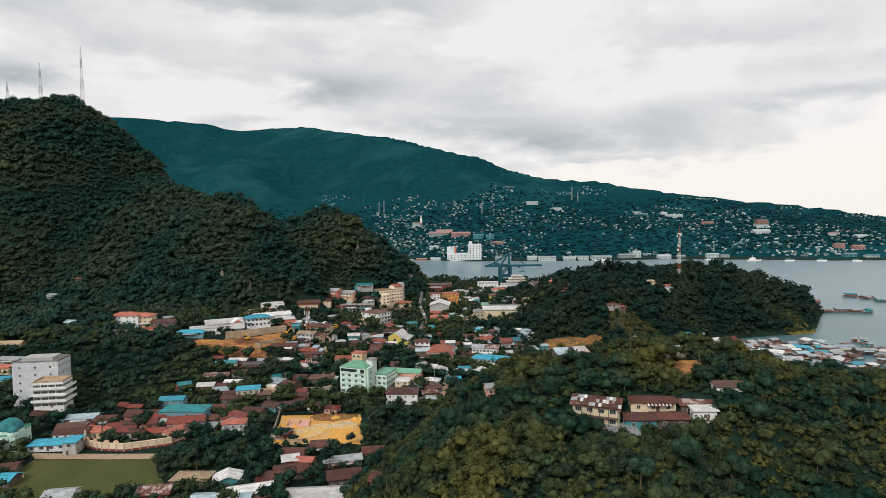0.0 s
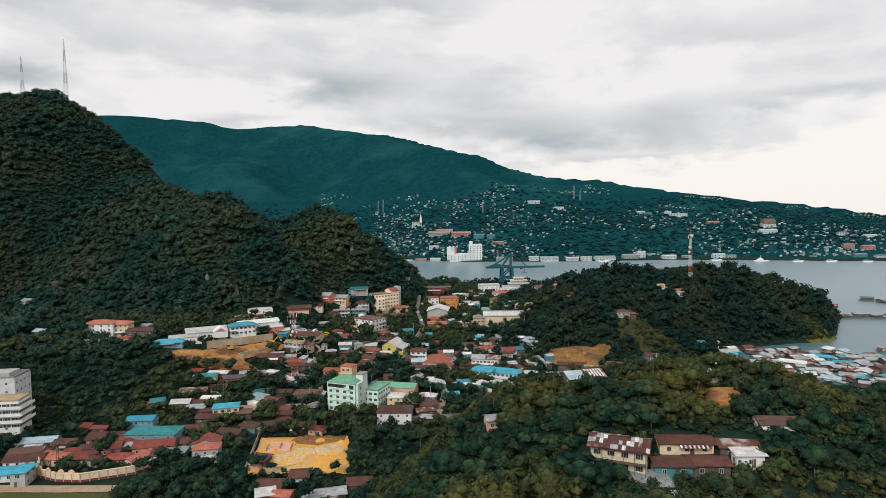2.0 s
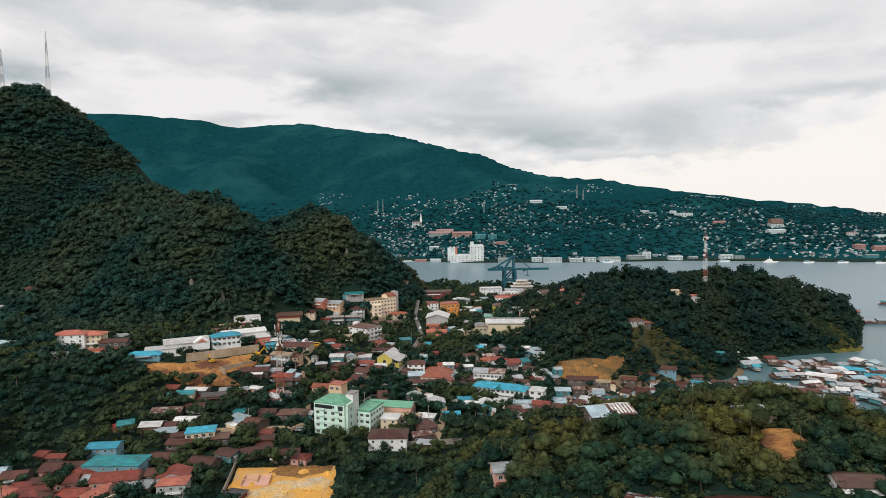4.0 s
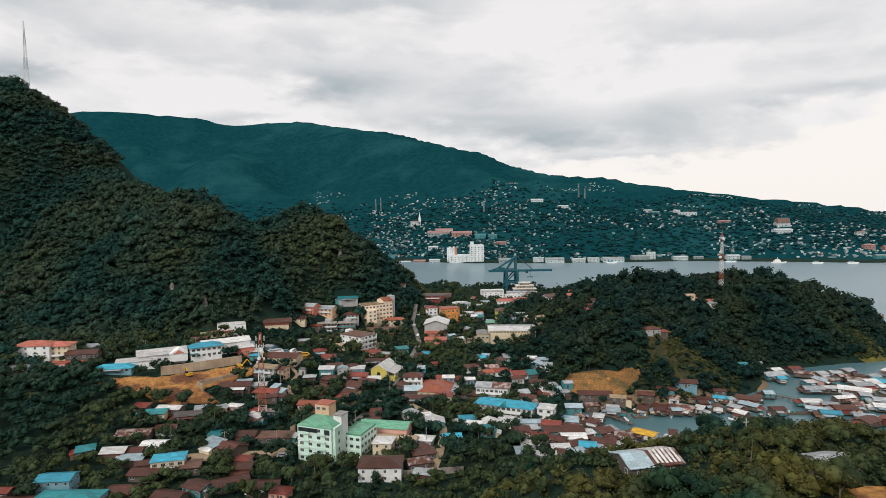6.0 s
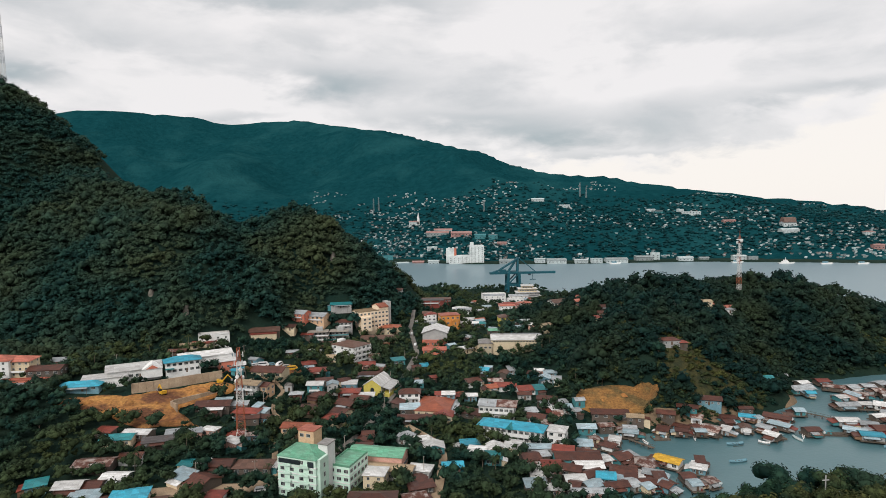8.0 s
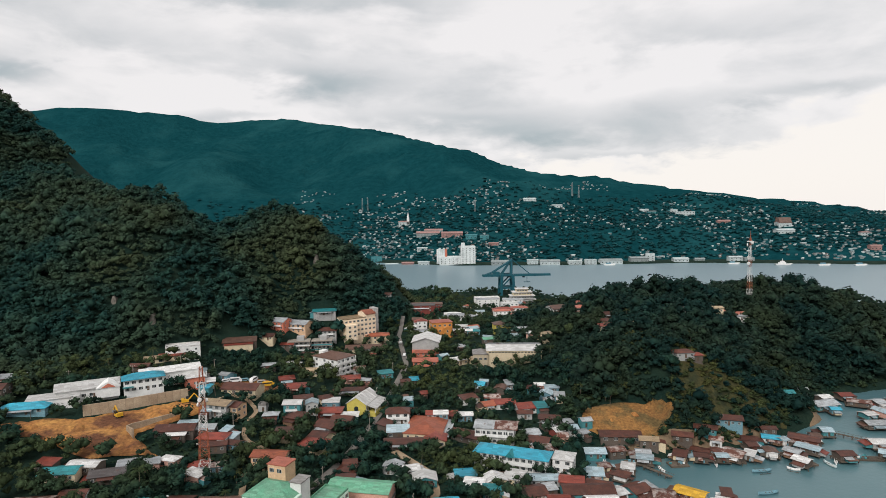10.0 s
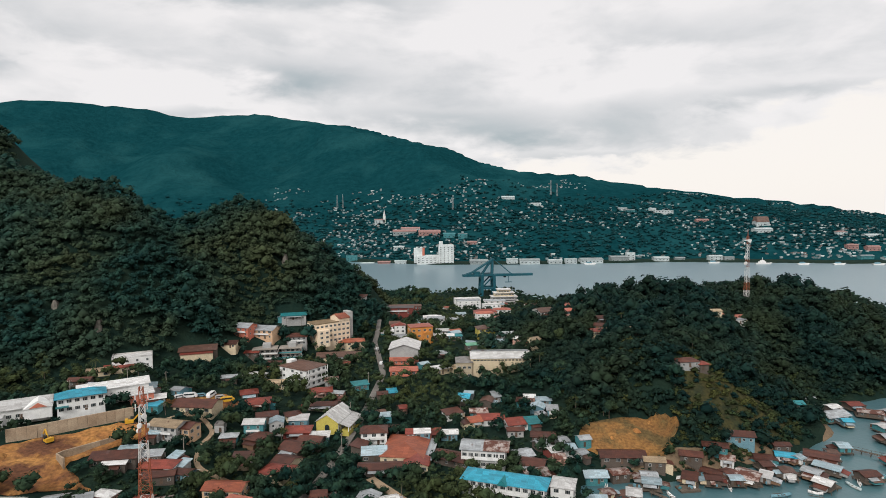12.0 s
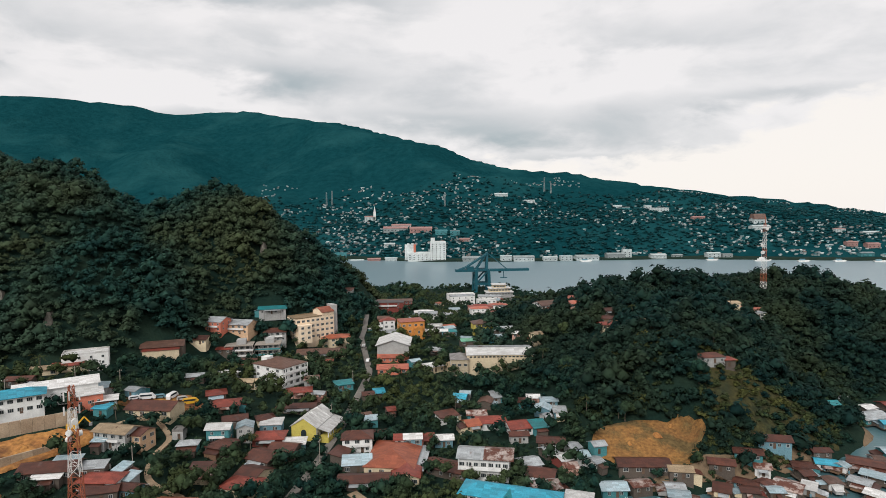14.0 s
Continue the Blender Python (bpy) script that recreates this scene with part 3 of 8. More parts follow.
def beam(a, b, t=0.1, t2=None):
    """A square bar from a to b."""
    a, b = Vector(a), Vector(b)
    d = (b - a).normalized()
    u = d.cross(Vector((0, 0, 1)))
    u = Vector((1, 0, 0)) if u.length < 1e-3 else u.normalized()
    w = d.cross(u)
    t2 = t if t2 is None else t2
    v = [p + u * sx * s / 2 + w * sy * s / 2 for p, s in ((a, t), (b, t2)) for sx, sy in ((-1, -1), (1, -1), (1, 1), (-1, 1))]
    return v, [(0, 1, 2, 3), (7, 6, 5, 4), (0, 4, 5, 1), (1, 5, 6, 2), (2, 6, 7, 3), (3, 7, 4, 0)]


def tube(x, y, z0, z1, r, n=10, r2=None):
    r2 = r if r2 is None else r2
    v = [(x + q * math.cos(6.2832 * k / n), y + q * math.sin(6.2832 * k / n), z) for z, q in ((z0, r), (z1, r2)) for k in range(n)]
    f = [(k, (k + 1) % n, n + (k + 1) % n, n + k) for k in range(n)]
    return v, f + [tuple(range(n - 1, -1, -1)), tuple(range(n, 2 * n))]


def extrude(profile, a, b, along="x"):
    """A solid from an outline in (across, up), drawn out from a to b."""
    n = len(profile)
    v = [((s, p, q) if along == "x" else (p, s, q)) for s in (a, b) for p, q in profile]
    return v, [tuple(range(n))[::-1], tuple(range(n, 2 * n))] + [(k, (k + 1) % n, n + (k + 1) % n, n + k) for k in range(n)]


def joined(*pieces):
    verts, faces = [], []
    for v, f in pieces:
        n = len(verts)
        verts += [tuple(p) for p in v]
        faces += [tuple(i + n for i in q) for q in f]
    return verts, faces


def part(name, shape, mat, parent, label="", at=None):
    me = shape if isinstance(shape, bpy.types.Mesh) else mesh_of(name, shape[0], shape[1], [mat])
    ob = new(name, me)
    ob.parent = parent
    if at is not None:
        ob.matrix_basis = at
    if label:
        ob["label"] = label
    return ob


def thing(name, x, y, z, rot, label, category, group=""):
    ob = new(name)
    ob.matrix_world = pose(x, y, z, 0, 0, rot)
    return tagged(ob, label, category, group)


def take(x, y, w, d, rot=0.0):
    """Keeps trees off a footprint, by circles along its longer side."""
    n = max(1, round(max(w, d) / max(3.0, min(w, d))))
    for k in range(n):
        s = (k + 0.5) / n - 0.5
        lx, ly = (s * w, 0) if w > d else (0, s * d)
        c, q = math.cos(radians(rot)), math.sin(radians(rot))
        TAKEN.append((x + lx * c - ly * q, y + lx * q + ly * c, min(w, d) * 0.62))


def two_tone(name, shape_a, mat_a, shape_b, mat_b):
    v, f = joined(shape_a, shape_b)
    return mesh_of(name, v, f, [mat_a, mat_b], [0] * len(shape_a[1]) + [1] * len(shape_b[1]))


def window_mesh(w, h, bars=1):
    """A window in one piece: sill and frame, with the glass set back inside."""
    xs = [-w / 2 - 0.1, -w / 2]
    for k in range(1, bars + 1):
        c = w * (k / (bars + 1) - 0.5)
        xs += [c - 0.035, c + 0.035]
    xs += [w / 2, w / 2 + 0.1]
    zs, n = [-0.1, 0, h, h + 0.1], len(xs)
    verts = [(x, -0.08, z) for z in zs for x in xs] + [(x, 0.03, z) for z in (zs[0], zs[3]) for x in (xs[0], xs[-1])]
    faces, slots = [], []
    for j in range(3):
        for i in range(n - 1):
            a = j * n + i
            quad = (a, a + 1, a + 1 + n, a + n)
            if j == 1 and i % 2 == 1:
                m = len(verts)
                verts += [(verts[q][0], -0.03, verts[q][2]) for q in quad]
                faces += [(quad[k], quad[(k + 1) % 4], m + (k + 1) % 4, m + k) for k in range(4)] + [(m, m + 1, m + 2, m + 3)]
                slots += [0, 0, 0, 0, 1]
            else:
                faces.append(quad)
                slots.append(0)
    b = 4 * n
    faces += [(0, b, b + 1, n - 1), (3 * n, 4 * n - 1, b + 3, b + 2), (0, 3 * n, b + 2, b), (n - 1, b + 1, b + 3, 4 * n - 1)]
    return mesh_of("window", verts, faces, [M["frame"], M["glass"]], slots + [0] * 4)


WINDOWS = {"small": window_mesh(0.9, 1.0), "wide": window_mesh(1.6, 1.2, 2), "tall": window_mesh(1.0, 1.6), "strip": window_mesh(3.0, 1.1, 4)}
DOOR = mesh_of("door", *box(-0.5, 0.5, -0.06, 0.02, 0, 2.05), [M["door"]])
POST = mesh_of("post", *joined(box(-0.11, 0.11, -0.11, 0.11, -4.0, 0)), [M["timber"]])


def side_poses(w, d):
    """Outer faces of a body: turn, half run, distance out."""
    return {"front": (0, w, d / 2), "right": (90, d, w / 2), "back": (180, w, d / 2), "left": (270, d, w / 2)}


def fit_windows(parent, w, d, z, kind, counts, skip_door=False):
    for side, (turn, run, out_) in side_poses(w, d).items():
        n = counts.get(side, 0)
        for k in range(n):
            s = ((k + 0.5) / n - 0.5) * run
            if skip_door and side == "front" and abs(s) < 1.1:
                continue
            part("window", WINDOWS[kind], None, parent, at=pose(0, 0, 0, 0, 0, turn) @ pose(s, -out_ - 0.005, z))


def gable_roof(w, d, h, slope, over, thick, along):
    run = d / 2 + over
    ridge_z, low = h + slope * d / 2 + thick, h - slope * over
    outline = [(-run, low), (0, ridge_z - thick), (run, low), (run, low + thick), (0, ridge_z), (-run, low + thick)]
    return extrude(outline, -w / 2 - over, w / 2 + over, along)


def hip_roof(w, d, h, slope, over, thick):
    a, b = w / 2 + over, d / 2 + over
    low, inset = h - slope * over, min(a, b)
    top = low + slope * inset
    rx, ry = max(a - inset, 0.06), max(b - inset, 0.06)
    v = [(-a, -b, low), (a, -b, low), (a, b, low), (-a, b, low), (-rx, -ry, top + thick), (rx, -ry, top + thick), (rx, ry, top + thick), (-rx, ry, top + thick)]
    v += [(-a, -b, low + thick), (a, -b, low + thick), (a, b, low + thick), (-a, b, low + thick)]
    return v, [(0, 3, 2, 1), (0, 1, 9, 8), (1, 2, 10, 9), (2, 3, 11, 10), (3, 0, 8, 11), (8, 9, 5, 4), (9, 10, 6, 5), (10, 11, 7, 6), (11, 8, 4, 7), (4, 5, 6, 7)]


WORDS = dict(rust="rust-brown sheet roof", red="faded red sheet roof", orange="orange-red roof", zinc="grey zinc roof", white="white sheet roof", patched="patched rusty zinc roof", blue="bright blue roof",
             teal="teal sheet roof", green="green roof", pale="pale blue-grey roof", brown="brown roof", dark="dark flat roof", yellow="yellow roof", tan="tan sheet roof", coral="coral-red roof", grey="bare concrete roof")
WALL_WORDS = dict(wood="weathered timber", white="white plastered", cream="cream plastered", grey="grey rendered", pink="pink plastered", teal="teal painted", blue="blue painted",
                  sand="sand-coloured", tan="sand-coloured", green="green painted", coral="coral plastered", maroon="dark red", brown="brown timber", peach="peach plastered", orange="orange plastered", yellow="yellow plastered")


def body_shape(w, d, h, low, form, slope):
    if form == "g":
        return extrude([(-d / 2, low), (d / 2, low), (d / 2, h), (0, h + slope * d / 2 - 0.06), (-d / 2, h)], -w / 2, w / 2, "x")
    if form == "G":
        return extrude([(-w / 2, low), (w / 2, low), (w / 2, h), (0, h + slope * w / 2 - 0.06), (-w / 2, h)], -d / 2, d / 2, "y")
    if form == "s":
        return extrude([(-d / 2, low), (d / 2, low), (d / 2, h + slope * 0.5 * d - 0.05), (-d / 2, h - 0.05)], -w / 2, w / 2, "x")
    return box(-w / 2, w / 2, -d / 2, d / 2, low, h)


def roof_shape(w, d, h, form, slope, over=0.55, thick=0.14):
    if form == "g":
        return gable_roof(w, d, h, slope, over, thick, "x")
    if form == "G":
        return gable_roof(d, w, h, slope, over, thick, "y")
    if form == "h":
        return hip_roof(w, d, h, slope, over, thick)
    if form == "s":
        s2 = slope * 0.5
        return extrude([(-d / 2 - over, h - s2 * over), (d / 2 + over, h + s2 * (d + over)), (d / 2 + over, h + s2 * (d + over) + thick), (-d / 2 - over, h - s2 * over + thick)], -w / 2 - over, w / 2 + over, "x")
    rim = 0.25
    return joined(box(-w / 2, w / 2, -d / 2, d / 2, h, h + 0.2), box(-w / 2, w / 2, -d / 2, -d / 2 + rim, h + 0.2, h + 0.8), box(-w / 2, w / 2, d / 2 - rim, d / 2, h + 0.2, h + 0.8),
                  box(-w / 2, -w / 2 + rim, -d / 2 + rim, d / 2 - rim, h + 0.2, h + 0.8), box(w / 2 - rim, w / 2, -d / 2 + rim, d / 2 - rim, h + 0.2, h + 0.8))


def annexes(ob, w, d, h, low, wet, lots, count):
    """Lower additions leaning on a house's ends and back, each under sheets of its own."""
    for k, side in enumerate(lots.sample(("right", "left", "back", "front"), count)):
        run, deep = (d, lots.uniform(2.0, 3.4)) if side in ("right", "left") else (w, lots.uniform(1.8, 2.8))
        wide, top = run * lots.uniform(0.5, 0.95), h - lots.uniform(0.25, 0.7)
        turn, out_ = {"front": (0, d / 2), "right": (90, w / 2), "back": (180, d / 2), "left": (270, w / 2)}[side]
        drop = lots.uniform(0.35, 0.8)
        roof = extrude([(-deep - 0.4, top - drop - 0.1), (0, top), (0, top + 0.09), (-deep - 0.4, top - drop)], -wide / 2 - 0.35, wide / 2 + 0.35, "x")
        body = extrude([(-deep, low), (0, low), (0, top - 0.03), (-deep, top - drop - 0.06)], -wide / 2, wide / 2, "x")
        mesh = two_tone("annex", body, M["w_" + lots.choice(("wood", "wood", "grey", "cream", "teal", "brown"))], roof, M["r_" + lots.choice(("rust", "rust", "zinc", "patched", "white", "pale", "brown", "red"))])
        part("annex", mesh, None, ob, "low sheet-roofed addition", at=pose(0, 0, 0, 0, 0, turn) @ pose(lots.uniform(-0.2, 0.2) * (run - wide), -out_ + 0.05, 0))


def house(x, y, w, d, storeys, rot, form, roof, wall, name="house", lean=False):
    """A small building: body, roof, door, windows, and posts with a deck where it stands over water."""
    lots = random.Random(int(x * 13 + y * 7))
    base = landz(x, y)
    wet = base < 0.7
    slope, h = lots.uniform(0.26, 0.4), 2.75 * storeys + lots.uniform(-0.1, 0.35)
    if wet:
        slope, h, w, rot = lots.uniform(0.2, 0.34), h - 0.6, w * 0.7, rot + lots.uniform(-30, 30)
    c, s = math.cos(radians(rot)), math.sin(radians(rot))
    corners = [(x + a * w / 2 * c - b * d / 2 * s, y + a * w / 2 * s + b * d / 2 * c) for a in (-1, 1) for b in (-1, 1)]
    low = 0.0 if wet else max(-4.0, min(min(landz(*p) for p in corners) - base, 0) - 0.4)
    z = 1.1 if wet else base + 0.1
    head = WALL_WORDS.get(wall, wall)
    tall = " two-storey" if storeys == 2 else " three-storey" if storeys == 3 else ""
    label = f"{head}{tall} {'stilt house' if wet else 'house'} with {WORDS[roof]}"
    if lean and not wet:
        name, label = "hut", label.replace(" house with", " hut with")
    ob = thing("stilt_house" if wet else name, x, y, z, rot, label, "stilt house" if wet else name, "stilt village over the inlet" if wet else "houses of the hillside town")
    take(x, y, w, d, rot)
    if y > 480 or (x < -150 and y > 330):
        TAKEN.append((x, y - d / 2 - 3.0, 2.6))
    part("wall", body_shape(w, d, h, low, form, slope), M.get("w_" + wall, M["w_sand"]), ob)
    part("roof", roof_shape(w, d, h, form, slope, lots.uniform(0.5, 0.8) if wet else lots.uniform(0.4, 0.8)), M.get("r_" + roof, M["concrete"]), ob)
    annexes(ob, w, d, h, low, wet, lots, 2 if wet and w > 5 else 1 if wet or (storeys == 1 and lots.random() < 0.55) else 0)
    part("door", DOOR, None, ob, at=pose(lots.uniform(-0.2, 0.2) * w, -d / 2 - 0.005, 0.05))
    n, m = max(1, min(2 if lean else 4, int(w / 2.8))), 0 if lean or storeys == 1 or y > 560 else max(1, min(2, int(d / 3.5)))
    for k in range(storeys):
        fit_windows(ob, w, d, (0.7 if wet else 0.95) + 2.75 * k, lots.choice(("small", "wide", "small")) if w > 5 else "small",
                    {"front": n, "right": m, "left": m}, k == 0)
    if storeys > 1 and w > 7 and lots.random() < 0.6:
        part("balcony", joined(box(-w * 0.35, w * 0.35, -d / 2 - 1.2, -d / 2, 2.6, 2.75), box(-w * 0.35, w * 0.35, -d / 2 - 1.2, -d / 2 - 1.12, 2.75, 3.6)), M["w_white"], ob)
    if wet:
        part("deck", box(-w / 2 - lots.uniform(0.2, 1.4), w / 2 + lots.uniform(0.2, 1.2), -d / 2 - lots.uniform(0.5, 1.8), d / 2 + 0.6, -0.16, 0), M["timber"], ob)
        for a in (-1, 1) if x < 190 else ():
            for b in (-1, 1):
                part("post", POST, None, ob, at=pose(a * (w / 2 + 0.8), b * (d / 2) - 0.4, -0.2))
        if lots.random() < 0.7:
            aw = w * lots.uniform(0.3, 0.8)
            part("lean_to", extrude([(-d / 2 - lots.uniform(1.4, 2.6), h - 1.0), (-d / 2, h - 0.4), (-d / 2, h - 0.32), (-d / 2 - 2.0, h - 0.92)], -aw / 2, aw / 2, "x"), M["r_" + lots.choice(("rust", "zinc", "patched", "white", "pale"))], ob, "patched lean-to roof over the deck", at=pose(lots.uniform(-0.12, 0.12) * w, 0, 0))
        if lots.random() < 0.6:
            part("drum", tube(0, 0, 0, 0.9, 0.32, 8), M[lots.choice(("w_blue", "w_teal", "w_maroon"))], ob, "plastic drum on the deck", at=pose(lots.uniform(-0.4, 0.4) * w, -d / 2 - 0.6, 0))
    elif not lean and storeys == 1 and lots.random() < 0.3 and form in "gh":
        pw = w * lots.uniform(0.4, 0.7)
        part("porch_roof", extrude([(-d / 2 - 2.1, h - 0.85), (-d / 2, h - 0.35), (-d / 2, h - 0.27), (-d / 2 - 2.1, h - 0.77)], -pw / 2, pw / 2, "x"),
             M["r_" + lots.choice(("rust", "zinc", "patched", "zinc"))], ob, "rusty lean-to porch roof")
        for a in (-1, 1):
            part("porch_post", box(-0.06, 0.06, -0.06, 0.06, low, h - 0.85), M["timber"], ob, at=pose(a * (pw / 2 - 0.2), -d / 2 - 1.95, 0))
    return ob


def block(name, x, y, w, d, h, rot, wall, roof, label, category, form="f", storeys=None, kind="wide", z=None, counts=None, bands=None, slope=0.35, over=0.5, group=""):
    """A larger building with rows of windows and, where given, floor bands."""
    base = landz(x, y) if z is None else z
    c, s = math.cos(radians(rot)), math.sin(radians(rot))
    low = min(landz(x + a * w / 2 * c - b * d / 2 * s, y + a * w / 2 * s + b * d / 2 * c) - base for a in (-1, 1) for b in (-1, 1))
    ob = thing(name, x, y, base, rot, label, category, group)
    take(x, y, w, d, rot)
    part("wall", body_shape(w, d, h, min(low, 0) - 0.5, form, slope), M["w_" + wall], ob)
    part("roof", roof_shape(w, d, h, form, slope, over, 0.18), M[roof], ob)
    storeys = storeys if storeys is not None else max(1, round(h / 3.2))
    if storeys:
        step = h / storeys
        n = counts or {"front": max(1, int(w / 3)), "right": max(1, int(d / 3)), "left": max(1, int(d / 3)), "back": max(1, int(w / 5))}
        for k in range(storeys):
            fit_windows(ob, w, d, 0.95 + step * k, kind, n)
            if bands and k:
                part("floor_band", box(-w / 2 - 0.18, w / 2 + 0.18, -d / 2 - 0.18, d / 2 + 0.18, step * k - 0.14, step * k + 0.14), M[bands], ob)
        part("door", DOOR, None, ob, at=pose(w * 0.1, -d / 2 - 0.006, 0.02))
    return ob


# ---- houses of the town, the slopes and the stilt villages ----
house(112.2, 414.3, 8.3, 5.4, 1, -20, "g", "rust", "wood")
house(124.9, 419.0, 9.2, 5.4, 1, -22, "g", "rust", "teal")
house(117.7, 407.4, 10.1, 4.4, 1, -20, "g", "rust", "blue")
house(138.6, 425.5, 11.6, 6.4, 1, -15, "g", "rust", "blue")
house(128.1, 415.1, 5.1, 5.4, 1, -25, "g", "patched", "white")
house(130.7, 403.8, 12.1, 9.4, 1, -30, "g", "patched", "wood")
house(145.5, 418.9, 9.4, 5.4, 1, -18, "g", "rust", "grey")
house(156.3, 420.2, 10.3, 5.4, 1, -10, "g", "blue", "white")
house(158.0, 426.1, 6.9, 4.4, 1, -5, "g", "rust", "wood")
house(171.1, 418.7, 17.2, 7.4, 1, -5, "g", "rust", "teal")
house(157.3, 404.5, 8.8, 5.4, 1, -30, "g", "zinc", "wood")
house(155.8, 395.4, 8.5, 5.4, 1, -28, "g", "white", "wood")
house(167.0, 408.7, 12.7, 5.4, 1, -35, "g", "pale", "wood")
house(177.2, 400.5, 9.9, 5.4, 1, -5, "g", "rust", "wood")
house(187.1, 461.5, 8.3, 5.4, 1, 0, "g", "teal", "wood")
house(210.2, 465.0, 19.4, 8.4, 1, -8, "g", "zinc", "teal")
house(218.1, 476.2, 9.2, 5.4, 1, -8, "g", "white", "wood")
house(232.1, 479.8, 9.9, 6.4, 1, -12, "g", "red", "wood")
house(232.1, 467.8, 15.3, 6.4, 1, -15, "g", "patched", "wood")
house(206.5, 478.6, 6.3, 4.4, 1, -10, "g", "zinc", "grey")
house(210.9, 456.3, 6.1, 4.4, 1, -8, "g", "blue", "blue")
house(90.3, 400.8, 8.9, 5.4, 1, -10, "g", "pale", "wood")
house(217.8, 436.1, 15.5, 6.4, 1, -5, "g", "zinc", "wood")
house(229.1, 437.1, 9.7, 5.4, 1, -5, "g", "white", "wood")
house(239.7, 431.8, 22.0, 7.4, 1, -5, "g", "white", "white")
house(202.3, 412.4, 14.5, 6.4, 1, -3, "g", "white", "grey")
house(209.2, 406.5, 10.6, 6.4, 1, -25, "g", "zinc", "wood")
house(224.5, 418.4, 16.7, 4.4, 1, -8, "g", "white", "wood")
house(212.3, 400.5, 15.7, 7.4, 1, -3, "g", "rust", "maroon")
house(200.7, 393.0, 12.9, 6.4, 1, -6, "g", "blue", "grey")
house(198.1, 400.2, 12.3, 5.4, 1, -30, "g", "pale", "wood")
house(236.6, 453.2, 12.3, 5.4, 1, -10, "g", "patched", "wood")
house(255.1, 452.9, 14.9, 6.4, 1, -12, "g", "patched", "wood")
house(85.4, 367.1, 10.2, 7.4, 1, -30, "g", "patched", "wood")
house(85.4, 357.0, 9.1, 5.4, 1, -10, "g", "zinc", "wood")
house(81.4, 348.6, 11.3, 5.4, 1, -10, "g", "rust", "blue")
house(78.6, 359.9, 3.9, 6.4, 1, -20, "g", "rust", "wood")
house(56.8, 782.4, 24.0, 9.4, 3, 6, "f", "zinc", "white")
house(78.8, 769.7, 17.7, 8.4, 2, 4, "f", "white", "white")
house(61.8, 689.6, 15.0, 8.4, 2, 5, "h", "coral", "white")
house(69.6, 635.7, 13.0, 8.4, 2, -8, "h", "coral", "pink")
house(51.6, 586.7, 16.2, 10.4, 2, 4, "h", "brown", "yellow")
house(111.5, 745.1, 10.5, 8.4, 2, 5, "h", "red", "white")
house(94.7, 595.3, 15.9, 13.4, 1, 8, "h", "brown", "white")
house(100.8, 558.5, 7.9, 8.4, 2, 0, "h", "coral", "pink")
house(117.0, 600.7, 8.1, 7.4, 2, 0, "h", "white", "white")
house(118.3, 581.4, 8.2, 8.4, 2, -10, "g", "orange", "orange")
house(18.2, 652.7, 13.4, 8.4, 2, 0, "g", "zinc", "white")
house(-9.7, 607.4, 7.5, 7.4, 3, 5, "h", "red", "white")
house(29.1, 592.9, 9.3, 6.4, 1, 0, "h", "teal", "blue")
house(38.2, 562.8, 9.4, 5.4, 1, 10, "g", "green", "wood")
house(21.3, 593.4, 13.6, 6.4, 1, -4, "g", "white", "wood")
house(72.4, 533.3, 4.9, 6.4, 2, 30, "g", "tan", "cream")
house(18.4, 551.0, 6.9, 5.4, 1, -10, "g", "zinc", "wood")
house(-178.8, 258.7, 15.8, 8.4, 1, 8, "h", "blue", "white")
house(-166.6, 255.3, 5.3, 8.4, 2, 8, "h", "blue", "grey")
house(-166.8, 273.3, 12.9, 7.4, 1, -12, "h", "coral", "cream")
house(-155.9, 274.2, 11.4, 8.4, 1, 4, "h", "red", "cream")
house(-139.9, 274.0, 10.4, 7.4, 1, 0, "h", "red", "wood")
house(-130.9, 274.8, 6.3, 11.4, 1, -25, "G", "coral", "cream")
house(-182.0, 287.1, 15.8, 7.4, 1, 10, "g", "pale", "blue")
house(-180.4, 277.3, 12.7, 7.4, 1, 12, "g", "brown", "white")
house(-105.7, 284.8, 11.4, 8.4, 2, 8, "G", "red", "grey")
house(128.0, 452.2, 9.6, 6.2, 1, 4, "h", "rust", "grey")
house(135.0, 451.8, 4.4, 5.2, 1, 2, "h", "red", "wood")
house(185.8, 536.8, 6.3, 6.4, 2, 0, "g", "tan", "cream")
house(207.6, 548.1, 9.0, 6.4, 1, 5, "g", "coral", "cream")
house(116.8, 494.4, 4.7, 5.4, 1, 10, "g", "tan", "cream")
house(115.5, 516.1, 5.1, 5.4, 1, -10, "g", "zinc", "cream")
house(112.2, 533.5, 6.1, 6.4, 1, 0, "g", "rust", "wood")
house(160.3, 630.0, 9.0, 6.4, 1, 0, "g", "tan", "cream")
house(161.3, 527.9, 6.4, 5.4, 1, 0, "g", "white", "grey")
house(79.8, 209.4, 6.5, 6.4, 1, 12, "g", "zinc", "grey")
house(-105.0, 557.0, 9.6, 11.4, 2, -15, "g", "zinc", "coral")
house(-93.6, 562.1, 14.3, 11.4, 2, -15, "g", "zinc", "peach")
house(-79.4, 580.0, 15.6, 8.4, 1, 10, "g", "teal", "grey")
house(-109.4, 539.7, 8.7, 8.4, 1, -3, "g", "rust", "cream")
house(-74.8, 565.0, 12.3, 8.4, 2, 5, "h", "rust", "grey")
house(-47.2, 556.3, 26.8, 12.4, 1, 3, "g", "brown", "cream")
house(-44.4, 535.4, 11.5, 5.4, 1, 3, "g", "red", "grey")
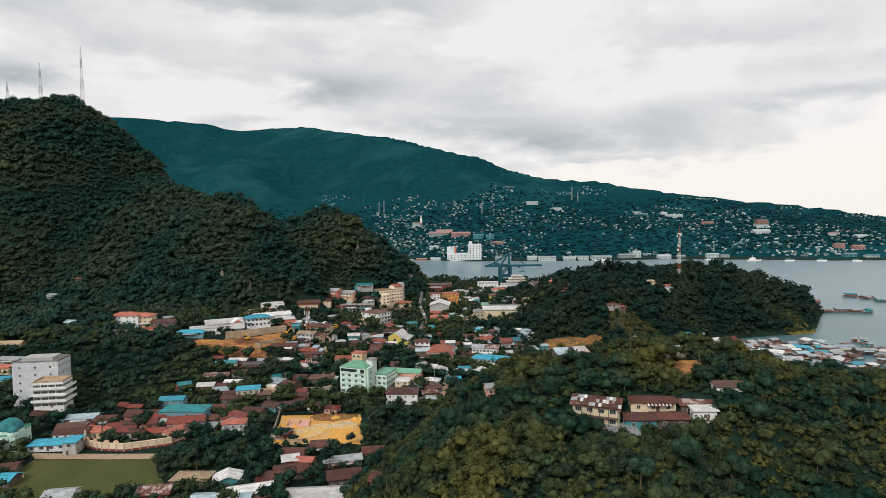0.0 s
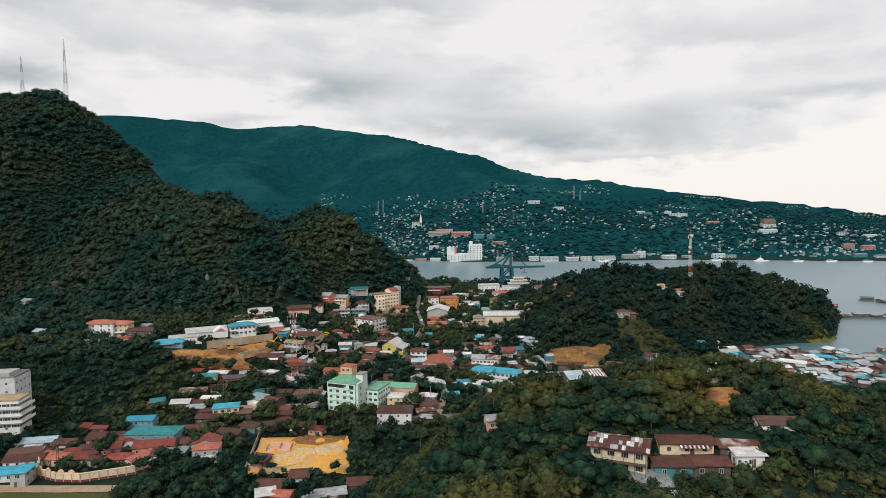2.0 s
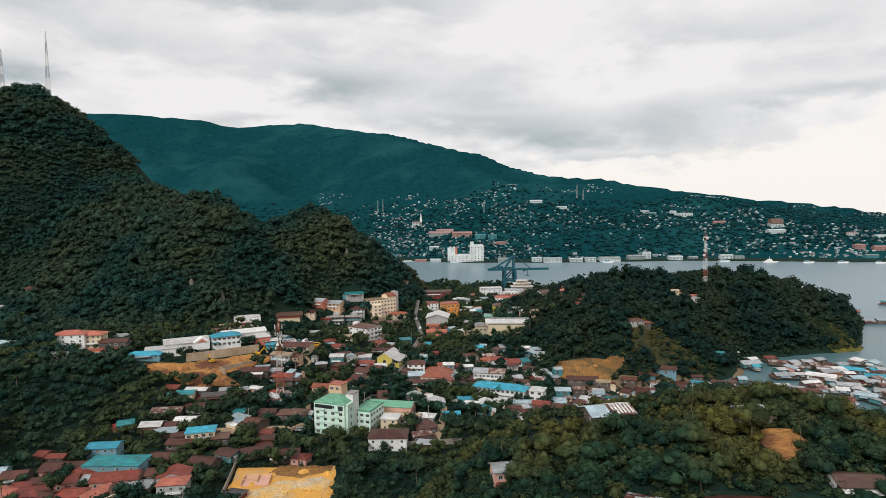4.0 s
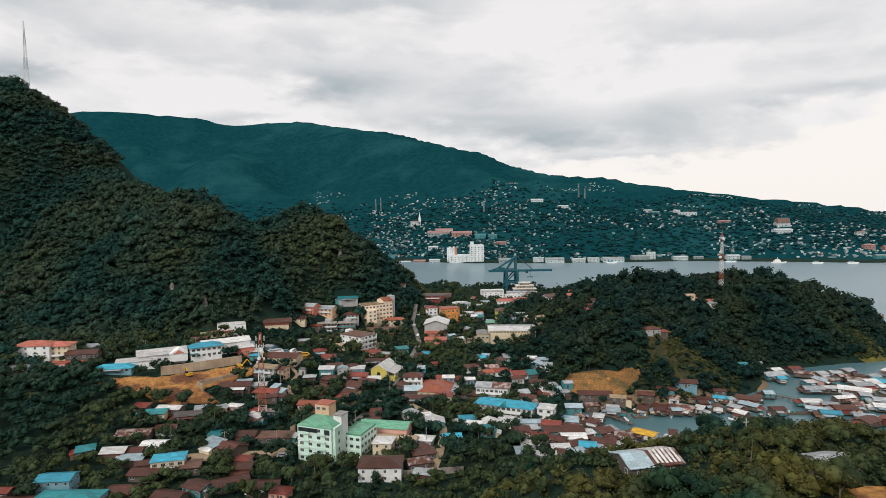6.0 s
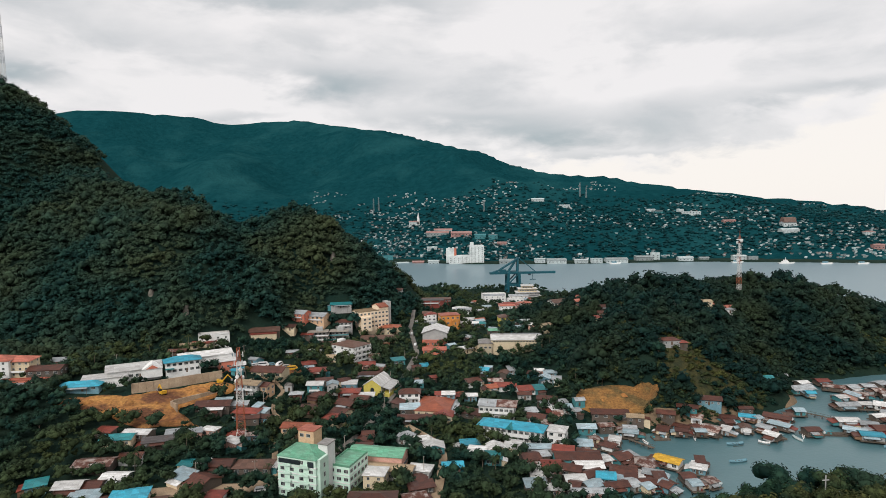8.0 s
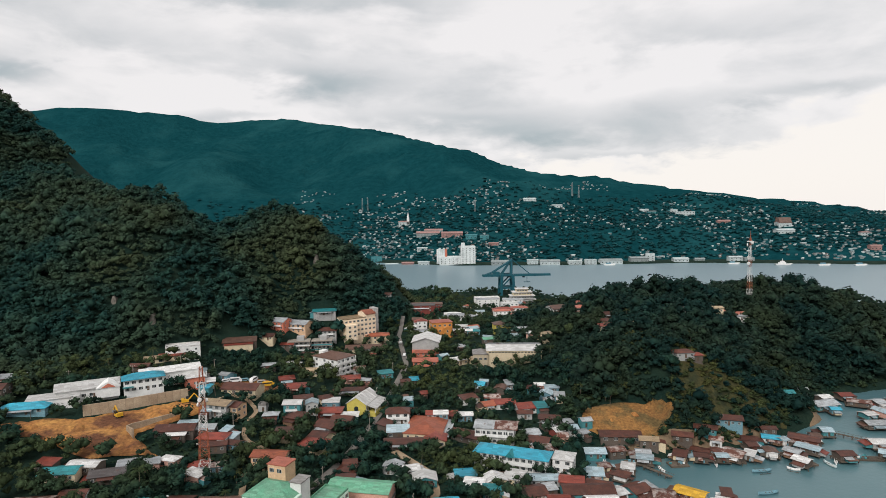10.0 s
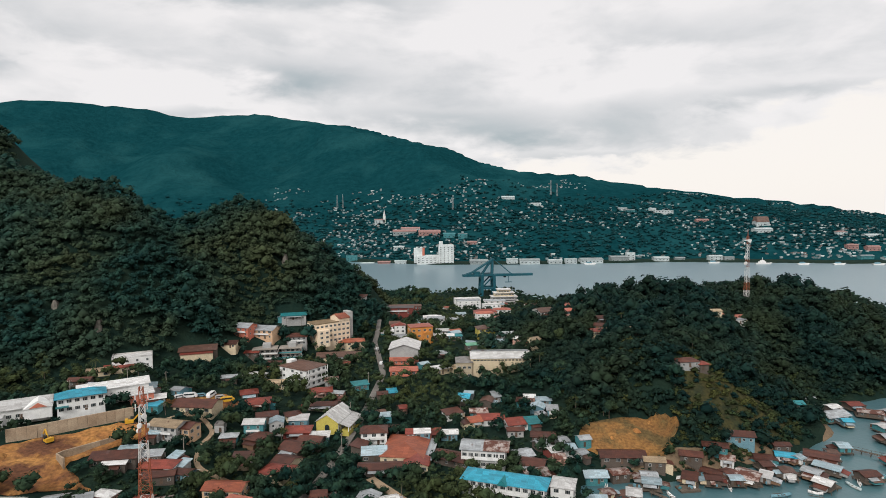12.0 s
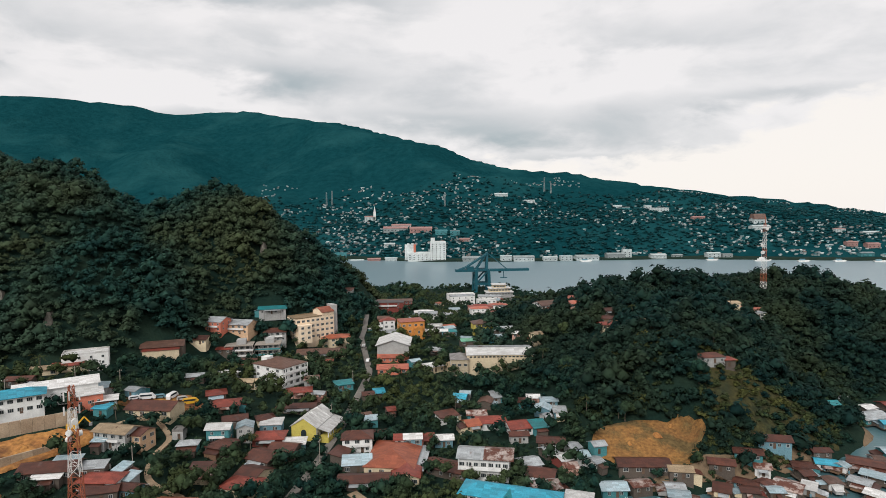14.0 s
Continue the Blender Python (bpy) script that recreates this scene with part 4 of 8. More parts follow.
house(-41.5, 578.7, 17.0, 10.4, 2, 12, "h", "orange", "cream")
house(-5.9, 540.4, 12.6, 5.4, 1, -3, "g", "coral", "coral")
house(-6.1, 522.0, 15.3, 7.4, 1, 0, "g", "coral", "coral")
house(-10.8, 620.9, 10.1, 8.4, 2, 0, "h", "red", "white")
house(-9.8, 594.3, 10.5, 6.4, 1, 0, "g", "zinc", "grey")
house(-15.8, 677.6, 32.3, 8.4, 2, 0, "g", "dark", "maroon")
house(-14.0, 632.0, 7.9, 7.4, 2, 0, "g", "brown", "brown")
house(15.9, 665.1, 14.3, 8.4, 2, 0, "h", "white", "white")
house(57.4, 797.6, 27.0, 9.4, 3, 5, "f", "white", "white")
house(86.9, 804.1, 22.3, 8.4, 2, -8, "g", "zinc", "white")
house(65.1, 709.5, 19.1, 10.4, 2, 8, "h", "red", "pink")
house(82.8, 726.5, 15.0, 8.4, 2, 0, "h", "coral", "white")
house(117.4, 763.8, 11.6, 7.4, 2, 5, "g", "rust", "white")
house(90.8, 589.1, 12.0, 11.4, 2, 20, "g", "brown", "white")
house(108.3, 583.0, 10.2, 8.4, 2, 6, "g", "coral", "pink")
house(204.7, 879.8, 19.7, 6.4, 1, 18, "g", "white", "white")
house(135.5, 639.3, 9.2, 6.4, 1, -14, "g", "orange", "cream")
house(108.4, 523.0, 6.3, 6.4, 1, -24, "g", "rust", "brown")
house(72.8, 538.2, 4.0, 6.4, 1, 15, "G", "white", "cream")
house(21.2, 610.3, 9.1, 6.4, 1, 0, "g", "white", "grey")
house(29.2, 600.5, 7.2, 6.4, 1, 28, "g", "pale", "blue")
house(53.4, 557.2, 8.3, 5.4, 1, -3, "g", "pale", "teal")
house(5.3, 532.0, 5.7, 5.4, 1, 28, "g", "pale", "teal")
house(15.1, 524.1, 8.7, 8.4, 1, 28, "h", "white", "cream")
house(25.7, 523.5, 7.8, 5.4, 1, 18, "s", "tan", "cream")
house(25.4, 481.5, 5.6, 6.4, 1, -20, "g", "blue", "blue")
house(28.3, 486.7, 4.6, 5.4, 1, -15, "g", "pale", "grey")
house(41.5, 481.5, 3.2, 5.4, 1, 12, "s", "zinc", "grey")
house(58.2, 477.6, 5.5, 5.4, 1, -8, "g", "white", "pink")
house(63.7, 470.7, 7.1, 5.4, 1, -3, "g", "pale", "blue")
house(65.3, 458.0, 4.7, 4.4, 1, -8, "s", "zinc", "blue")
house(58.9, 455.7, 3.3, 4.4, 1, 28, "g", "zinc", "grey")
house(53.9, 448.0, 5.6, 5.4, 1, 12, "s", "teal", "teal")
house(27.0, 452.9, 5.4, 7.4, 1, 15, "g", "orange", "cream")
house(35.3, 456.0, 11.6, 8.4, 1, 0, "g", "red", "white")
house(45.9, 450.2, 9.2, 9.4, 1, 10, "g", "red", "white")
house(14.6, 440.4, 7.0, 5.4, 1, 0, "g", "white", "blue")
house(2.6, 435.6, 6.6, 5.4, 2, 0, "g", "white", "blue")
house(-2.5, 435.7, 3.2, 5.4, 2, 0, "g", "red", "white")
house(8.3, 439.8, 4.4, 4.4, 1, 0, "s", "red", "wood")
house(-18.4, 437.3, 11.1, 8.4, 2, 3, "h", "rust", "white")
house(-4.2, 426.9, 17.4, 23.4, 1, -10, "h", "orange", "cream")
house(-0.2, 413.1, 9.4, 8.4, 1, -5, "G", "red", "cream")
house(-17.4, 421.2, 9.9, 6.4, 1, 3, "s", "pale", "wood")
house(-14.2, 409.6, 16.5, 6.4, 1, 0, "g", "rust", "wood")
house(15.5, 417.4, 15.4, 8.4, 1, -28, "g", "rust", "wood")
house(43.7, 419.2, 6.8, 7.4, 1, 15, "g", "zinc", "white")
house(46.5, 411.0, 8.6, 7.4, 1, -24, "g", "rust", "blue")
house(45.1, 402.2, 9.1, 7.4, 1, 12, "g", "patched", "wood")
house(55.9, 435.6, 9.7, 6.4, 1, -14, "g", "rust", "wood")
house(53.0, 427.8, 4.5, 6.4, 1, 20, "g", "zinc", "wood")
house(56.2, 421.2, 4.3, 6.4, 1, 25, "g", "white", "maroon")
house(62.3, 428.6, 3.7, 5.4, 1, 20, "g", "zinc", "grey")
house(63.3, 421.9, 4.6, 5.4, 1, 10, "g", "pale", "white")
house(67.6, 418.2, 3.4, 5.0, 1, 25, "g", "zinc", "white")
house(70.5, 424.5, 5.0, 5.0, 1, 10, "g", "zinc", "teal")
house(57.8, 415.5, 4.2, 5.4, 1, 5, "g", "patched", "pink")
house(84.0, 416.0, 18.0, 7.6, 1, -6, "g", "rust", "wood")
house(80.0, 408.6, 7.1, 5.4, 1, 8, "g", "patched", "wood")
house(95.5, 411.0, 8.0, 5.4, 1, -12, "g", "tan", "wood")
house(-74.3, 462.6, 10.6, 9.4, 1, 10, "h", "red", "wood")
house(-67.4, 450.7, 9.3, 7.4, 1, 15, "g", "rust", "wood")
house(-69.1, 436.5, 8.0, 6.4, 2, 0, "g", "white", "teal")
house(-60.8, 440.2, 5.8, 6.4, 2, 10, "G", "pale", "grey")
house(-53.0, 449.8, 8.3, 5.4, 1, 0, "s", "white", "blue")
house(-51.5, 439.2, 11.1, 8.4, 1, 0, "h", "red", "maroon")
house(-41.5, 434.9, 7.6, 4.4, 1, 0, "s", "white", "blue")
house(-50.0, 424.5, 9.7, 9.4, 1, -28, "g", "rust", "wood")
house(-51.1, 412.1, 8.1, 10.4, 1, -28, "g", "rust", "cream")
house(-44.2, 430.9, 9.7, 8.4, 1, -15, "g", "rust", "wood")
house(-53.2, 405.3, 10.7, 9.4, 1, -20, "h", "red", "cream")
house(-66.2, 430.1, 7.9, 9.4, 1, -24, "h", "rust", "wood")
house(-48.5, 487.6, 10.4, 7.4, 1, 8, "h", "red", "pink")
house(-45.8, 505.1, 6.9, 6.4, 1, 15, "g", "patched", "grey")
house(-45.4, 469.2, 14.5, 6.4, 1, 0, "g", "rust", "wood")
house(-85.1, 502.5, 8.4, 7.4, 1, -24, "h", "white", "grey")
house(-71.7, 492.8, 9.6, 6.4, 1, 0, "g", "tan", "cream")
house(-29.5, 499.5, 8.3, 5.4, 1, 18, "s", "teal", "teal")
house(-12.0, 488.8, 4.4, 4.4, 1, 12, "s", "blue", "wood")
house(-17.1, 486.5, 5.3, 5.4, 1, 12, "g", "rust", "wood")
house(-14.7, 458.9, 5.5, 6.4, 1, 12, "g", "pale", "teal")
house(-6.4, 468.9, 3.5, 5.4, 1, 18, "g", "red", "wood")
house(-147.2, 497.7, 18.6, 10.4, 2, 22, "f", "white", "white")
house(-151.1, 492.0, 13.6, 7.4, 1, 20, "g", "red", "cream")
house(-156.7, 482.1, 9.8, 6.4, 1, 20, "g", "tan", "cream")
house(-122.3, 523.2, 19.4, 12.4, 1, 14, "g", "brown", "wood")
house(-154.8, 462.6, 8.9, 5.4, 1, 6, "g", "rust", "wood")
house(-143.4, 455.3, 8.6, 5.4, 1, -14, "g", "zinc", "wood")
house(-109.3, 460.0, 5.4, 5.4, 1, -24, "g", "zinc", "blue")
house(-124.5, 457.5, 10.6, 8.4, 1, 20, "h", "pale", "grey")
house(-116.4, 448.6, 9.6, 6.4, 1, 20, "g", "white", "grey")
house(-113.5, 442.4, 5.3, 4.0, 1, -8, "s", "blue", "teal")
house(-97.3, 449.4, 18.0, 10.4, 1, -10, "g", "rust", "cream")
house(-80.5, 470.7, 7.3, 7.4, 1, 18, "h", "red", "wood")
house(-101.1, 426.1, 12.9, 7.4, 2, -18, "g", "tan", "grey")
house(-93.1, 426.2, 5.8, 7.4, 2, -18, "g", "rust", "peach")
house(-105.2, 423.0, 4.1, 4.0, 1, -3, "s", "pale", "grey")
house(-83.3, 435.5, 3.9, 4.4, 1, 0, "f", "grey", "grey")
house(-92.0, 409.5, 3.5, 4.4, 1, -20, "s", "pale", "grey")
house(-87.8, 405.0, 3.4, 4.4, 1, -20, "s", "pale", "grey")
house(-95.5, 403.3, 12.1, 7.4, 1, -5, "h", "red", "white")
house(-112.6, 406.6, 15.9, 8.4, 1, 5, "g", "rust", "wood")
house(-111.0, 402.1, 7.9, 4.4, 1, 5, "s", "white", "wood")
house(-109.4, 410.2, 7.8, 4.4, 1, 5, "s", "pale", "wood")
house(-100.8, 408.7, 7.9, 4.4, 1, 5, "s", "zinc", "wood")
house(-93.2, 397.4, 10.1, 5.4, 1, 12, "g", "rust", "wood")
house(70.4, 408.0, 8.3, 6.4, 1, -3, "g", "pale", "teal")
house(91.3, 405.8, 8.2, 6.4, 1, 6, "g", "zinc", "blue")
house(-66.8, 387.5, 13.7, 7.4, 2, -8, "g", "orange", "peach")
house(-147.5, 373.9, 7.1, 4.4, 1, -8, "s", "red", "wood")
house(-139.9, 370.3, 12.4, 7.4, 1, 5, "g", "teal", "cream")
house(-134.2, 375.8, 11.7, 6.4, 1, -5, "g", "white", "wood")
house(-123.4, 371.7, 12.3, 7.4, 1, 15, "g", "dark", "wood")
house(-119.5, 379.0, 6.5, 7.4, 1, 15, "g", "zinc", "wood")
house(-138.6, 350.5, 13.8, 8.4, 1, 5, "g", "patched", "wood")
house(-125.9, 342.3, 9.0, 6.4, 1, 0, "g", "white", "grey")
house(-138.6, 334.2, 9.5, 7.4, 1, 5, "g", "white", "wood")
house(-131.5, 335.8, 7.8, 7.4, 1, 5, "g", "rust", "wood")
house(-129.6, 328.7, 10.4, 4.4, 1, 6, "s", "pale", "wood")
house(-111.9, 325.5, 12.5, 8.4, 2, 15, "h", "blue", "cream")
house(-151.4, 334.5, 6.5, 7.4, 1, 28, "h", "teal", "blue")
house(-101.5, 344.9, 9.4, 6.4, 1, -30, "s", "pale", "grey")
house(-92.6, 341.6, 9.2, 10.4, 1, -30, "g", "rust", "wood")
house(-103.2, 353.3, 6.4, 4.4, 1, -14, "s", "teal", "green")
house(-84.1, 332.7, 5.8, 5.4, 1, -3, "h", "red", "white")
house(-77.3, 356.1, 15.2, 8.4, 1, 0, "h", "brown", "wood")
house(-91.3, 356.0, 10.8, 7.4, 1, 0, "g", "rust", "wood")
house(-17.4, 386.5, 7.1, 5.4, 1, -14, "G", "zinc", "white")
house(-10.7, 384.6, 7.0, 5.4, 1, 15, "g", "white", "grey")
house(-4.4, 376.5, 8.8, 7.4, 1, 5, "G", "white", "teal")
house(3.6, 357.4, 8.3, 6.4, 1, 5, "g", "blue", "teal")
house(-9.5, 355.1, 9.1, 6.4, 1, -14, "h", "white", "grey")
house(-8.7, 340.2, 9.4, 4.4, 1, 18, "s", "rust", "wood")
house(-25.5, 324.2, 17.1, 11.4, 2, 0, "h", "rust", "white")
house(-11.0, 331.5, 8.8, 6.4, 1, 18, "g", "patched", "wood")
house(-7.8, 321.7, 7.6, 5.4, 1, -14, "g", "zinc", "wood")
house(11.6, 379.2, 8.0, 4.4, 1, 6, "s", "blue", "teal")
house(14.4, 370.8, 6.9, 5.4, 1, -14, "s", "white", "wood")
house(22.7, 375.1, 7.8, 6.4, 1, 12, "G", "white", "cream")
house(21.0, 365.5, 7.1, 5.4, 1, -8, "s", "teal", "teal")
house(30.6, 377.1, 7.3, 6.4, 1, -24, "s", "white", "cream")
house(41.9, 376.1, 11.3, 5.4, 1, 0, "g", "pale", "grey")
house(42.7, 367.8, 4.3, 4.4, 1, 12, "s", "zinc", "wood")
house(36.5, 365.2, 6.9, 8.4, 1, 12, "g", "rust", "wood")
house(52.3, 373.7, 8.9, 6.4, 1, -14, "g", "red", "wood")
house(56.3, 365.5, 18.8, 8.4, 1, 0, "g", "rust", "teal")
house(64.8, 386.1, 8.2, 5.4, 1, -24, "s", "pale", "blue")
house(62.9, 373.1, 8.9, 5.4, 1, -24, "g", "rust", "wood")
house(68.0, 369.7, 9.8, 6.4, 1, 5, "g", "white", "white")
house(77.2, 372.8, 11.0, 7.4, 1, 12, "g", "rust", "teal")
house(81.9, 373.8, 4.9, 4.4, 1, 6, "s", "zinc", "wood")
house(83.9, 363.4, 7.3, 7.4, 1, 28, "g", "patched", "grey")
house(73.7, 357.3, 14.5, 10.4, 1, 0, "g", "rust", "wood")
house(59.4, 357.1, 11.0, 7.4, 1, 0, "g", "white", "wood")
house(58.8, 350.5, 7.5, 5.4, 1, 28, "g", "rust", "wood")
house(44.0, 358.6, 7.8, 6.4, 1, -3, "g", "red", "wood")
house(52.0, 354.2, 7.5, 6.4, 1, -24, "g", "rust", "wood")
house(38.2, 349.6, 7.6, 6.4, 1, 0, "g", "white", "wood")
house(35.1, 341.2, 7.9, 5.4, 1, 5, "s", "pale", "wood")
house(45.0, 350.7, 3.9, 5.4, 1, -24, "g", "patched", "wood")
house(51.1, 346.0, 7.6, 6.4, 1, 5, "g", "white", "wood")
house(63.8, 347.5, 6.5, 6.4, 1, -14, "g", "blue", "teal")
house(70.3, 353.4, 3.8, 5.4, 1, -14, "s", "pale", "wood")
house(56.7, 340.9, 6.5, 5.4, 1, 28, "g", "pale", "wood")
house(50.0, 340.1, 3.8, 6.4, 1, -24, "g", "rust", "wood")
house(55.4, 334.9, 14.9, 5.4, 1, -3, "g", "zinc", "wood")
house(65.5, 340.8, 9.4, 5.4, 1, 12, "g", "rust", "teal")
house(73.8, 347.8, 6.0, 7.4, 1, 20, "g", "zinc", "grey")
house(43.6, 338.6, 8.3, 5.4, 1, 0, "g", "white", "wood")
house(55.9, 330.2, 6.2, 4.4, 1, -8, "g", "patched", "wood")
house(96.2, 368.3, 14.8, 6.4, 1, -24, "g", "yellow", "white")
house(241.6, 467.1, 8.5, 6.4, 1, 28, "g", "zinc", "wood")
house(252.4, 468.3, 9.1, 6.4, 1, -14, "g", "zinc", "grey")
house(262.9, 472.8, 11.1, 6.4, 1, 28, "g", "zinc", "wood")
house(249.9, 440.6, 16.4, 7.4, 1, 12, "g", "zinc", "wood")
house(268.7, 457.6, 11.6, 6.4, 1, 0, "g", "zinc", "wood")
house(260.0, 445.2, 10.3, 5.4, 1, 28, "s", "white", "blue")
house(269.8, 445.6, 16.5, 7.4, 1, 0, "h", "blue", "blue")
house(289.7, 468.5, 13.2, 7.4, 1, 28, "G", "white", "grey")
house(294.4, 462.9, 12.0, 6.4, 1, 6, "g", "pale", "blue")
house(289.1, 444.3, 13.4, 6.4, 1, -24, "g", "zinc", "wood")
house(212.4, 382.2, 14.6, 7.4, 1, 6, "g", "rust", "wood")
house(223.4, 383.5, 11.1, 6.4, 1, 18, "g", "red", "maroon")
house(243.4, 412.3, 17.2, 7.4, 1, 0, "g", "zinc", "wood")
house(243.8, 402.8, 8.3, 5.4, 1, 18, "g", "white", "grey")
house(240.6, 392.1, 13.9, 7.4, 1, -24, "g", "pale", "teal")
house(257.7, 398.7, 17.8, 8.4, 1, -24, "g", "zinc", "grey")
house(256.0, 381.1, 13.4, 6.4, 1, -24, "g", "zinc", "teal")
house(261.4, 419.7, 9.9, 5.4, 1, 6, "g", "zinc", "wood")
house(265.2, 410.9, 12.4, 6.4, 1, 0, "g", "patched", "wood")
house(271.4, 407.3, 15.6, 7.4, 1, 18, "g", "white", "blue")
house(273.0, 430.5, 16.6, 6.4, 1, 0, "g", "blue", "wood")
house(283.9, 429.1, 18.0, 7.4, 1, 6, "g", "zinc", "wood")
house(303.0, 446.7, 20.5, 6.4, 1, -8, "g", "pale", "wood")
house(258.8, 427.0, 12.1, 6.4, 1, 6, "g", "pale", "wood")
house(289.6, 416.3, 14.5, 6.4, 1, -8, "g", "rust", "wood")
house(276.6, 394.8, 13.9, 6.4, 1, 6, "g", "blue", "wood")
house(310.3, 434.9, 17.9, 7.4, 1, 6, "g", "zinc", "wood")
house(491.3, 715.6, 17.4, 7.4, 1, 0, "g", "teal", "teal")
house(499.3, 700.3, 19.7, 7.4, 1, 0, "g", "zinc", "wood")
house(501.7, 677.0, 20.1, 7.4, 1, 12, "g", "pale", "teal")
house(382.7, 613.7, 9.9, 6.4, 1, -14, "g", "coral", "wood")
house(395.6, 612.7, 17.4, 6.4, 1, -24, "g", "zinc", "wood")
house(410.7, 611.6, 17.7, 6.4, 1, -8, "g", "pale", "wood")
house(423.4, 607.0, 14.1, 6.4, 1, 0, "g", "zinc", "wood")
house(434.7, 606.2, 14.0, 6.4, 1, 28, "g", "teal", "teal")
house(-129.6, 286.8, 16.8, 9.4, 1, 10, "g", "red", "pink")
house(-153.5, 294.4, 18.2, 9.4, 1, 5, "g", "rust", "pink")
house(-144.5, 290.0, 10.7, 7.4, 1, 0, "h", "red", "cream")
house(-137.0, 286.5, 9.6, 6.4, 1, -3, "g", "zinc", "wood")
house(-146.0, 307.9, 12.1, 7.4, 2, 5, "g", "blue", "blue")
house(-133.5, 294.2, 22.7, 10.4, 2, 0, "h", "teal", "blue")
house(-176.3, 271.0, 14.7, 7.4, 1, 8, "g", "rust", "white")
house(-168.8, 286.1, 8.7, 7.4, 1, 6, "g", "rust", "wood")
house(-202.7, 288.1, 8.1, 7.4, 1, -8, "g", "rust", "wood")
house(-117.2, 281.1, 9.0, 7.4, 1, 12, "g", "zinc", "wood")
house(-102.9, 277.9, 10.5, 7.4, 2, 8, "h", "coral", "grey")
house(-78.8, 273.9, 6.7, 7.4, 1, -14, "h", "dark", "maroon")
house(-61.4, 306.4, 7.0, 5.4, 1, -14, "h", "red", "pink")
house(-69.1, 310.8, 11.6, 7.4, 1, 6, "g", "rust", "wood")
house(-58.3, 258.5, 7.6, 8.4, 1, 6, "h", "rust", "wood")
house(-67.4, 249.7, 9.7, 7.4, 1, -3, "g", "rust", "wood")
house(-70.0, 226.9, 12.0, 8.4, 1, 10, "g", "rust", "cream")
house(-64.2, 232.5, 13.0, 8.4, 1, 10, "g", "rust", "wood")
house(-66.8, 241.5, 6.8, 4.4, 1, 18, "s", "white", "wood")
house(-60.6, 241.9, 6.8, 5.4, 1, -8, "g", "coral", "coral")
house(-45.1, 241.9, 15.5, 6.4, 1, 15, "g", "zinc", "wood")
house(-42.0, 227.3, 12.6, 8.4, 1, 15, "g", "rust", "wood")
house(-24.3, 196.8, 5.0, 7.4, 1, -14, "g", "rust", "wood")
house(-33.1, 250.8, 9.4, 7.4, 1, 6, "g", "rust", "wood")
house(-87.4, 225.6, 10.4, 8.4, 1, 18, "G", "white", "teal")
house(-75.1, 214.9, 15.9, 8.4, 1, 18, "g", "white", "wood")
house(-49.6, 211.1, 22.1, 10.4, 1, 4, "g", "white", "wood")
house(-110.9, 215.3, 11.2, 8.4, 1, 8, "g", "patched", "wood")
house(-101.5, 225.8, 14.2, 8.4, 1, -3, "h", "tan", "wood")
house(-83.5, 208.4, 21.0, 7.4, 1, 3, "g", "pale", "wood")
house(-144.9, 212.6, 10.3, 8.4, 1, 8, "g", "zinc", "white")
house(-179.9, 234.1, 6.7, 8.4, 1, 18, "g", "rust", "wood")
house(-174.4, 224.8, 7.7, 7.4, 1, 0, "g", "blue", "wood")
house(-120.6, 305.5, 9.9, 7.4, 1, -3, "g", "rust", "wood")
house(-113.9, 292.1, 11.3, 7.4, 1, 10, "g", "rust", "wood")
house(-101.0, 301.7, 10.9, 7.4, 1, -14, "g", "rust", "wood")
house(-105.2, 324.9, 11.8, 7.4, 1, 15, "g", "brown", "wood")
house(-93.7, 310.1, 9.3, 7.4, 1, -24, "g", "rust", "teal")
house(-82.5, 313.1, 12.5, 7.4, 1, 28, "g", "rust", "wood")
house(-118.3, 319.4, 11.0, 7.4, 1, -3, "g", "rust", "wood")
house(-82.4, 325.7, 7.3, 6.4, 1, 6, "h", "rust", "cream")
house(-276.3, 370.8, 13.3, 7.4, 1, 5, "g", "tan", "cream")
house(-260.4, 349.7, 14.4, 7.4, 1, -8, "g", "zinc", "grey")
house(-257.3, 339.4, 12.7, 7.4, 1, 0, "g", "coral", "cream")
house(-249.4, 326.0, 9.7, 7.4, 1, 6, "g", "blue", "wood")
house(-340.0, 512.1, 12.3, 6.4, 2, -14, "g", "zinc", "grey")
house(-316.1, 516.3, 13.7, 6.4, 1, 6, "g", "rust", "wood")
house(-257.7, 402.8, 6.3, 6.4, 2, -8, "g", "pale", "grey")
house(-253.2, 411.2, 11.7, 6.4, 1, 12, "g", "tan", "cream")
house(-222.1, 397.9, 14.9, 6.4, 1, 0, "s", "zinc", "grey")
house(-228.5, 418.3, 19.2, 11.4, 3, 8, "h", "coral", "white")
house(-216.7, 421.7, 11.8, 10.4, 3, 8, "h", "coral", "cream")
house(-202.2, 419.3, 15.6, 9.4, 2, 8, "g", "rust", "wood")
house(-208.0, 442.8, 14.1, 8.4, 1, 8, "g", "zinc", "grey")
house(-207.0, 408.9, 22.5, 4.0, 1, 6, "f", "coral", "coral")
house(-180.6, 411.2, 19.2, 8.4, 1, 10, "h", "blue", "blue")
house(189.4, 541.5, 6.0, 5.4, 1, 5, "g", "coral", "cream")
house(203.5, 544.4, 11.1, 4.4, 1, 0, "g", "zinc", "white")
house(105.1, 512.5, 8.3, 5.4, 1, 0, "g", "red", "cream")
house(112.8, 509.5, 7.1, 5.4, 1, 5, "g", "tan", "cream")
house(92.5, 584.7, 9.0, 6.4, 1, 0, "g", "rust", "wood")
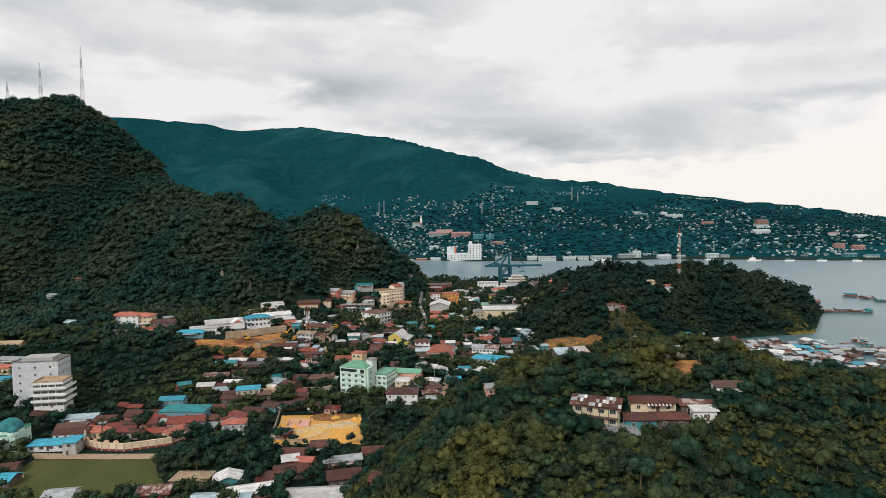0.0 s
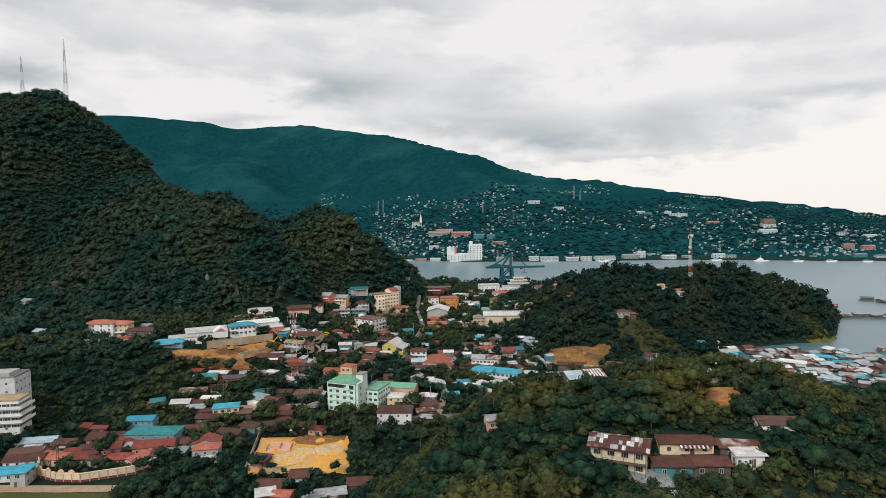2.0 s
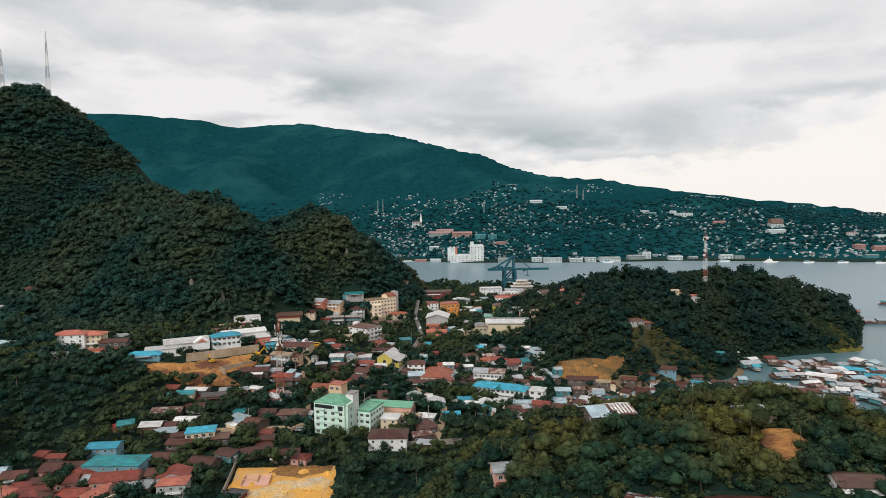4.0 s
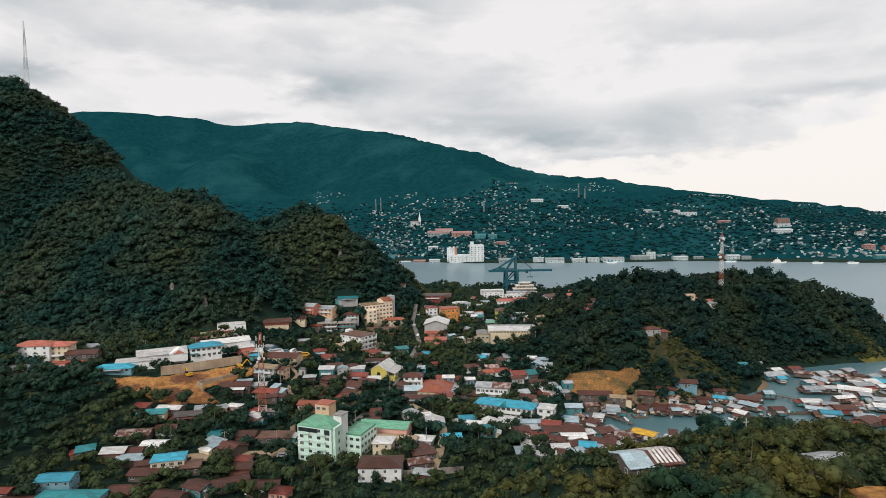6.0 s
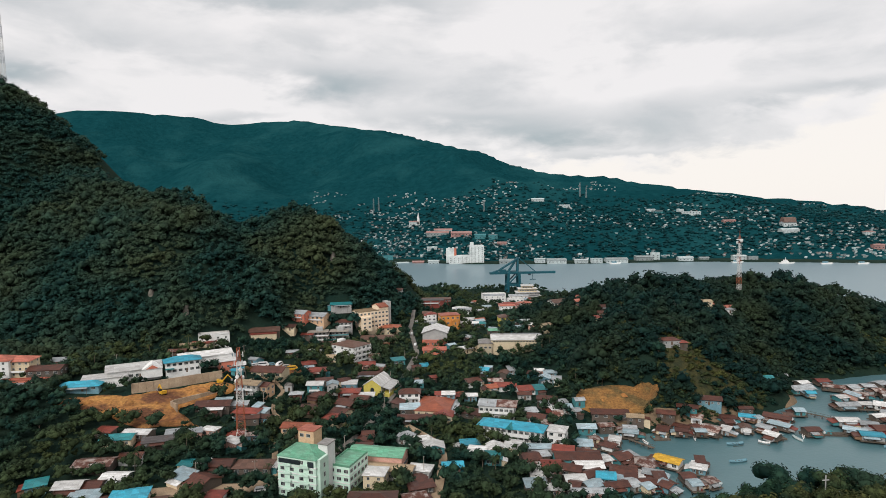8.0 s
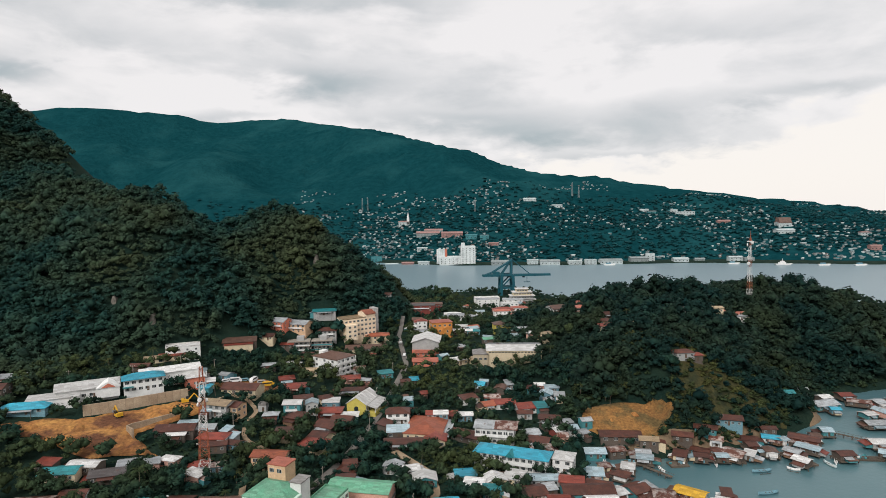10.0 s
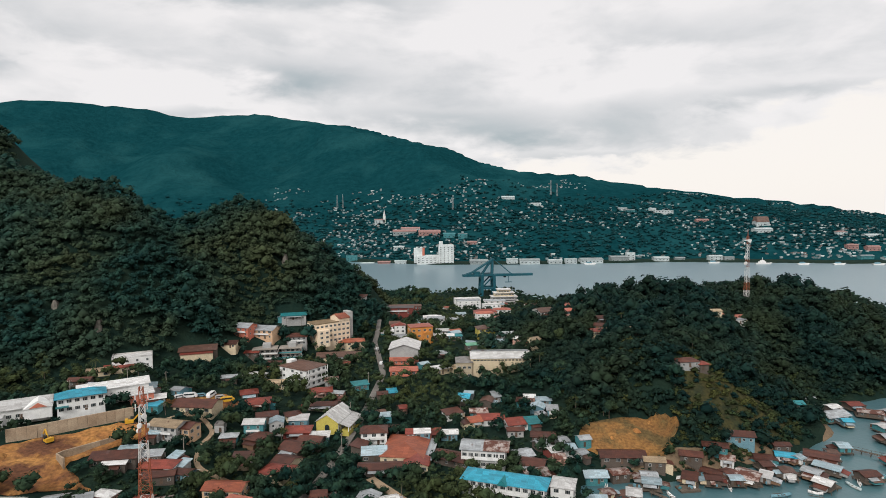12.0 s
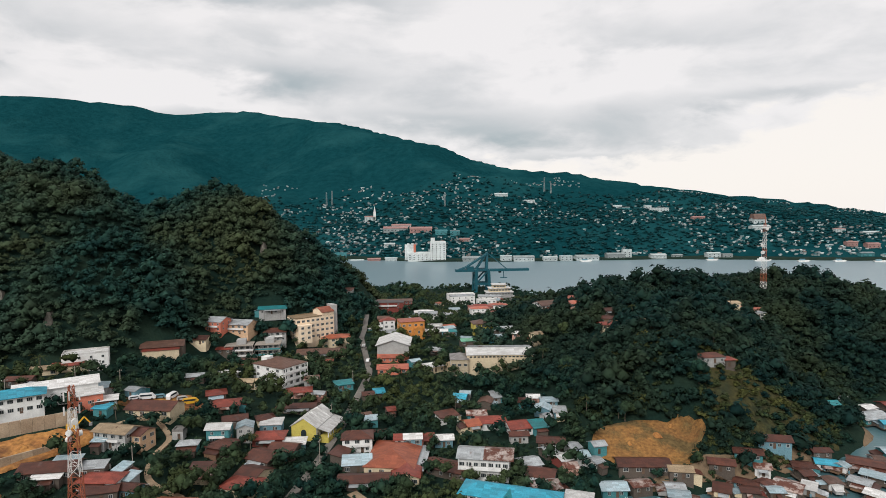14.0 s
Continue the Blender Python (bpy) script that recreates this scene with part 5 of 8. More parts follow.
house(62.4, 569.7, 9.9, 5.4, 1, 5, "g", "zinc", "grey")
house(0.1, 571.3, 9.5, 5.4, 1, 0, "g", "rust", "wood")
house(-83.9, 537.9, 8.9, 5.4, 1, 0, "g", "rust", "wood")
house(-95.0, 488.3, 7.5, 5.4, 1, 10, "g", "zinc", "wood")
house(-97.7, 543.9, 8.1, 5.4, 1, 0, "g", "red", "wood")


# ---- open ground, roads and walls ----
LOT = [(-82, 263), (-87, 301), (-46, 303), (-40, 263)]
DIG = [(-188, 396), (-170, 407), (-152, 410), (-119, 432), (-107, 432), (-112, 421), (-129, 402), (-114, 389), (-138, 383), (-168, 393)]
FIELD = [(-178, 246), (-128, 248), (-112, 224), (-150, 208), (-176, 218)]
BANK = [(68, 424), (74, 437), (90, 439.5), (104, 439.5), (112, 438), (114, 433), (113, 426), (102, 416), (82, 413)]
BARE += [LOT, DIG, FIELD, BANK, [(120, 452), (138, 457), (150, 449), (164, 445), (179, 441), (170, 435), (152, 431), (136, 427), (122, 428)], [(286, 535), (300, 544), (318, 528), (324, 518), (300, 503), (290, 512)]]
draped("earth_lot", LOT, M["ochre"], "levelled lot of bright ochre earth", "bare ground", step=1.6, relief=0.3)
draped("earth_lot", [(-78, 272), (-72, 284), (-63, 290), (-56, 283), (-60, 275), (-68, 270)], M["rubble"], "pale broken rubble strewn over the ochre lot", "rubble", lift=0.6, step=1.0, edge=2.6, relief=0.3)
draped("earth_lot", [(-56, 280), (-58, 288), (-50, 293), (-45, 288), (-46, 280)], M["rubble"], "pale rubble spread over the ochre lot", "rubble", lift=0.6, step=1.0, edge=2.2, relief=0.3)
draped("earth_lot", [(-72, 293), (-70, 303), (-47, 303), (-47, 298), (-58, 292)], M["bank_soil"], "darker dug earth at the back of the lot", "bare ground", lift=0.42, step=1.0, edge=1.8, relief=0.3)
draped("excavation", DIG, M["clay"], "dug-over terrace of orange clay", "bare ground", step=1.6, relief=0.8)
draped("playing_field", FIELD, M["turf"], "mown green playing field", "field", step=2.5, edge=0.3)
draped("field_edge", [(-183, 252), (-124, 254), (-126, 248.5), (-178, 246.5)], M["dirt_road"], "pale dirt strip beside the field", "bare ground", step=1.5, edge=0.3)
draped("earth_bank", BANK, M["bank_soil"], "ochre earth bank cut into the headland", "bare ground", step=1.3, lift=0.35, edge=1.6, relief=0.35)
draped("grass_slope", [(118, 452), (138, 458), (150, 450), (164, 446), (181, 442), (172, 434), (152, 429), (136, 425), (120, 427)], M["grass"], "rough yellow-green grass slope", "grass", step=2.5, edge=3)
draped("grass_spur", [(282, 535), (300, 548), (322, 530), (330, 518), (300, 498), (286, 512)], M["dry_grass"], "yellow-green grass on the headland flank", "grass", step=3, edge=4)
draped("shore_strip", [(180, 426), (192, 433), (201, 447), (205, 462), (199, 462), (194, 448), (186, 438)], M["sand"], "pale sand round the point", "shore", step=1.5, edge=0.8)
draped("shore_strip", [(84, 407), (125, 413), (158, 424), (150, 430), (120, 419), (88, 416)], M["sand"], "muddy sand along the shore", "shore", step=2, edge=1.5)
draped("yard", [(-116, 452), (-92, 470), (-78, 462), (-96, 446)], M["clay"], "trodden clay yard among parked machines", "bare ground", step=2)
draped("house_cut", [(73, 187), (78, 203), (87, 203), (86, 194), (81, 187)], M["clay"], "small cut of orange clay beside huts", "bare ground", step=1.5)
BARE += [[(-184, 264), (-165, 258), (-122, 262), (-122, 246), (-182, 244)], [(73, 187), (78, 203), (87, 203), (86, 194), (81, 187)], [(-116, 452), (-92, 470), (-78, 462), (-96, 446)]]
road([(-26, 640), (-27, 592), (-21, 545), (-18, 523), (-21, 498), (-25, 466), (-29, 440), (-34, 415), (-40, 392), (-48, 372), (-60, 356)], 3.3, M["road"], "worn grey town road winding down the valley")
road([(-60, 356), (-66, 349), (-74, 342), (-86, 341), (-110, 336)], 7.0, M["dirt_road"], "broad dusty street below the green building")
road([(-18, 405), (-2, 385), (0, 370), (-2, 344), (-5, 326)], 3.6, M["dirt_road"], "pale dirt lane between houses")
road([(-70, 400), (-85, 408), (-88, 425), (-84, 432), (-96, 446), (-104, 441), (-112, 428)], 2.0, M["dirt_road"], "dirt track climbing to the terrace")
road([(-66, 349), (-72, 366), (-76, 383), (-70, 400)], 2.4, M["dirt_road"], "dirt street past the lattice tower")


def panel_wall(name, pts, height, panel, thick, mat, label, category="wall", drop=1.5, level=None, cap=False):
    """A wall of upright panels along a line, each a piece of its own."""
    ob = tagged(new(name), label, category, kind="structure")
    k = 0
    for (ax, ay), (bx, by) in zip(pts, pts[1:]):
        run = math.hypot(bx - ax, by - ay)
        n = max(1, round(run / panel))
        turn = math.degrees(math.atan2(by - ay, bx - ax))
        for i in range(n):
            s = (i + 0.5) / n
            x, y = ax + (bx - ax) * s, ay + (by - ay) * s
            z = landz(x, y) if level is None else level
            shape = box(-run / n / 2 + 0.03, run / n / 2 - 0.03, -thick / 2, thick / 2, -drop, height)
            if cap:
                shape = joined(shape, box(-run / n / 2, run / n / 2, -thick, thick, height, height + 0.2))
                part("pillar", box(-0.2, 0.2, -thick * 0.9, thick * 0.9, -drop, height - 0.01), M["w_pink"], ob, at=pose(x, y, z, 0, 0, turn) @ pose(-run / n / 2, 0, 0))
                part("wall_foot", box(-run / n / 2, run / n / 2, -thick * 0.8, thick * 0.8, -drop, 0.9), M["w_maroon"], ob, "brick-red wall foot", at=pose(x, y, z, 0, 0, turn))
            part("panel", shape, mat, ob, at=pose(x, y, z, 0, 0, turn))
            TAKEN.append((x, y, panel * 0.5))
            k += 1
    return ob


panel_wall("retaining_wall", [(-156, 412), (-147, 416.5), (-119, 435)], 6.0, 3.4, 0.7, M["tan_concrete"], "tall stained concrete retaining wall under the school", drop=3, level=20.6)
panel_wall("retaining_wall", [(-127, 398), (-132, 402.5), (-131, 405), (-113.5, 422.5)], 3.6, 3.0, 0.6, M["tan_concrete"], "curved concrete retaining wall beside the clay cut", drop=4, level=17.0)
panel_wall("compound_wall", [(-170, 270), (-165, 260.5), (-155, 257), (-145, 256.5), (-127, 264), (-122, 272)], 3.4, 3.0, 0.4, M["w_cream"], "long cream compound wall with pink pillars", cap=True)
cw = bpy.data.objects["compound_wall"]
for k, (x, y, turn) in enumerate(((-168.6, 267.2, 118), (-166.6, 263.6, 118), (-163.0, 259.6, 161), (-158.6, 258.1, 161), (-152.8, 256.9, 177), (-148.5, 256.7, 177))):
    part("arch", extrude([(1.35 * math.cos(j * math.pi / 10), 1.35 * math.sin(j * math.pi / 10)) for j in range(11)], -0.15, 0.15, "y"), M["w_peach"], cw, "half-round peach wall ornament", at=pose(x, y, landz(x, y) + 3.61, 0, 0, turn))
panel_wall("lot_wall", [(-82, 262), (-88, 302)], 2.4, 4.0, 0.3, M["concrete"], "grey block wall round the earth lot")
panel_wall("street_wall", [(-24, 322), (8, 327)], 2.6, 4.0, 0.3, M["concrete"], "plain grey concrete wall along the lane")

# ---- the larger buildings ----
# mint green office block
g = block("office_building", -52.6, 341.8, 16.5, 13, 15.4, -20, "mint", "r_green", "mint green five-storey office building with green hipped roof", "office building", "h", 5, "wide",
          counts={"front": 4, "right": 3, "left": 3, "back": 3}, bands="w_white", slope=0.45, over=0.3)
# solid dark panels stand in for the shade inside the open top floor
part("top_loggia", box(-7.6, 1.6, -6.9, -6.52, 13.0, 14.6), M["glass"], g, "dark panel standing for shade in the open top storey")
part("top_loggia", box(5.0, 7.4, -6.9, -6.52, 12.6, 14.6), M["glass"], g, "dark panel standing for shade in the open top storey")
for k in range(4):
    part("balcony", joined(box(1.9, 5.6, -7.5, -6.5, 2.9 + 3.08 * k, 3.05 + 3.08 * k), box(1.9, 5.6, -7.5, -7.42, 3.05 + 3.08 * k, 3.9 + 3.08 * k)), M["w_mint"], g)
    part("balcony", joined(box(-5.6, -2.2, -7.3, -6.5, 2.9 + 3.08 * k, 3.05 + 3.08 * k), box(-5.6, -2.2, -7.3, -7.22, 3.05 + 3.08 * k, 3.9 + 3.08 * k)), M["w_mint"], g)
part("stair_tower", box(5.2, 9.2, 0.5, 6.0, -0.4, 18.6), M["w_white"], g, "white stair tower above the roof")
part("tower_roof", box(4.9, 9.5, 0.2, 6.3, 18.6, 18.95), M["r_grey"], g, "grey slab roof")
part("rear_block", box(-7.6, -0.6, 6.52, 12.5, -0.4, 20.4), M["w_peach"], g, "peach rear block")
part("rear_roof", box(-7.9, -0.3, 6.3, 12.8, 20.4, 20.75), M["r_coral"], g, "coral slab roof")
for k in range(2):
    part("window", WINDOWS["wide"], None, g, at=pose(-6 + 3 * k, 6.51, 18.0))
part("corner_bay", box(7.9, 9.6, -5.6, 0.4, -0.4, 15.4), M["w_mint"], g)
for k in range(4):
    part("window", WINDOWS["tall"], None, g, at=pose(9.61, -2.6, 1.2 + 3.5 * k, 0, 0, 90))
block("annex_building", -37.5, 348.5, 9, 15, 9.5, -20, "mint", "r_green", "mint green annex with stepped terraces", "office building", "f", 3, "wide", bands="w_white")
block("assembly_hall", -27.5, 364.5, 23, 10, 5.6, -12, "pink", "r_green", "low hall with pink wall and green roof", "hall", "g", 1, "strip", slope=0.3)
block("storage_shed", -25, 354.5, 26, 7, 3.6, -12, "grey", "r_tan", "long grey shed with olive-tan roof", "shed", "g", 1, "wide", slope=0.25)
block("villa", -26.6, 346.5, 8.2, 8, 5.6, -8, "cream", "r_white", "cream two-storey villa with white hipped roof", "house", "h", 2, "small")

# cream hotel on the slope
ht = block("hotel", -56.5, 579, 25, 12, 12.8, 35, "ivory", "r_tan", "cream four-storey hotel with rows of windows", "hotel", "f", 4, "wide", bands="w_ivory", counts={"front": 8, "left": 2, "right": 3, "back": 5})
part("gable_wing", extrude([(-6.0, 12.8), (6.0, 12.8), (6.0, 15.2), (0, 17.4), (-6.0, 15.2)], 4.5, 12.4, "x"), M["w_ivory"], ht)
part("gable_roof", extrude([(-6.6, 15.0), (0, 17.45), (6.6, 15.0), (6.6, 15.25), (0, 17.7), (-6.6, 15.25)], 4.1, 12.8, "x"), M["r_orange"], ht, "orange-red gable roof")
part("lift_tower", box(12.5, 16.0, -4, 3, -1, 18.6), M["w_grey"], ht, "bare grey lift tower")
part("porch_block", box(-12, -4, -9.5, -6, -1.5, 9.4), M["w_ivory"], ht)
for k in range(3):
    for i in range(2):
        part("window", WINDOWS["wide"], None, ht, at=pose(-10 + 4 * i, -9.51, 1.2 + 3 * k))

# half-built concrete houses below the hotel
def frame_building(x, y, w, d, storeys, rot, rail, label):
    """Open concrete floors on columns, with set-back rooms and balustrades."""
    z = landz(x, y)
    ob = thing("frame_building", x, y, z, rot, label, "apartment building")
    take(x, y, w, d, rot)
    part("core", box(-w / 2 + 1.6, w / 2 - 1.2, -d / 2 + 1.9, d / 2 - 0.3, -3, 3.1 * storeys - 0.3), M["w_grey"], ob, "grey set-back rooms")
    for k in range(storeys + 1):
        part("floor_slab", box(-w / 2, w / 2, -d / 2, d / 2, 3.1 * k - 0.28, 3.1 * k), M["concrete"], ob)
        if k < storeys:
            part("balustrade", joined(box(-w / 2 + 0.1, w / 2 - 0.1, -d / 2 + 0.05, -d / 2 + 0.17, 3.1 * k + 0.15, 3.1 * k + 0.95), box(w / 2 - 0.17, w / 2 - 0.05, -d / 2 + 0.2, d / 2 - 0.2, 3.1 * k + 0.15, 3.1 * k + 0.95)), M[rail], ob)
            n = max(3, int(w / 3.4))
            for i in range(n + 1):
                part("column", box(-0.16, 0.16, -0.16, 0.16, 0, 2.82), M["concrete"], ob, at=pose((i / n - 0.5) * (w - 0.5), -d / 2 + 0.25, 3.1 * k))
            for i in range(n):
                part("window", WINDOWS["wide"], None, ob, at=pose(((i + 0.5) / n - 0.5) * (w - 3.5), -d / 2 + 1.895, 3.1 * k + 0.95))
    part("stair_head", box(-w * 0.1, w * 0.22, -1.5, d / 2 - 0.5, 3.1 * storeys, 3.1 * storeys + 2.4), M["w_grey"], ob)
    return ob


frame_building(-91, 548, 15, 10, 2, 8, "w_white", "unfinished grey concrete house with white balustrades")
frame_building(-76.5, 553, 14, 10, 3, 5, "w_teal", "unfinished three-storey concrete house with teal railings")
block("row_house", -14, 690, 42, 9, 5.8, 3, "maroon", "r_brown", "long dark red two-storey row house", "house", "g", 2, "wide", slope=0.25)

# white apartment house with balconies
ap = block("apartment_building", -61, 506.5, 20, 15, 9.6, -36, "white", "r_brown", "white three-storey apartment building with balconies and brown roof", "apartment building", "h", 3, "wide", slope=0.25, over=0.7,
           counts={"front": 3, "right": 4, "left": 3, "back": 4})
for k in range(3):
    part("balcony", joined(box(9.99, 11.6, -7.2, 7.2, 3.2 * k - 0.1 + 0.2, 3.2 * k + 0.25), box(11.45, 11.6, -7.2, 7.2, 3.2 * k + 0.25, 3.2 * k + 1.15)), M["w_white"], ap)
    for i in range(4):
        part("pillar", box(11.3, 11.6, -7.1 + 4.7 * i, -6.8 + 4.7 * i, 3.2 * k + 1.15, 3.2 * k + 3.25), M["w_white"], ap)
part("chimney_block", box(-9.5, -5.5, -3, 1, 9.6, 12.0), M["w_white"], ap)

# long warehouse above the palms
wh = block("warehouse", 49.5, 521, 34, 15, 8.4, -3, "cream", "r_white", "long cream warehouse with pale sheet roof", "warehouse", "g", 0, slope=0.32, over=0.4)
part("ridge_vent", box(-16.5, 16.5, -0.6, 0.6, 10.7, 11.5), M["r_zinc"], wh, "raised grey ridge vent")
for k in range(16):
    part("vent_opening", box(-15.6 + 2 * k, -14.3 + 2 * k, -7.56, -7.45, 7.0, 7.7), M["glass"], wh)
lo = block("gatehouse", 28.5, 519, 9, 12, 9.0, -3, "sand", "r_grey", "sand-coloured two-storey gatehouse with grey hipped roof", "house", "h", 2, "wide")

# grey gabled hall and neighbours along the road
hl_ = block("market_hall", -5.5, 551, 17.5, 20, 8.2, -4, "grey", "r_white", "grey gabled hall with broad white sheet roof", "hall", "G", 0, slope=0.33, over=1.0)
part("front_band", box(-8.9, 8.9, -10.25, -9.98, 0, 3.2), M["w_coral"], hl_, "faded coral lower wall")
for k in range(3):
    part("window", WINDOWS["wide"], None, hl_, at=pose(-5 + 5 * k, -10.27, 1.0))
orng = block("orange_building", 4.5, 588, 15, 12, 11.4, 12, "orange", "r_coral", "orange three-storey building with arched porch", "apartment building", "h", 3, "wide", slope=0.2, counts={"front": 4, "right": 3, "left": 3, "back": 3})
part("porch", joined(box(1.0, 5.8, -8.2, -6, 0, 7.2), extrude([(0.7, 7.2), (6.1, 7.2), (3.4, 9.0)], -8.5, -6.0, "y")), M["w_orange"], orng)
for k in range(2):
    part("window", WINDOWS["tall"], None, orng, at=pose(3.4, -8.21, 0.9 + 3.4 * k))

# yellow-gabled church
ch = block("church", -37, 451, 10.4, 17, 5.2, -16, "white", "r_white", "yellow-gabled church with ribbed white roof", "church", "G", 1, "tall", slope=0.62, over=0.5, counts={"right": 6, "left": 6})
part("yellow_gable", extrude([(-5.15, -0.4), (5.15, -0.4), (5.15, 5.1), (0, 8.3), (-5.15, 5.1)], -8.62, -8.51, "y"), M["w_yellow"], ch, "yellow gable front")
part("arch_door", extrude([(-1.1, 0)] + [(1.1 * math.cos(k * math.pi / 8), 2.9 + 1.1 * math.sin(k * math.pi / 8)) for k in range(9)][::-1] + [(1.1, 0)], -8.72, -8.52, "y"), M["glass"], ch, "dark arched doorway")
part("aisle_roof", extrude([(5.6, 4.6), (10.4, 3.3), (10.4, 3.5), (5.6, 4.85)], -8.2, 8.2, "y"), M["r_white"], ch, "white lean-to aisle roof")
part("aisle_wall", box(5.8, 9.9, -8.0, 8.0, -0.8, 1.3), M["w_yellow"], ch)
for k in range(7):
    part("aisle_pillar", box(9.6, 9.9, -7.9 + 2.5 * k, -7.6 + 2.5 * k, 1.3, 3.4), M["w_white"], ch)
for k in range(6):
    part("roof_rib", extrude([(-5.75, 4.9), (0, 8.47), (5.75, 4.9), (5.75, 5.15), (0, 8.74), (-5.75, 5.15)], -7.6 + 2.75 * k, -6.8 + 2.75 * k, "y"), M["r_white"], ch)

# blue-roofed school and its white neighbour
sc = block("school", 32, 391.5, 30, 9, 6.4, -22, "white", "r_blue", "long two-storey school with bright blue roof", "school", "h", 2, "wide", slope=0.42, over=0.9, counts={"front": 11, "right": 2, "left": 2, "back": 8})
part("gallery", joined(box(-15, 15, -6.0, -4.5, 2.95, 3.15), box(-15, 15, -6.0, -5.9, 3.15, 4.1)), M["w_white"], sc, "white upper gallery")
for k in range(12):
    part("gallery_pillar", box(-0.12, 0.12, -0.12, 0.12, -0.5, 6.2), M["w_white"], sc, at=pose(-14.8 + 2.69 * k, -5.85, 0))
part("gable_porch", joined(extrude([(-1.9, 6.1), (1.9, 6.1), (0, 8.2)], -6.4, -1.0, "y")), M["r_teal"], sc, "teal porch gable")
block("school_end_house", 52.5, 388, 8, 8.5, 5.8, -22, "white", "r_white", "white two-storey house with white hipped roof", "house", "h", 2, "wide")
sw = block("school", 27.5, 417, 17.5, 10, 7.4, -13, "white", "r_zinc", "white two-storey school with grey and rusty roof", "school", "g", 2, "wide", slope=0.3, over=0.8, counts={"front": 7, "right": 3, "left": 3, "back": 5})
part("rusty_roof", gable_roof(8.8, 10.05, 7.44, 0.3, 0.83, 0.2, "x"), M["r_patched"], sw, "rusty half of the roof", at=pose(5.1, 0, 0.02))
for k in range(2):
    part("gallery", joined(box(-8.7, 8.7, -6.6, -5.0, 3.7 * k - 0.1 + 0.2, 3.7 * k + 0.3), box(-8.7, 8.7, -6.6, -6.45, 3.7 * k + 0.3, 3.7 * k + 1.3)), M["w_white"], sw)
for k in range(6):
    part("gallery_pillar", box(-0.13, 0.13, -0.13, 0.13, -0.5, 7.3), M["w_white"], sw, at=pose(-8.5 + 3.4 * k, -6.4, 0))

# hillside school on the terrace
block("school_hall", -163, 429, 25, 12, 4.6, 27, "white", "r_white", "white school hall with broad white roof", "school", "g", 1, "wide", z=26.2, slope=0.36, over=0.9)
part("hall_gable", joined(extrude([(-5, 4.4), (5, 4.4), (0, 7.4)], -9.5, -2, "y"), box(-4.6, 4.6, -9.2, -5.5, 0, 4.4)), M["w_white"], bpy.data.objects["school_hall"], at=pose(8.5, 0, 0))
part("gable_panel", extrude([(-3.0, 4.6), (3.0, 4.6), (0, 6.5)], -9.62, -9.5, "y"), M["w_coral"], bpy.data.objects["school_hall"], "red gable panel", at=pose(8.5, 0, 0))
block("open_shelter", -172.5, 418.5, 20, 7, 3.2, 22, "white", "r_white", "low white open shelter", "shed", "s", 0, z=25.4, slope=0.2)
tb = block("school", -140.5, 435.8, 17, 8.5, 6.4, 29, "white", "r_blue", "white two-storey school with blue hipped roof", "school", "h", 2, "wide", z=26.6, slope=0.4, over=1.0, counts={"front": 6, "right": 2, "left": 2, "back": 4})
part("porch_roof", box(-9, -4.5, -6.5, -4.2, 2.8, 3.0), M["r_teal"], tb, "teal porch roof")
block("school_wing", -134, 450, 27, 11, 5.6, 29, "white", "r_white", "white school wing with long white roof", "school", "g", 1, "wide", z=26.6, slope=0.3, over=0.8)
block("store_house", -120.5, 446.5, 9, 7, 4.2, 29, "coral", "r_white", "brick-red store beside the school", "shed", "s", 1, "small", z=25.2, slope=0.2)

# concrete institute blocks by the field
gb = block("institute_building", -215.5, 309, 22, 14, 16.0, 8, "palegrey", "r_grey", "large grey four-storey concrete building", "office building", "f", 4, "small", z=17.5, counts={"front": 3, "right": 4, "left": 4, "back": 5})
part("roof_frame", joined(box(-7.5, 7.5, -4.5, 4.5, 16.2, 18.0)), M["w_grey"], gb)
wb_ = block("institute_wing", -201.5, 296, 14, 10, 12.8, 8, "white", "r_tan", "white four-storey building with wrapped balconies", "office building", "f", 4, "strip", z=13.2, counts={"front": 4, "right": 4, "left": 2, "back": 4})
for k in range(1, 4):
    part("balcony", joined(box(-7.6, 8.9, -6.5, -4.9, 3.2 * k - 0.12, 3.2 * k + 0.12), box(-7.6, 8.9, -6.5, -6.35, 3.2 * k + 0.12, 3.2 * k + 1.15),
                           box(6.95, 8.9, -4.9, 5, 3.2 * k - 0.12, 3.2 * k + 0.12), box(8.75, 8.9, -6.5, 5, 3.2 * k + 0.12, 3.2 * k + 1.15)), M["w_white"], wb_)

# mosque with green domes
ms = block("mosque", -199, 259, 14, 14, 6.5, 10, "mint", "r_green", "mosque with ribbed green domes", "mosque", "f", 1, "tall")


def dome_shape(r, ribs=20):
    pts = [(r * math.cos(a), r * 0.92 * math.sin(a)) for a in [k * math.pi / 2 / 6 for k in range(6)]] + [(0.05 * r, r * 0.98)]
    v = [(p * (1 + 0.05 * (k % 2)) * math.cos(6.2832 * k / ribs), p * (1 + 0.05 * (k % 2)) * math.sin(6.2832 * k / ribs), q) for p, q in pts for k in range(ribs)]
    f = [(j * ribs + k, j * ribs + (k + 1) % ribs, (j + 1) * ribs + (k + 1) % ribs, (j + 1) * ribs + k) for j in range(len(pts) - 1) for k in range(ribs)]
    return v, f + [tuple(range((len(pts) - 1) * ribs, len(pts) * ribs))]


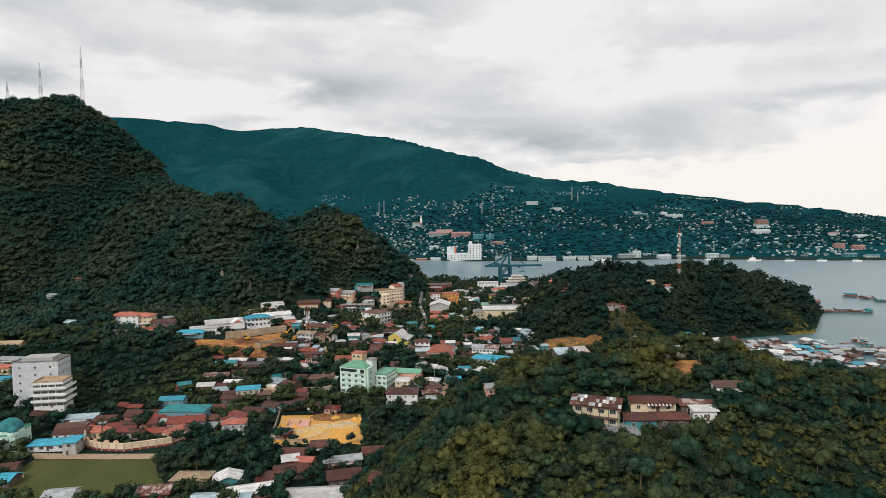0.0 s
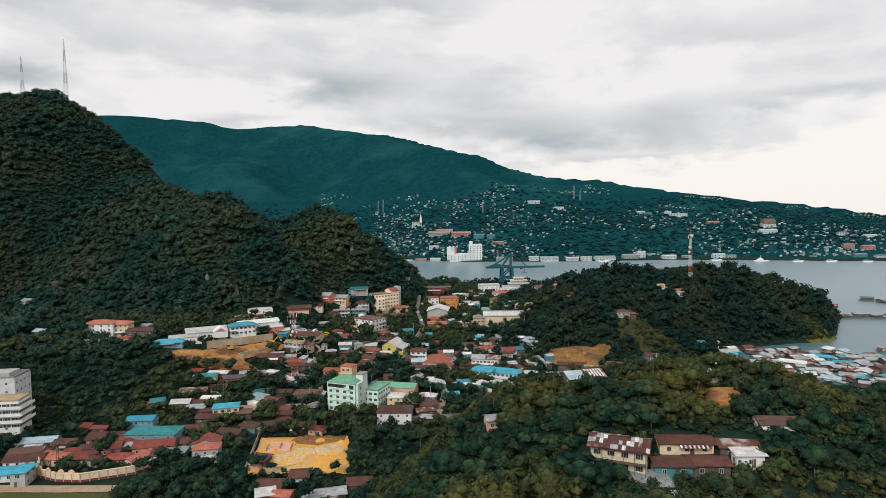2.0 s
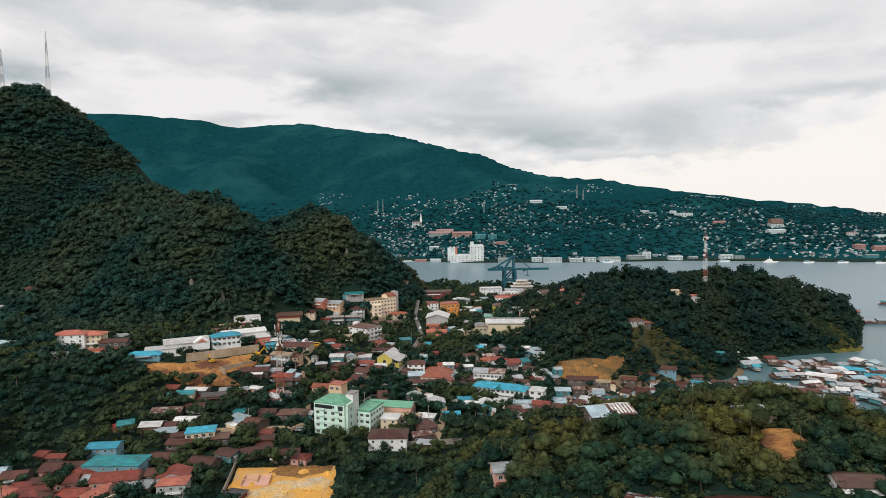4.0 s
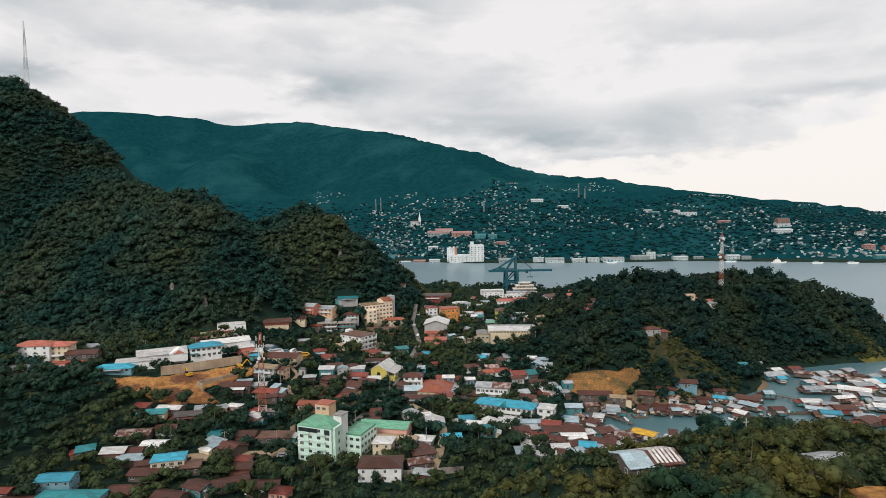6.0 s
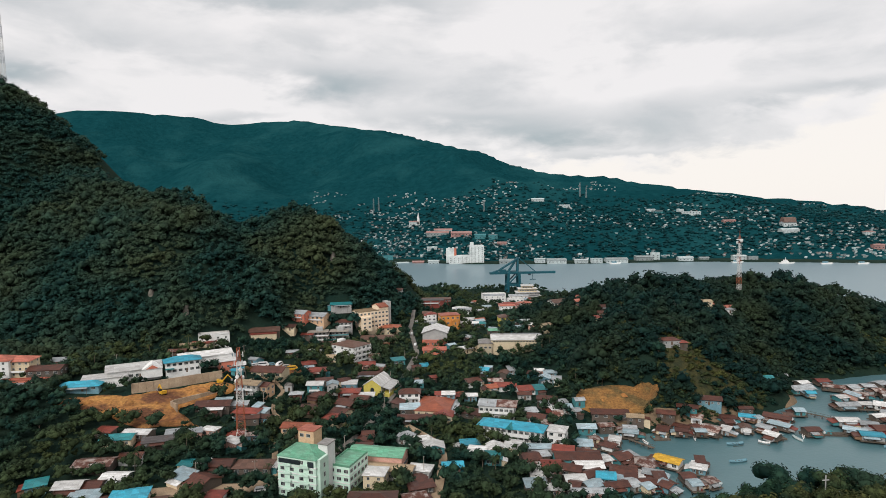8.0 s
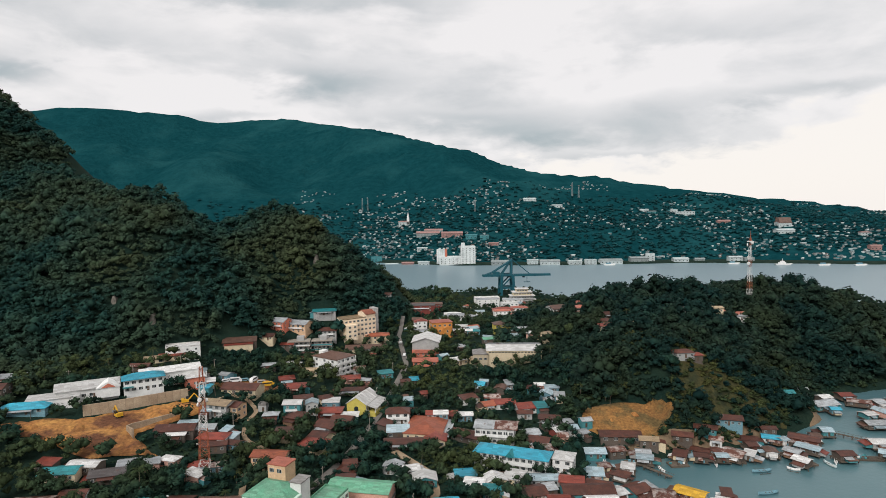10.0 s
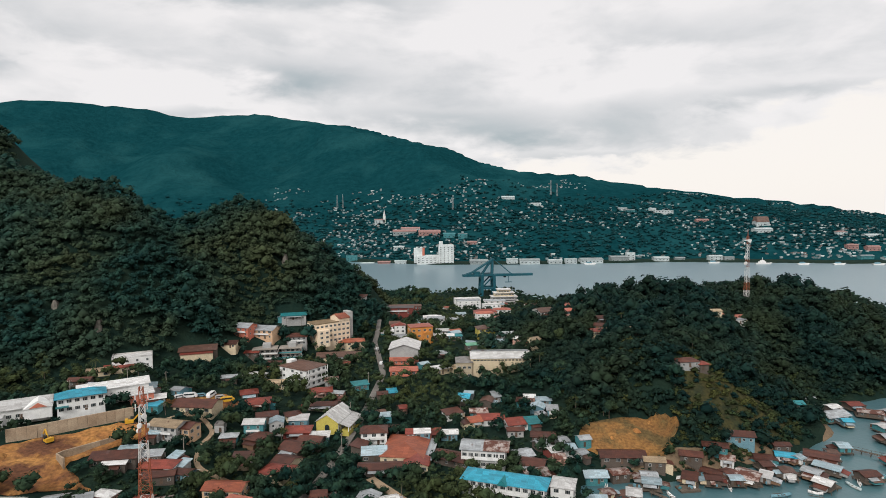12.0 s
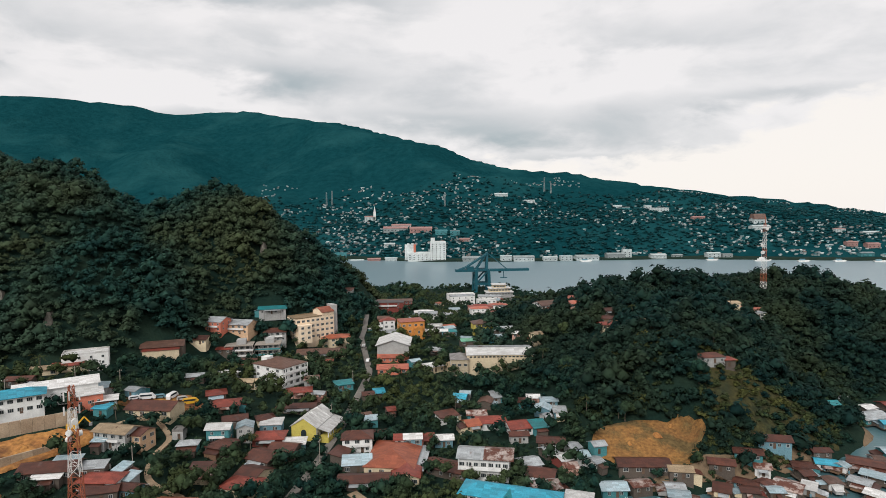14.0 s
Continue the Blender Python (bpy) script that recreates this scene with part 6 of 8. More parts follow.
for dx, dy, rr in ((2.5, -1, 5.0), (-5.4, -5, 2.6), (5.6, -5.4, 2.2)):
    drum = part("drum", tube(0, 0, 0, 1.6, rr * 1.02, 20), M["w_mint"], ms, at=pose(dx, dy, 6.7))
    dm = part("dome", dome_shape(rr), M["r_teal"], drum, "ribbed green dome", at=pose(0, 0, 1.6))

# patched house and its neighbours on the near hill
ph = block("hill_house", 43.5, 170.5, 13, 8.5, 5.8, -22, "cream", "r_rust", "cream two-storey house under a patched rusty zinc roof", "house", "g", 2, "wide", z=46.8, slope=0.3, over=0.9, counts={"front": 4, "right": 2, "left": 2})
SHEET = [mesh_of("roof_sheet", *extrude([(0, 0), (0.22, 0.045), (0.44, 0), (0.66, 0.045), (0.88, 0), (0.88, 0.03), (0.66, 0.075), (0.44, 0.03), (0.22, 0.075), (0, 0.03)], 0, 1.9, "y"), [m])
         for m in (M["r_rust"], M["r_zinc"], M["r_patched"], M["r_white"])]
lots_s = random.Random(5)
for k in range(16):
    for j in range(3):
        for side in (-1, 1):
            m = SHEET[lots_s.choice((1, 3, 1)) if (0.1 < (k / 16 + 0.13 * j) % 0.5 < 0.36 and lots_s.random() < 0.85) else lots_s.choice((0, 0, 0, 2))]
            part("roof_sheet", m, None, ph, at=pose(0, 0, 5.8 + 1.275 + 0.24 + lots_s.uniform(0, 0.05)) @ pose(0, 0, 0, 0, 0, 0 if side < 0 else 180) @ pose(0, 0, 0, 16.7, 0, 0) @ pose(-7.3 + 0.91 * k, -1.75 * (j + 1) + 0.05, 0))
part("veranda", box(-6.5, 6.5, -5.6, -4.25, 2.7, 2.85), M["timber"], ph, "timber upper veranda")
for k in range(6):
    part("veranda_post", box(-6.4 + 2.55 * k, -6.25 + 2.55 * k, -5.55, -5.4, -0.5, 5.7), M["timber"], ph)


def hut(x, y, w, d, h, rot, z, form, roof, wall, label, front=2, slope=0.3):
    return block("house", x, y, w, d, h, rot, wall, "r_" + roof, label, "house", form, 1, "small", z=z, slope=slope, over=0.6, counts={"front": front, "right": 1, "left": 1}, group="houses of the hillside town")


cs = hut(60.5, 174, 13, 6, 2.9, -4, 49.0, "g", "rust", "cream", "cream hillside house with rusty roof and striped awning", 3)
part("awning", extrude([(-4.6, 2.2), (-3.0, 2.8), (-3.0, 2.86), (-4.6, 2.26)], -2.0, 5.5, "x"), M["r_rust"], cs)
for k in range(7):
    part("awning_stripe", extrude([(-4.62, 2.27), (-3.0, 2.88), (-3.0, 2.92), (-4.62, 2.31)], -1.9 + 1.05 * k, -1.4 + 1.05 * k, "x"), M["r_white"], cs, "white awning stripe")
hut(54.8, 167.5, 8.6, 6, 2.8, -4, 46.2, "g", "rust", "teal", "teal timber hut with deep rust roof")
hut(63.8, 167.8, 9.0, 6, 2.8, -2, 46.2, "g", "rust", "wood", "weathered timber hut with deep rust roof")
hut(73.0, 172.3, 9.0, 6, 3.0, -8, 48.3, "g", "patched", "wood", "timber hillside hut with patched rusty roof")
hut(73.4, 167.0, 6.6, 3.0, 3.0, 0, 48.0, "s", "white", "white", "white sheet-clad lean-to beside rusty huts", 1)
mh = hut(84.6, 176, 9, 6.5, 3.0, -6, 52.7, "g", "brown", "white", "white hillside house with maroon roof and porch", 3)
part("porch_roof", extrude([(-5.0, 2.1), (-3.2, 2.7), (-3.2, 2.78), (-5.0, 2.18)], -4.6, 4.6, "x"), M["r_white"], mh, "white porch roof")
for k in range(4):
    part("porch_post", box(-0.07, 0.07, -0.07, 0.07, -1.5, 2.15), M["timber"], mh, at=pose(-4.4 + 2.9 * k, -4.8, 0))
hut(48.8, 162.8, 7.4, 5.5, 2.6, 6, 43.6, "s", "zinc", "wood", "low timber shed with white-grey zinc roof", 1, 0.4)
hut(52.0, 157.2, 5.2, 4.0, 2.4, 8, 42.0, "s", "white", "wood", "low timber shed with white sheet roof", 1, 0.4)
nr = block("house", 14.7, 197, 5, 5, 5.6, 10, "pink", "r_zinc", "narrow pink two-storey house with zinc roof", "house", "g", 2, "small", z=44.2, counts={"front": 2, "right": 1, "left": 1}, group="houses of the hillside town")
part("balcony", joined(box(-2.5, 2.5, -3.6, -2.5, 2.6, 2.75), box(-2.5, 2.5, -3.6, -3.5, 2.75, 3.6)), M["w_maroon"], nr, "dark red balcony")
hut(105, 193.5, 7, 5, 2.6, 12, 51.0, "g", "patched", "wood", "timber hut with patched rusty roof among trees", 1)

ts = block("shed", 44.5, 215.5, 11.5, 8, 3.0, 12, "wood", "r_pale", "timber shed with half pale blue, half rusty roof", "shed", "g", 1, "small", slope=0.32, over=0.7)
part("rusty_half", gable_roof(5.6, 8.05, 3.03, 0.32, 0.72, 0.2, "x"), M["r_patched"], ts, "rusty striped half of the roof", at=pose(3.0, 0, 0.02))
for k in range(6):
    part("roof_stripe", gable_roof(0.35, 8.05, 3.06, 0.32, 0.1, 0.2, "x"), M["r_white"], ts, "pale replacement sheet", at=pose(0.6 + 1.0 * k, 0, 0.03))

fs = thing("foundation", -75, 289, landz(-75, 289) + 0.3, 6, "pink concrete slab with unfinished low walls", "foundation")
TAKEN.append((-75, 289, 6))
part("slab", box(-5.5, 5.5, -4, 4, -0.6, 0.25), M["w_pink"], fs)
for x0, x1, y0, y1 in ((-5.4, 5.4, 3.6, 3.85), (-5.4, -5.15, -3.8, 3.6), (0.2, 0.45, -1.5, 3.6), (-5.15, 0.2, -0.2, 0.05), (5.15, 5.4, -3.8, 3.6)):
    part("low_wall", box(x0, x1, y0, y1, 0.25, 1.3), M["w_peach"], fs)

# heaps of dug soil and rubble on the open lots
lots_h = random.Random(9)


def heap(x, y, r, mat, label):
    ob = thing("soil_heap", x, y, landz(x, y) + 0.25, lots_h.uniform(0, 180), label, "heap", "heaps of dug soil")
    n, v, f = 12, [], []
    for ring_, (q, hgt) in enumerate(((1.0, -0.2), (0.75, 0.22), (0.42, 0.48), (0.12, 0.62))):
        v += [(r * q * 1.25 * math.cos(6.2832 * k / n) * lots_h.uniform(0.85, 1.12), r * q * math.sin(6.2832 * k / n) * lots_h.uniform(0.85, 1.12), r * hgt * lots_h.uniform(0.8, 1.1)) for k in range(n)]
        if ring_:
            o = n * (ring_ - 1)
            f += [(o + k, o + (k + 1) % n, o + n + (k + 1) % n, o + n + k) for k in range(n)]
    part("mound", (v, f + [tuple(range(3 * n, 4 * n))]), mat, ob)


for x, y, r in ((-152, 402, 3.2), (-160, 400, 2.4), (-136, 396, 2.2), (-146, 393, 2.6), (-128, 418, 2.0), (-122, 426, 2.4), (-170, 399, 2.8), (-140, 405, 1.8)):
    heap(x, y, r, M["clay"], "heap of orange dug clay")
for x, y, r in ((-78, 268, 1.6), (-70, 294, 2.0), (-58, 297, 2.4), (-52, 280, 1.5), (-62, 272, 1.4), (-76, 286, 1.8), (-48, 296, 1.8)):
    heap(x, y, r, M["ochre"], "low heap of pale ochre earth")
for x, y, r in ((-66, 282, 1.5), (-70, 278, 1.1), (-61, 279, 1.3), (-51, 287, 1.6), (-54, 284, 1.0)):
    heap(x, y, r, M["rubble"], "low heap of pale broken rubble")
for x, y, r in ((74, 436, 1.6), (96, 432, 2.0), (104, 437, 1.6), (84, 428, 1.2)):
    heap(x, y, r, M["clay"], "heap of orange dug clay")


# pale rock that shows through the woods
def outcrop(x, y, w, h):
    ob = thing("rock_outcrop", x, y, landz(x, y) - 1.5, lots_h.uniform(-20, 20), "pale limestone face between trees on the ridge", "rock", "rock faces of the ridge")
    TAKEN.append((x, y - 4.0, 3.2))
    v, f, n = [], [], 5
    for j, (z, q, back_) in enumerate(((0, 1.0, 0), (0.3, 1.05, 0.5), (0.6, 0.8, 1.0), (0.85, 0.55, 1.6), (1.0, 0.2, 2.4))):
        v += [((i / (n - 1) - 0.5) * w * q * lots_h.uniform(0.85, 1.15), back_ * h * 0.12 - 1.2 * math.sin(math.pi * i / (n - 1)) * lots_h.uniform(0.4, 1.2), z * h * lots_h.uniform(0.92, 1.06)) for i in range(n)]
        v += [((i / (n - 1) - 0.5) * w * q, 4 + back_ * h * 0.12, z * h) for i in range(n)]
        if j:
            a, b = 2 * n * (j - 1), 2 * n * j
            f += [(a + i, a + i + 1, b + i + 1, b + i) for i in range(n - 1)] + [(a + n, a, b, b + n), (a + n - 1, a + 2 * n - 1, b + 2 * n - 1, b + n - 1)]
    part("face", (v, f + [tuple(range(8 * n, 9 * n)) + tuple(range(10 * n - 1, 9 * n - 1, -1))]), M["rock"], ob)


for x, y, w, h in ((-169, 507, 4.0, 7.5), (-90, 602, 3.4, 9.0), (-196, 515, 3.4, 6.0)):
    outcrop(x, y, w, h)

# power poles along the streets and the terrace
def pole(x, y, turn, h=9.0):
    ob = thing("power_pole", x, y, landz(x, y), turn, "grey concrete power pole with a crossarm", "power pole", "power poles of the town")
    part("shaft", tube(0, 0, -0.5, h, 0.17, 8, 0.11), M["concrete"], ob)
    part("crossarm", box(-1.0, 1.0, -0.06, 0.06, h - 0.75, h - 0.6), M["timber"], ob)
    for k in (-0.85, 0.0, 0.85):
        part("insulator", tube(k, 0, h - 0.6, h - 0.35, 0.07, 6), M["steel_white"], ob)


for x, y, turn in ((-150, 445, 20), (-133, 461, 25), (-176, 436, 15), (-116, 462, 60), (-30.5, 458, 80), (-25, 500, 85), (-22.5, 546, 85), (-31, 425, 75), (-43, 372, 60), (-8, 352, 80), (-74, 347, 20), (-96, 344, 10), (-90, 412, 50)):
    pole(x, y, turn)

gc = thing("cross", 74, 231, landz(74, 231), 8, "slender pale cross standing on the near hill", "cross")
TAKEN.append((74, 231, 2.0))
part("post", box(-0.08, 0.08, -0.08, 0.08, -0.5, 5.9), M["w_grey"], gc)
part("crossbar", box(-0.7, 0.7, -0.075, 0.075, 4.85, 5.0), M["w_grey"], gc)


# ---- towers, crane and harbour ----
def lattice(name, x, y, z, height, base, top, bands, colours, label, sides=4, bar=0.22, group=""):
    """A lattice tower in painted sections, each a part, with its ladder of braces."""
    ob = thing(name, x, y, z, 12, label, "tower", group)
    TAKEN.append((x, y, base * 0.7))
    for b in range(bands):
        z0, z1 = height * b / bands, height * (b + 1) / bands
        bays = max(1, round((z1 - z0) / 3.2))
        pieces = []
        for j in range(bays):
            za, zb = z0 + (z1 - z0) * j / bays, z0 + (z1 - z0) * (j + 1) / bays
            ra, rb = base + (top - base) * za / height, base + (top - base) * zb / height
            ring_a = [(ra / 1.414 * math.cos(6.2832 * (k + 0.5) / sides), ra / 1.414 * math.sin(6.2832 * (k + 0.5) / sides), za) for k in range(sides)]
            ring_b = [(rb / 1.414 * math.cos(6.2832 * (k + 0.5) / sides), rb / 1.414 * math.sin(6.2832 * (k + 0.5) / sides), zb) for k in range(sides)]
            for k in range(sides):
                n = (k + 1) % sides
                pieces += [beam(ring_a[k], ring_b[k], bar), beam(ring_a[k], ring_b[n], bar * 0.5), beam(ring_a[n], ring_b[k], bar * 0.5), beam(ring_b[k], ring_b[n], bar * 0.55)]
        part("lattice_section", joined(*pieces), M[colours[b % len(colours)]], ob)
    return ob


ct = lattice("lattice_tower", -90, 378.5, landz(-90, 378.5) - 0.3, 43.5, 4.0, 1.1, 7, ("steel_white", "steel_red", "steel_red", "steel_white", "steel_red", "steel_white", "steel_red"), "tall red and white lattice telecom tower", bar=0.16)
for k, (a, zz) in enumerate(((0, 40.5), (90, 41), (180, 40.5), (270, 41.2), (45, 36.5), (200, 36.8), (120, 32.5))):
    part("antenna", joined(box(-0.18, 0.18, -0.1, 0.1, -1.2, 1.2), beam((0, 0, 0), (-0.8, 0, 0), 0.08)), M["steel_white"], ct, "white panel antenna", at=pose(0, 0, zz, 0, 0, a) @ pose(1.9, 0, 0))
for a, zz in ((30, 30), (150, 28.5), (250, 31), (300, 34)):
    part("dish", tube(0, 0, -0.35, 0.35, 0.8, 14), M["steel_white"], ct, "round white dish antenna", at=pose(0, 0, zz, 0, 0, a) @ pose(1.7, 0, 0, 0, 90, 0))
ht_ = lattice("lattice_tower", 226, 571.5, landz(226, 571.5) - 0.5, 47.0, 2.9, 1.1, 9, ("steel_white", "steel_white", "steel_red"), "slender red and white lattice tower on the headland", bar=0.14)
part("mast_tip", beam((0, 0, 46.5), (0, 0, 52), 0.4, 0.15), M["steel_red"], ht_)
for a, zz in ((20, 43), (140, 42), (260, 44), (80, 33), (200, 29)):
    part("dish", tube(0, 0, -0.4, 0.4, 1.1, 14), M["steel_white"], ht_, "round white dish antenna", at=pose(0, 0, zz, 0, 0, a) @ pose(1.9, 0, 0, 0, 90, 0))
part("platform", tube(0, 0, 44.2, 44.8, 2.4, 12), M["steel_white"], ht_)
for x, y, top in ((-427, 712, 309), (-475, 710, 290), (-513, 708, 269)):
    z = landz(x, y)
    lattice("radio_mast", x, y, z - 0.5, top - z, 4.2, 0.6, 6, ("steel_grey", "steel_white"), "thin radio mast on the ridge top", 4, 0.2, "radio masts on the ridge")
for x, y, hh in ((-198, 1826, 34), (-183, 1824, 38), (397, 1850, 40), (416, 1852, 30), (108, 1687, 26)):
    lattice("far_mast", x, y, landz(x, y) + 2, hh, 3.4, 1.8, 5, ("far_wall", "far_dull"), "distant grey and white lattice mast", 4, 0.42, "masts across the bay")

def girder(a, b, t):
    return beam(a, b, t * 2.2)


cr = thing("harbour_crane", 90, 886, 2.6, 4, "dark blue ship-to-shore gantry crane on the quay", "crane")
cr.scale = (1.0, 1.0, 0.9)
TAKEN.append((90, 884, 18))
for a in (-8, 8):
    for b in (-7, 7):
        part("leg", girder((a, b, 0), (a * 0.85, b, 29), 1.5), M["crane_paint"], cr)
    for z0, q, t in ((11, a, 1.2), (24, a * 0.9, 1.2), (1, a, 1.0)):
        part("portal_beam", girder((q, -7, z0), (q, 7, z0), t), M["crane_paint"], cr)
for b in (-7, 7):
    part("portal_beam", girder((-8, b, 11), (8, b, 11), 1.2), M["crane_paint"], cr)
    part("portal_beam", girder((-7, b, 28.5), (7, b, 28.5), 1.2), M["crane_paint"], cr)
    part("brace", girder((-8, b, 11), (7, b, 28), 0.7), M["crane_paint"], cr)
part("boom", joined(girder((-30, -2.4, 27.5), (55, -2.4, 27.5), 1.3), girder((-30, 2.4, 27.5), (55, 2.4, 27.5), 1.3), *[girder((-28 + 6 * k, -2.4, 27.5), (-28 + 6 * k, 2.4, 27.5), 0.6) for k in range(14)],
                    *[girder((-30, s * 2.4, 27), (-18, s * 2.4, 31.5), 0.8) for s in (-1, 1)], *[girder((-18, s * 2.4, 31.5), (6, s * 2.4, 48), 0.8) for s in (-1, 1)]), M["crane_paint"], cr)
part("apex_frame", joined(*[girder((6, s * 2.6, 28), (6.5, s * 1.5, 50), 1.0) for s in (-1, 1)], *[girder((-7, s * 2.6, 28), (6.2, s * 1.6, 49.5), 0.8) for s in (-1, 1)], *[girder((6.5, s * 1.5, 50), (30, s * 2.3, 28.2), 0.35) for s in (-1, 1)]), M["crane_paint"], cr)
part("machine_house", box(-17, -9, -3.2, 3.2, 28.4, 32.5), M["crane_paint"], cr)
part("driver_cab", box(20, 23, -1.5, 1.5, 24.0, 26.8), M["glass"], cr)
part("spreader", joined(girder((26, 0, 27), (26, 0, 18), 0.25), box(22, 30, -1.2, 1.2, 17.2, 18)), M["crane_paint"], cr)

tm = thing("ferry_terminal", 98.5, 816, landz(98.5, 816), 2, "white stepped harbour terminal with layered roofs", "terminal")
tm.scale = (0.74, 0.85, 1.0)
take(98.5, 816, 36, 15, 2)
for k, (w, z0) in enumerate(((42, 0), (36, 5), (28, 9), (18, 12.5))):
    part("tier", box(-w / 2, w / 2, -8 + k, 8 - k, z0, z0 + 3.4), M["w_grey" if k < 2 else "w_cream"], tm)
    part("tier_roof", box(-w / 2 - 1.3, w / 2 + 1.3, -9.3 + k, 9.3 - k, z0 + 3.4, z0 + 4.0), M["r_white"], tm)
    for i in range(int(w / 4)):
        part("window", WINDOWS["strip"], None, tm, at=pose(-w / 2 + 2.4 + 4 * i, -8.01 + k, z0 + 1.2))

# ---- jetties, boats and floats ----
def jetty(pts, width=1.8, z=1.35):
    ob = thing("jetty", 0, 0, 0, 0, "narrow plank jetty on timber piles", "jetty", "plank jetties")
    for (ax, ay), (bx, by) in zip(pts, pts[1:]):
        n = max(2, int(math.hypot(bx - ax, by - ay) / 1.6))
        turn = math.degrees(math.atan2(by - ay, bx - ax))
        for k in range(n):
            s = (k + 0.5) / n
            m = pose(ax + (bx - ax) * s, ay + (by - ay) * s, z, 0, 0, turn)
            part("plank", PLANK, None, ob, at=m)
            if k % 2 == 0:
                part("post", POST, None, ob, at=m @ pose(0, -0.8, -0.1))
                part("post", POST, None, ob, at=m @ pose(0, 0.8, -0.1))
                part("rail_post", RAIL, None, ob, at=m @ pose(0, 0.8, 0.05))
    return ob


PLANK = mesh_of("plank", *box(-0.78, 0.78, -0.9, 0.9, -0.1, 0.06), [M["timber"]])
RAIL = mesh_of("rail_post", *joined(box(-0.06, 0.06, -0.06, 0.06, 0, 0.95), box(-0.06, 3.2, -0.05, 0.05, 0.85, 0.95)), [M["timber"]])
jetty([(189, 431), (202, 417), (212, 410)])
jetty([(141, 414), (156, 405.5)])
jetty([(222, 432), (243, 428), (262, 420)])
jetty([(88, 396), (96, 385)])


def boat_mesh(length, beam_):
    n, v, f = 9, [], []
    for k in range(n):
        s = k / (n - 1)
        w = beam_ / 2 * math.sin(math.pi * (0.08 + 0.86 * s)) ** 0.6
        lift = 0.5 * (2 * s - 1) ** 2
        x = (s - 0.5) * length
        v += [(x, -w, 0.75 + lift), (x, -w * 0.55, -0.1 + lift * 0.4), (x, w * 0.55, -0.1 + lift * 0.4), (x, w, 0.75 + lift), (x, w * 0.82, 0.7 + lift), (x, w * 0.45, 0.12 + lift * 0.4), (x, -w * 0.45, 0.12 + lift * 0.4), (x, -w * 0.82, 0.7 + lift)]
    for k in range(n - 1):
        for i in range(8):
            f.append((8 * k + i, 8 * k + (i + 1) % 8, 8 * k + 8 + (i + 1) % 8, 8 * k + 8 + i))
    return v, f + [tuple(range(8))[::-1], tuple(range(8 * n - 8, 8 * n))]


HULLS = [mesh_of("hull", *boat_mesh(l, b), [M[m]], flat=False) for l, b, m in ((6.5, 1.5, "boat"), (8.5, 1.7, "w_blue"), (5.0, 1.3, "w_white"), (9.5, 2.2, "w_teal"))]


def boat(x, y, turn, k, outrigger=False):
    ob = thing("boat", x, y, 0.05, turn, ("painted wooden outrigger canoe afloat" if outrigger else "small painted wooden boat moored on the water"), "boat", "boats of the inlet")
    part("hull", HULLS[k % 4], None, ob)
    for s in (-1.2, 0.4, 1.6):
        part("thwart", box(s, s + 0.25, -0.55, 0.55, 0.55, 0.62), M["timber"], ob)
    if outrigger:
        for side in (-1, 1):
            part("outrigger", joined(beam((-2.5, side * 2.2, 0.15), (2.5, side * 2.2, 0.15), 0.16), beam((-1.2, 0, 0.8), (-1.2, side * 2.2, 0.2), 0.08), beam((1.2, 0, 0.8), (1.2, side * 2.2, 0.2), 0.08)), M["timber"], ob)


for x, y, turn, k, o in ((136, 391, 8, 1, True), (172, 398, 60, 2, False), (168, 396, 100, 0, False), (120, 398, 75, 2, False), (95, 394, 100, 2, False), (110, 372, 5, 2, False), (79, 396, 30, 0, False),
                         (108, 350, 15, 0, False), (128, 372, 10, 1, False), (90, 404, 40, 2, False), (215, 402, 10, 0, False), (240, 455, 0, 2, False), (150, 392, -30, 2, True), (185, 402, 20, 3, False), (73, 402, 70, 2, False), (205, 385, 5, 1, False)):
    boat(x, y, turn, k, o)


def raft(x, y, w, d, turn):
    ob = thing("raft_platform", x, y, 0.5, turn, "floating timber work platform with clutter", "raft", "rafts of the inlet")
    part("deck", box(-w / 2, w / 2, -d / 2, d / 2, -0.6, 0.25), M["timber"], ob)
    for k in range(5):
        lots = random.Random(int(x * 3 + y + k * 7))
        part("crate", box(-0.5, 0.5, -0.4, 0.4, 0, lots.uniform(0.5, 1.1)), M[lots.choice(("w_teal", "w_white", "w_wood", "w_blue"))], ob, at=pose(lots.uniform(-0.4, 0.4) * w, lots.uniform(-0.3, 0.3) * d, 0.25, 0, 0, lots.uniform(0, 90)))


for x, y, w, d, turn in ((130, 402, 9, 5, -18), (158, 397, 9, 5, 10), (188, 401, 12, 4, -8), (104, 399, 8, 5, 5), (162, 407, 8, 4, 30), (240, 410, 10, 5, 5), (86, 401, 8, 5, 0)):
    raft(x, y, w, d, turn)

# ---- vehicles ----
WHEEL = mesh_of("wheel", *tube(0, 0, -0.12, 0.12, 0.34, 14), [M["rubber"]])


